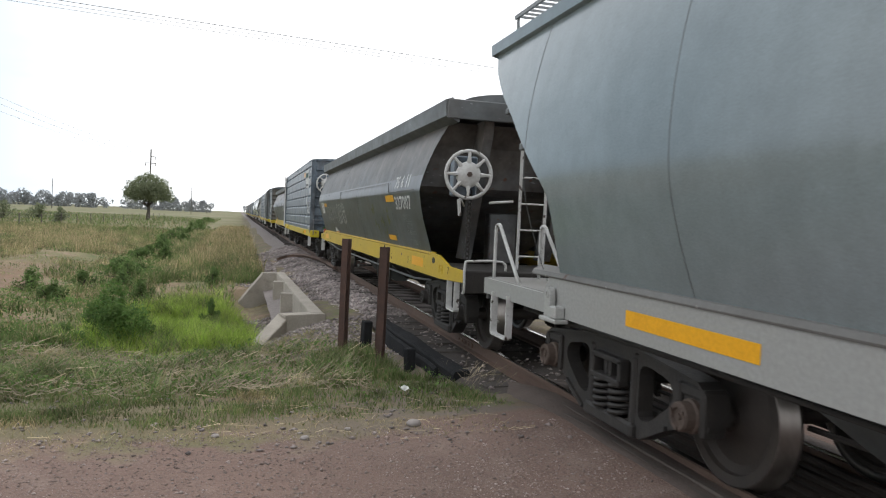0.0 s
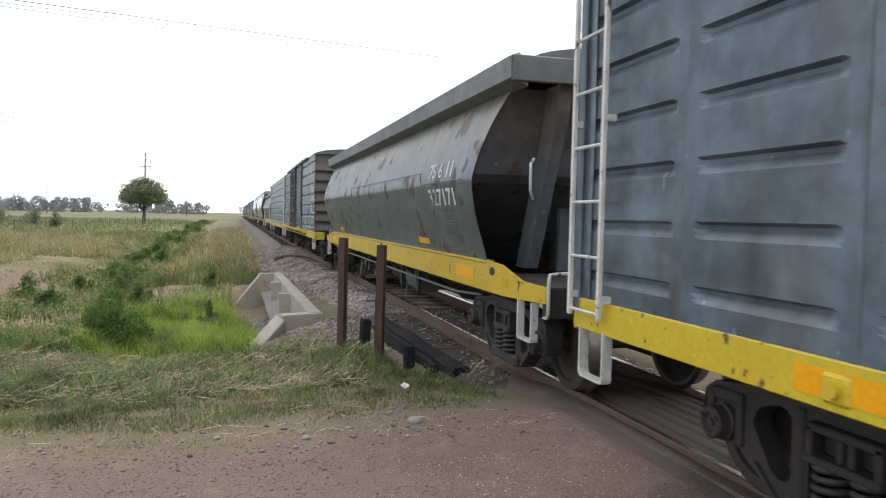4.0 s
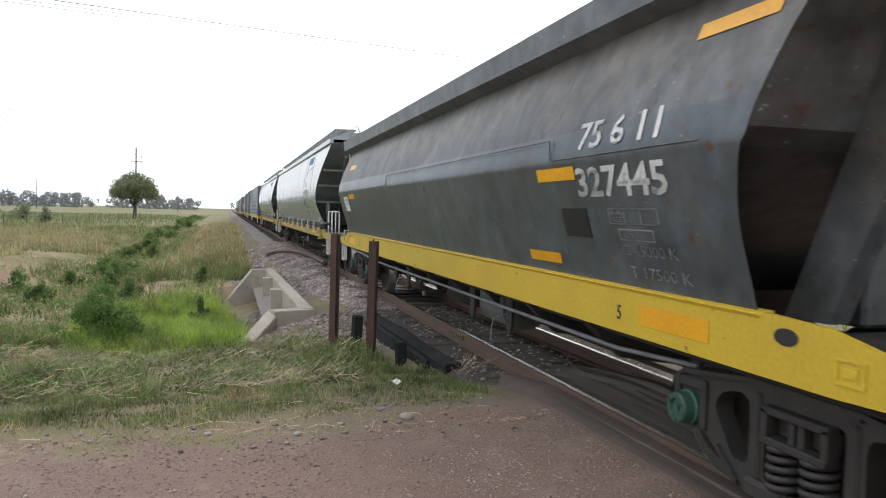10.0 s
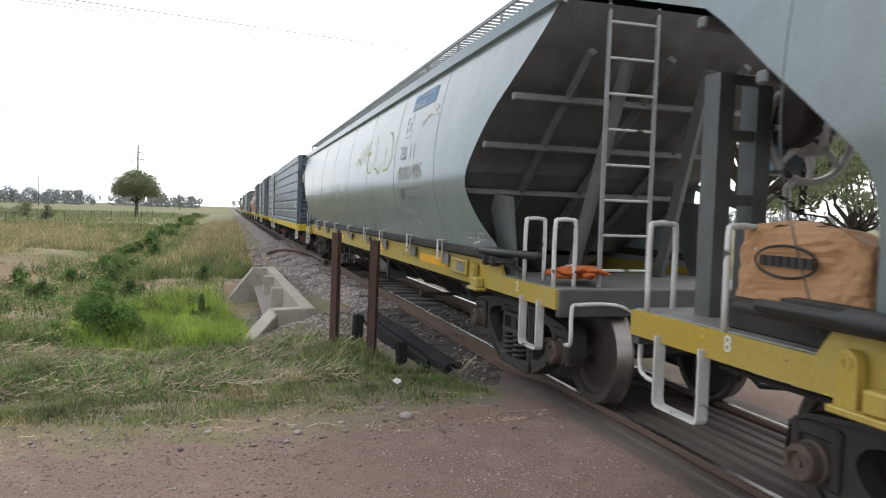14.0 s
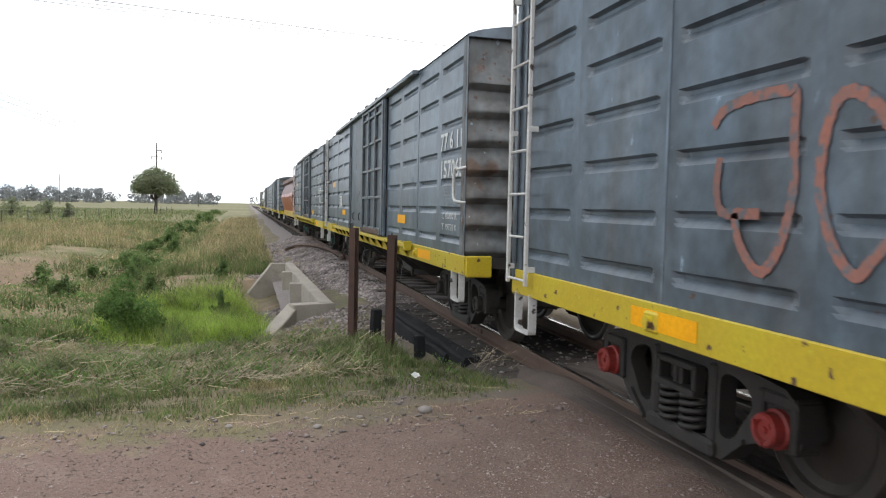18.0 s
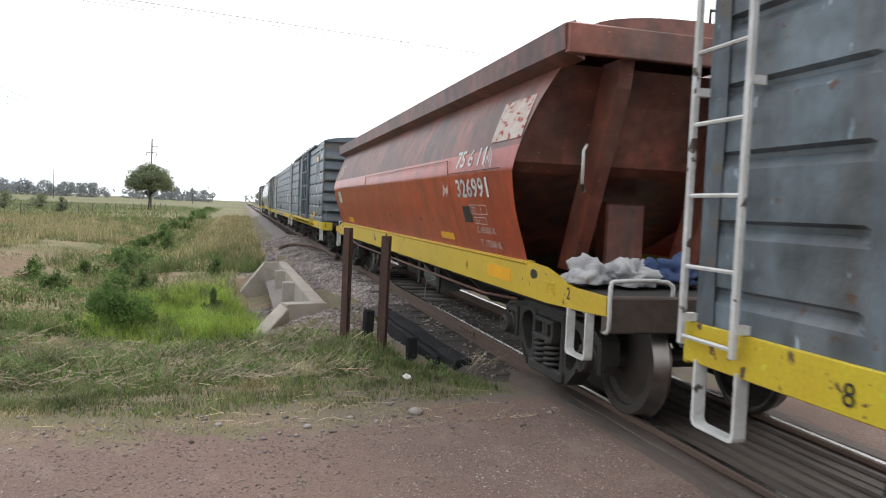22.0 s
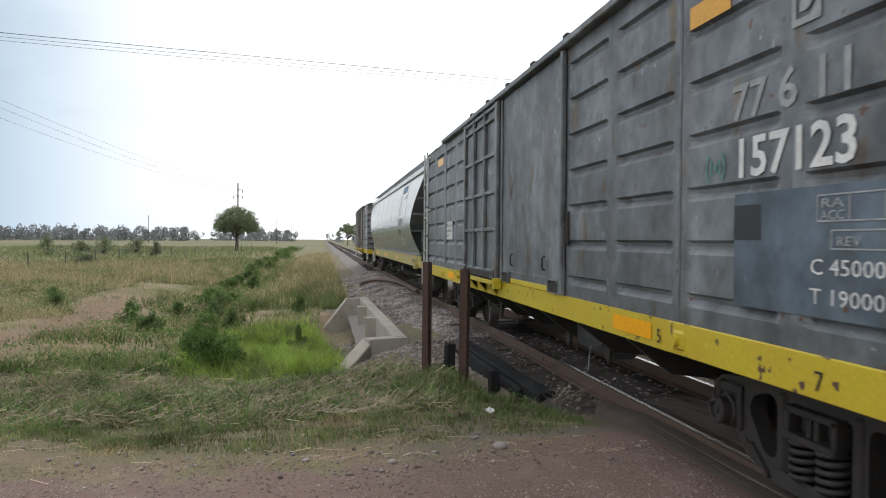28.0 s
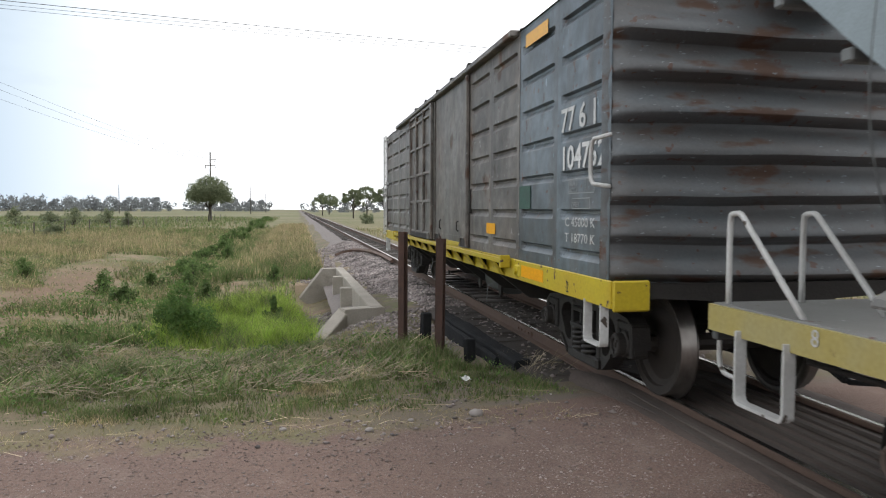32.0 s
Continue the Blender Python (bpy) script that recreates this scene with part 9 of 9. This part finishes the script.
        lathe(bm, [(NEW_L - 2.3, 0), (NEW_L - 2.3, 0.05), (NEW_L - 1.7, 0.05), (NEW_L - 1.65, 0.03), (NEW_L - 1.2, 0.03), (NEW_L - 1.2, 0)], 12, "y", (-1.16, 0, 1.13))
        part("control_cylinder", bm, "black", w, smooth=True)
        for path, r in (([(-1.14, 1.55, 1.16), (-1.15, 0.9, 1.17), (-1.10, 0.3, 1.18)], 0.034), ([(-1.13, 1.46, 1.06), (-1.13, 0.95, 1.085), (-1.02, 0.75, 1.02)], 0.020)):
            bm = bmesh.new()
            tube(bm, path, r, 8)
            part("control_hose", bm, "black", w, smooth=True)
        for u in (1.42, 1.2):
            bm = bmesh.new()
            box(bm, -1.17, -1.09, u - 0.03, u + 0.03, 1.03, 1.12, 0.012)
            part("control_valve", bm, "frame", w)
        hoop(w, [(-1.19, 1.57, 1.15), (-1.21, 1.56, 1.22), (-1.17, 1.5, 1.24)], 0.008, "white_rail", "clip")
    bm = bmesh.new()
    box(bm, -1.125, -1.085, 2.06, 2.60, 0.87, 1.03, 0.01)
    for z in (0.885, 1.005):
        box(bm, -1.135, -1.12, 2.09, 2.57, z - 0.008, z + 0.008, 0.003)
    part("route_holder", bm, sill, w)
    bm = bmesh.new()
    box(bm, -1.131, -1.124, 2.10, 2.36, 0.90, 0.99)
    part("route_card", bm, "deck_grey", w)
    for k in range(4):
        bm = bmesh.new()
        u = 4.4 + k * 3.2
        grid(bm, [[(-0.9, u - 1.45, 1.05), (0.9, u - 1.45, 1.05), (0.9, u + 1.45, 1.05), (-0.9, u + 1.45, 1.05)], [(-0.38, u - 0.38, 0.36), (0.38, u - 0.38, 0.36), (0.38, u + 0.38, 0.36), (-0.38, u + 0.38, 0.36)]], True)
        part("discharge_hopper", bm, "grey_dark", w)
        bm = bmesh.new()
        tube(bm, [(-0.95, u, 0.42), (0.95, u, 0.42)], 0.025, 6)
        lathe(bm, [(-0.98, 0), (-0.98, 0.05), (-0.93, 0.05), (-0.93, 0)], 8, "x", (0, u, 0.42))
        part("gate_shaft", bm, "frame", w)
    underframe(w, NEW_L, 4.0, NEW_L - 4.0, 1.0)
    bogie(w, 1.28, 0.97, cap)
    bogie(w, NEW_L - 2.23, 0.97, cap)
    coupler(w, 0.0, -1)
    coupler(w, NEW_L, 1)
    for u, reach in ((3.44, 0.62), (7.0, 0.62), (11.2, 0.62), (15.2, 0.62)) if sill != "yellow_khaki" else ((3.45, 0.09), (6.97, 0.3), (11.2, 0.62), (15.2, 0.62)):
        plate(w, u + reach, u - reach, 0.885, 0.985, -1.087, "yellow_reflector", "reflector")
    return w


def new_marks(w, number):
    S = NEW_SHAPE
    x, t = on_shell(S, 2.2)
    lettering("752  1 1", 0.24, w, 4.55, 2.17, x, "white", t, 1.0, 0.004, "class_lettering")
    x, t = on_shell(S, 1.95)
    lettering(number, 0.26, w, 4.65, 1.90, x - 0.004, "white", t, 1.28, 0.006, "number_lettering")
    x, t = on_shell(S, 2.45)
    emblem_d(w, 4.42, 2.45, x - 0.006, 0.30, t)
    x, t = on_shell(S, 2.55)
    runner(w, 3.62, 2.52, x - 0.006, 0.68, t)
    x, t = on_shell(S, 2.72)
    plate(w, 4.28, 3.2, 2.78, 2.98, on_shell(S, 2.78)[0] - 0.006, "blue_sign", "blue_sign", t)
    lettering("CARGAS", 0.13, w, 4.2, 2.78, on_shell(S, 2.78)[0] - 0.014, "white", t, 0.55, name="sign_lettering")
    bars(w, 4.1, 3.3, 2.91, 2.96, on_shell(S, 2.91)[0] - 0.012, "white", 1, t)
    x, t = on_shell(S, 1.62)
    table(w, 4.15, 3.62, 1.55, 1.8, x - 0.01, "faded", t)
    plate(w, 4.5, 4.28, 1.66, 1.8, x - 0.006, "grey_dark", "faded_mark", t)
    x, t = on_shell(S, 1.45)
    lettering("C 65000 K", 0.10, w, 4.42, 1.48, x - 0.006, "white", t, 0.66, name="load_lettering")
    lettering("T 22900 K", 0.10, w, 4.3, 1.36, on_shell(S, 1.36)[0] - 0.006, "white", t, 0.62, name="tare_lettering")
    x, t = on_shell(S, 1.26)
    lettering("COMP. ALTO", 0.105, w, 2.06, 1.25, x - 0.01, "white", t, 0.60, name="brake_lettering")
    for d, u in (("2", 0.78), ("4", 2.72), ("8", NEW_L - 0.88), ("6", NEW_L - 3.2)):
        lettering(d, 0.12, w, u, 0.86, -1.09, "white", name="sill_lettering")


def paper_bag(start):
    """A crumpled brown paper bag standing on the trailing platform."""
    bag = tagged(new("paper_bag"), "crumpled brown paper sack with a dark printed oval", "sack")
    bm = bmesh.new()
    rows = []
    for k in range(19):
        h = min(k, 15) / 15
        q = (1 if k <= 15 else 1 - (k - 15) * 0.24) * (1 - 0.08 * h)
        row = []
        for a in np.linspace(0, 2 * math.pi, 56, endpoint=False):
            c, s_ = math.cos(a), math.sin(a)
            p = Vector((0.13 * q * math.copysign(abs(c) ** 0.35, c), (0.41 * q + 0.02 * h) * math.copysign(abs(s_) ** 0.3, s_), 0.35 * h - (0.05 * h * (s_ < 0) * -s_) + (0.012 * (k - 15) if k > 15 else 0)))
            d = noise.noise(p * 9) * 0.022 + abs(noise.noise(p * 17 + Vector((3, 0, 0)))) * 0.022
            row.append(p + Vector((d * c, d * s_, 0.035 * noise.noise(p * 6 + Vector((0, 5, 0))) * h)))
        rows.append(row)
    grid(bm, rows, True)
    part("sack", bm, "paper", bag)
    for y in (0.12, -0.14, -0.02):
        bm = bmesh.new()
        grid(bm, [[(-0.10 + 0.02 * j, y + 0.07 * math.cos(a), 0.325 + 0.05 * math.sin(a)) for a in np.linspace(0.1, 3.0, 7)] for j in range(3)])
        part("torn_flap", bm, "paper", bag)
    bm = bmesh.new()
    tube(bm, [(-0.157, 0.02 + 0.20 * math.cos(a), 0.20 + 0.075 * math.sin(a)) for a in np.linspace(0, 2 * math.pi, 25)], 0.007, 4, False)
    for k in range(7):
        box(bm, -0.160, -0.148, -0.155 + k * 0.051, -0.118 + k * 0.051, 0.175, 0.225)
    part("printed_oval", bm, "frame", bag)
    WAGONS.append((bag, start))
    bag.location = (-0.79, 0, 1.117)
    return bag


def build_new_hoppers():
    w = new_hopper(-11.7, "pale grey covered hopper with a pale sill", "box_rust", "pale_grey", False, "a")
    w = new_hopper(98.29, "smooth grey covered hopper with yellow sill and roof walkway", "box_rust", "yellow_pale", True, "u")
    new_marks(w, "4000824")
    paper_bag(98.29 + NEW_L - 1.12)
    w = new_hopper(117.97, "smooth grey covered hopper with chalk marks and yellow sill", "box_rust", "yellow_pale", True, "u")
    new_marks(w, "4000485")
    heap(0, 0.35, 0.958, ("cloth_orange", "cloth_orange", "cloth_white"), "orange and white rags lying on the wagon platform", 3, 117.97, 0.28, 0.13)
    chalk = [[(8.1, 0.08), (7.85, 0.2), (7.7, 0.05)], [(7.95, 0.26), (7.75, 0.1), (7.6, 0.3)], [(7.55, 0.05), (7.45, 0.38), (7.3, 0.12), (7.2, 0.42), (7.05, 0.05)], [(7.0, 0.42), (6.95, -0.02), (6.75, -0.1), (6.72, 0.0)], [(7.05, 0.2), (6.75, 0.24)],
             [(6.4, 0.48), (6.3, 0.2), (6.42, -0.02), (6.2, -0.06), (5.98, -0.14), (5.92, 0.0)], [(5.62, -0.12), (5.55, 0.22)], [(5.62, -0.12), (5.3, -0.08), (5.12, 0.05), (5.1, 0.2), (5.25, 0.36), (5.45, 0.44)]]
    for st in chalk:
        ob = stroke_paint(w, [st], 0, "lime", 0.011, "graffiti", "yellow chalked marks")
        ob.matrix_basis = Matrix.Translation((on_shell(NEW_SHAPE, 2.2)[0] - 0.02, 0, 2.2)) @ Matrix.Rotation(radians(on_shell(NEW_SHAPE, 2.3)[1]), 4, "Y")
    w = new_hopper(240.98, "smooth grey covered hopper with dusty yellow sill", "box_rust", "yellow_khaki", False, "a")
    new_marks(w, "4000337")


for_old = len(WAGONS)
build_new_hoppers()
for wagon, _ in WAGONS[for_old:]:
    if wagon.name.startswith("hopper_wagon"):
        hug(wagon, [(hw, z) for hw, z, _, _ in curve_through([(hw, z, e, r) for (hw, z), e, r in zip(NEW_SHAPE, NEW_EDGE, NEW_REAR)], 4)], 0.003)


# ---- what moves ----
def gone(t):
    """Metres that the train has rolled towards the crossing by t seconds."""
    return 8.1275 * t - 0.0042969 * t * t


def motions():
    times = [0.5 * k for k in range(65)]
    for thing, start in WAGONS:
        x, _, z = thing.location
        walk(thing, [(t, pose(x, start - gone(t), z)) for t in times])
    turns = [k / 15 for k in range(481)]
    for wheelset, u in WHEELSETS:
        walk(wheelset, [(t, pose(0, u, WHEEL, math.degrees(gone(t) / WHEEL) % 360.0)) for t in turns])


motions()
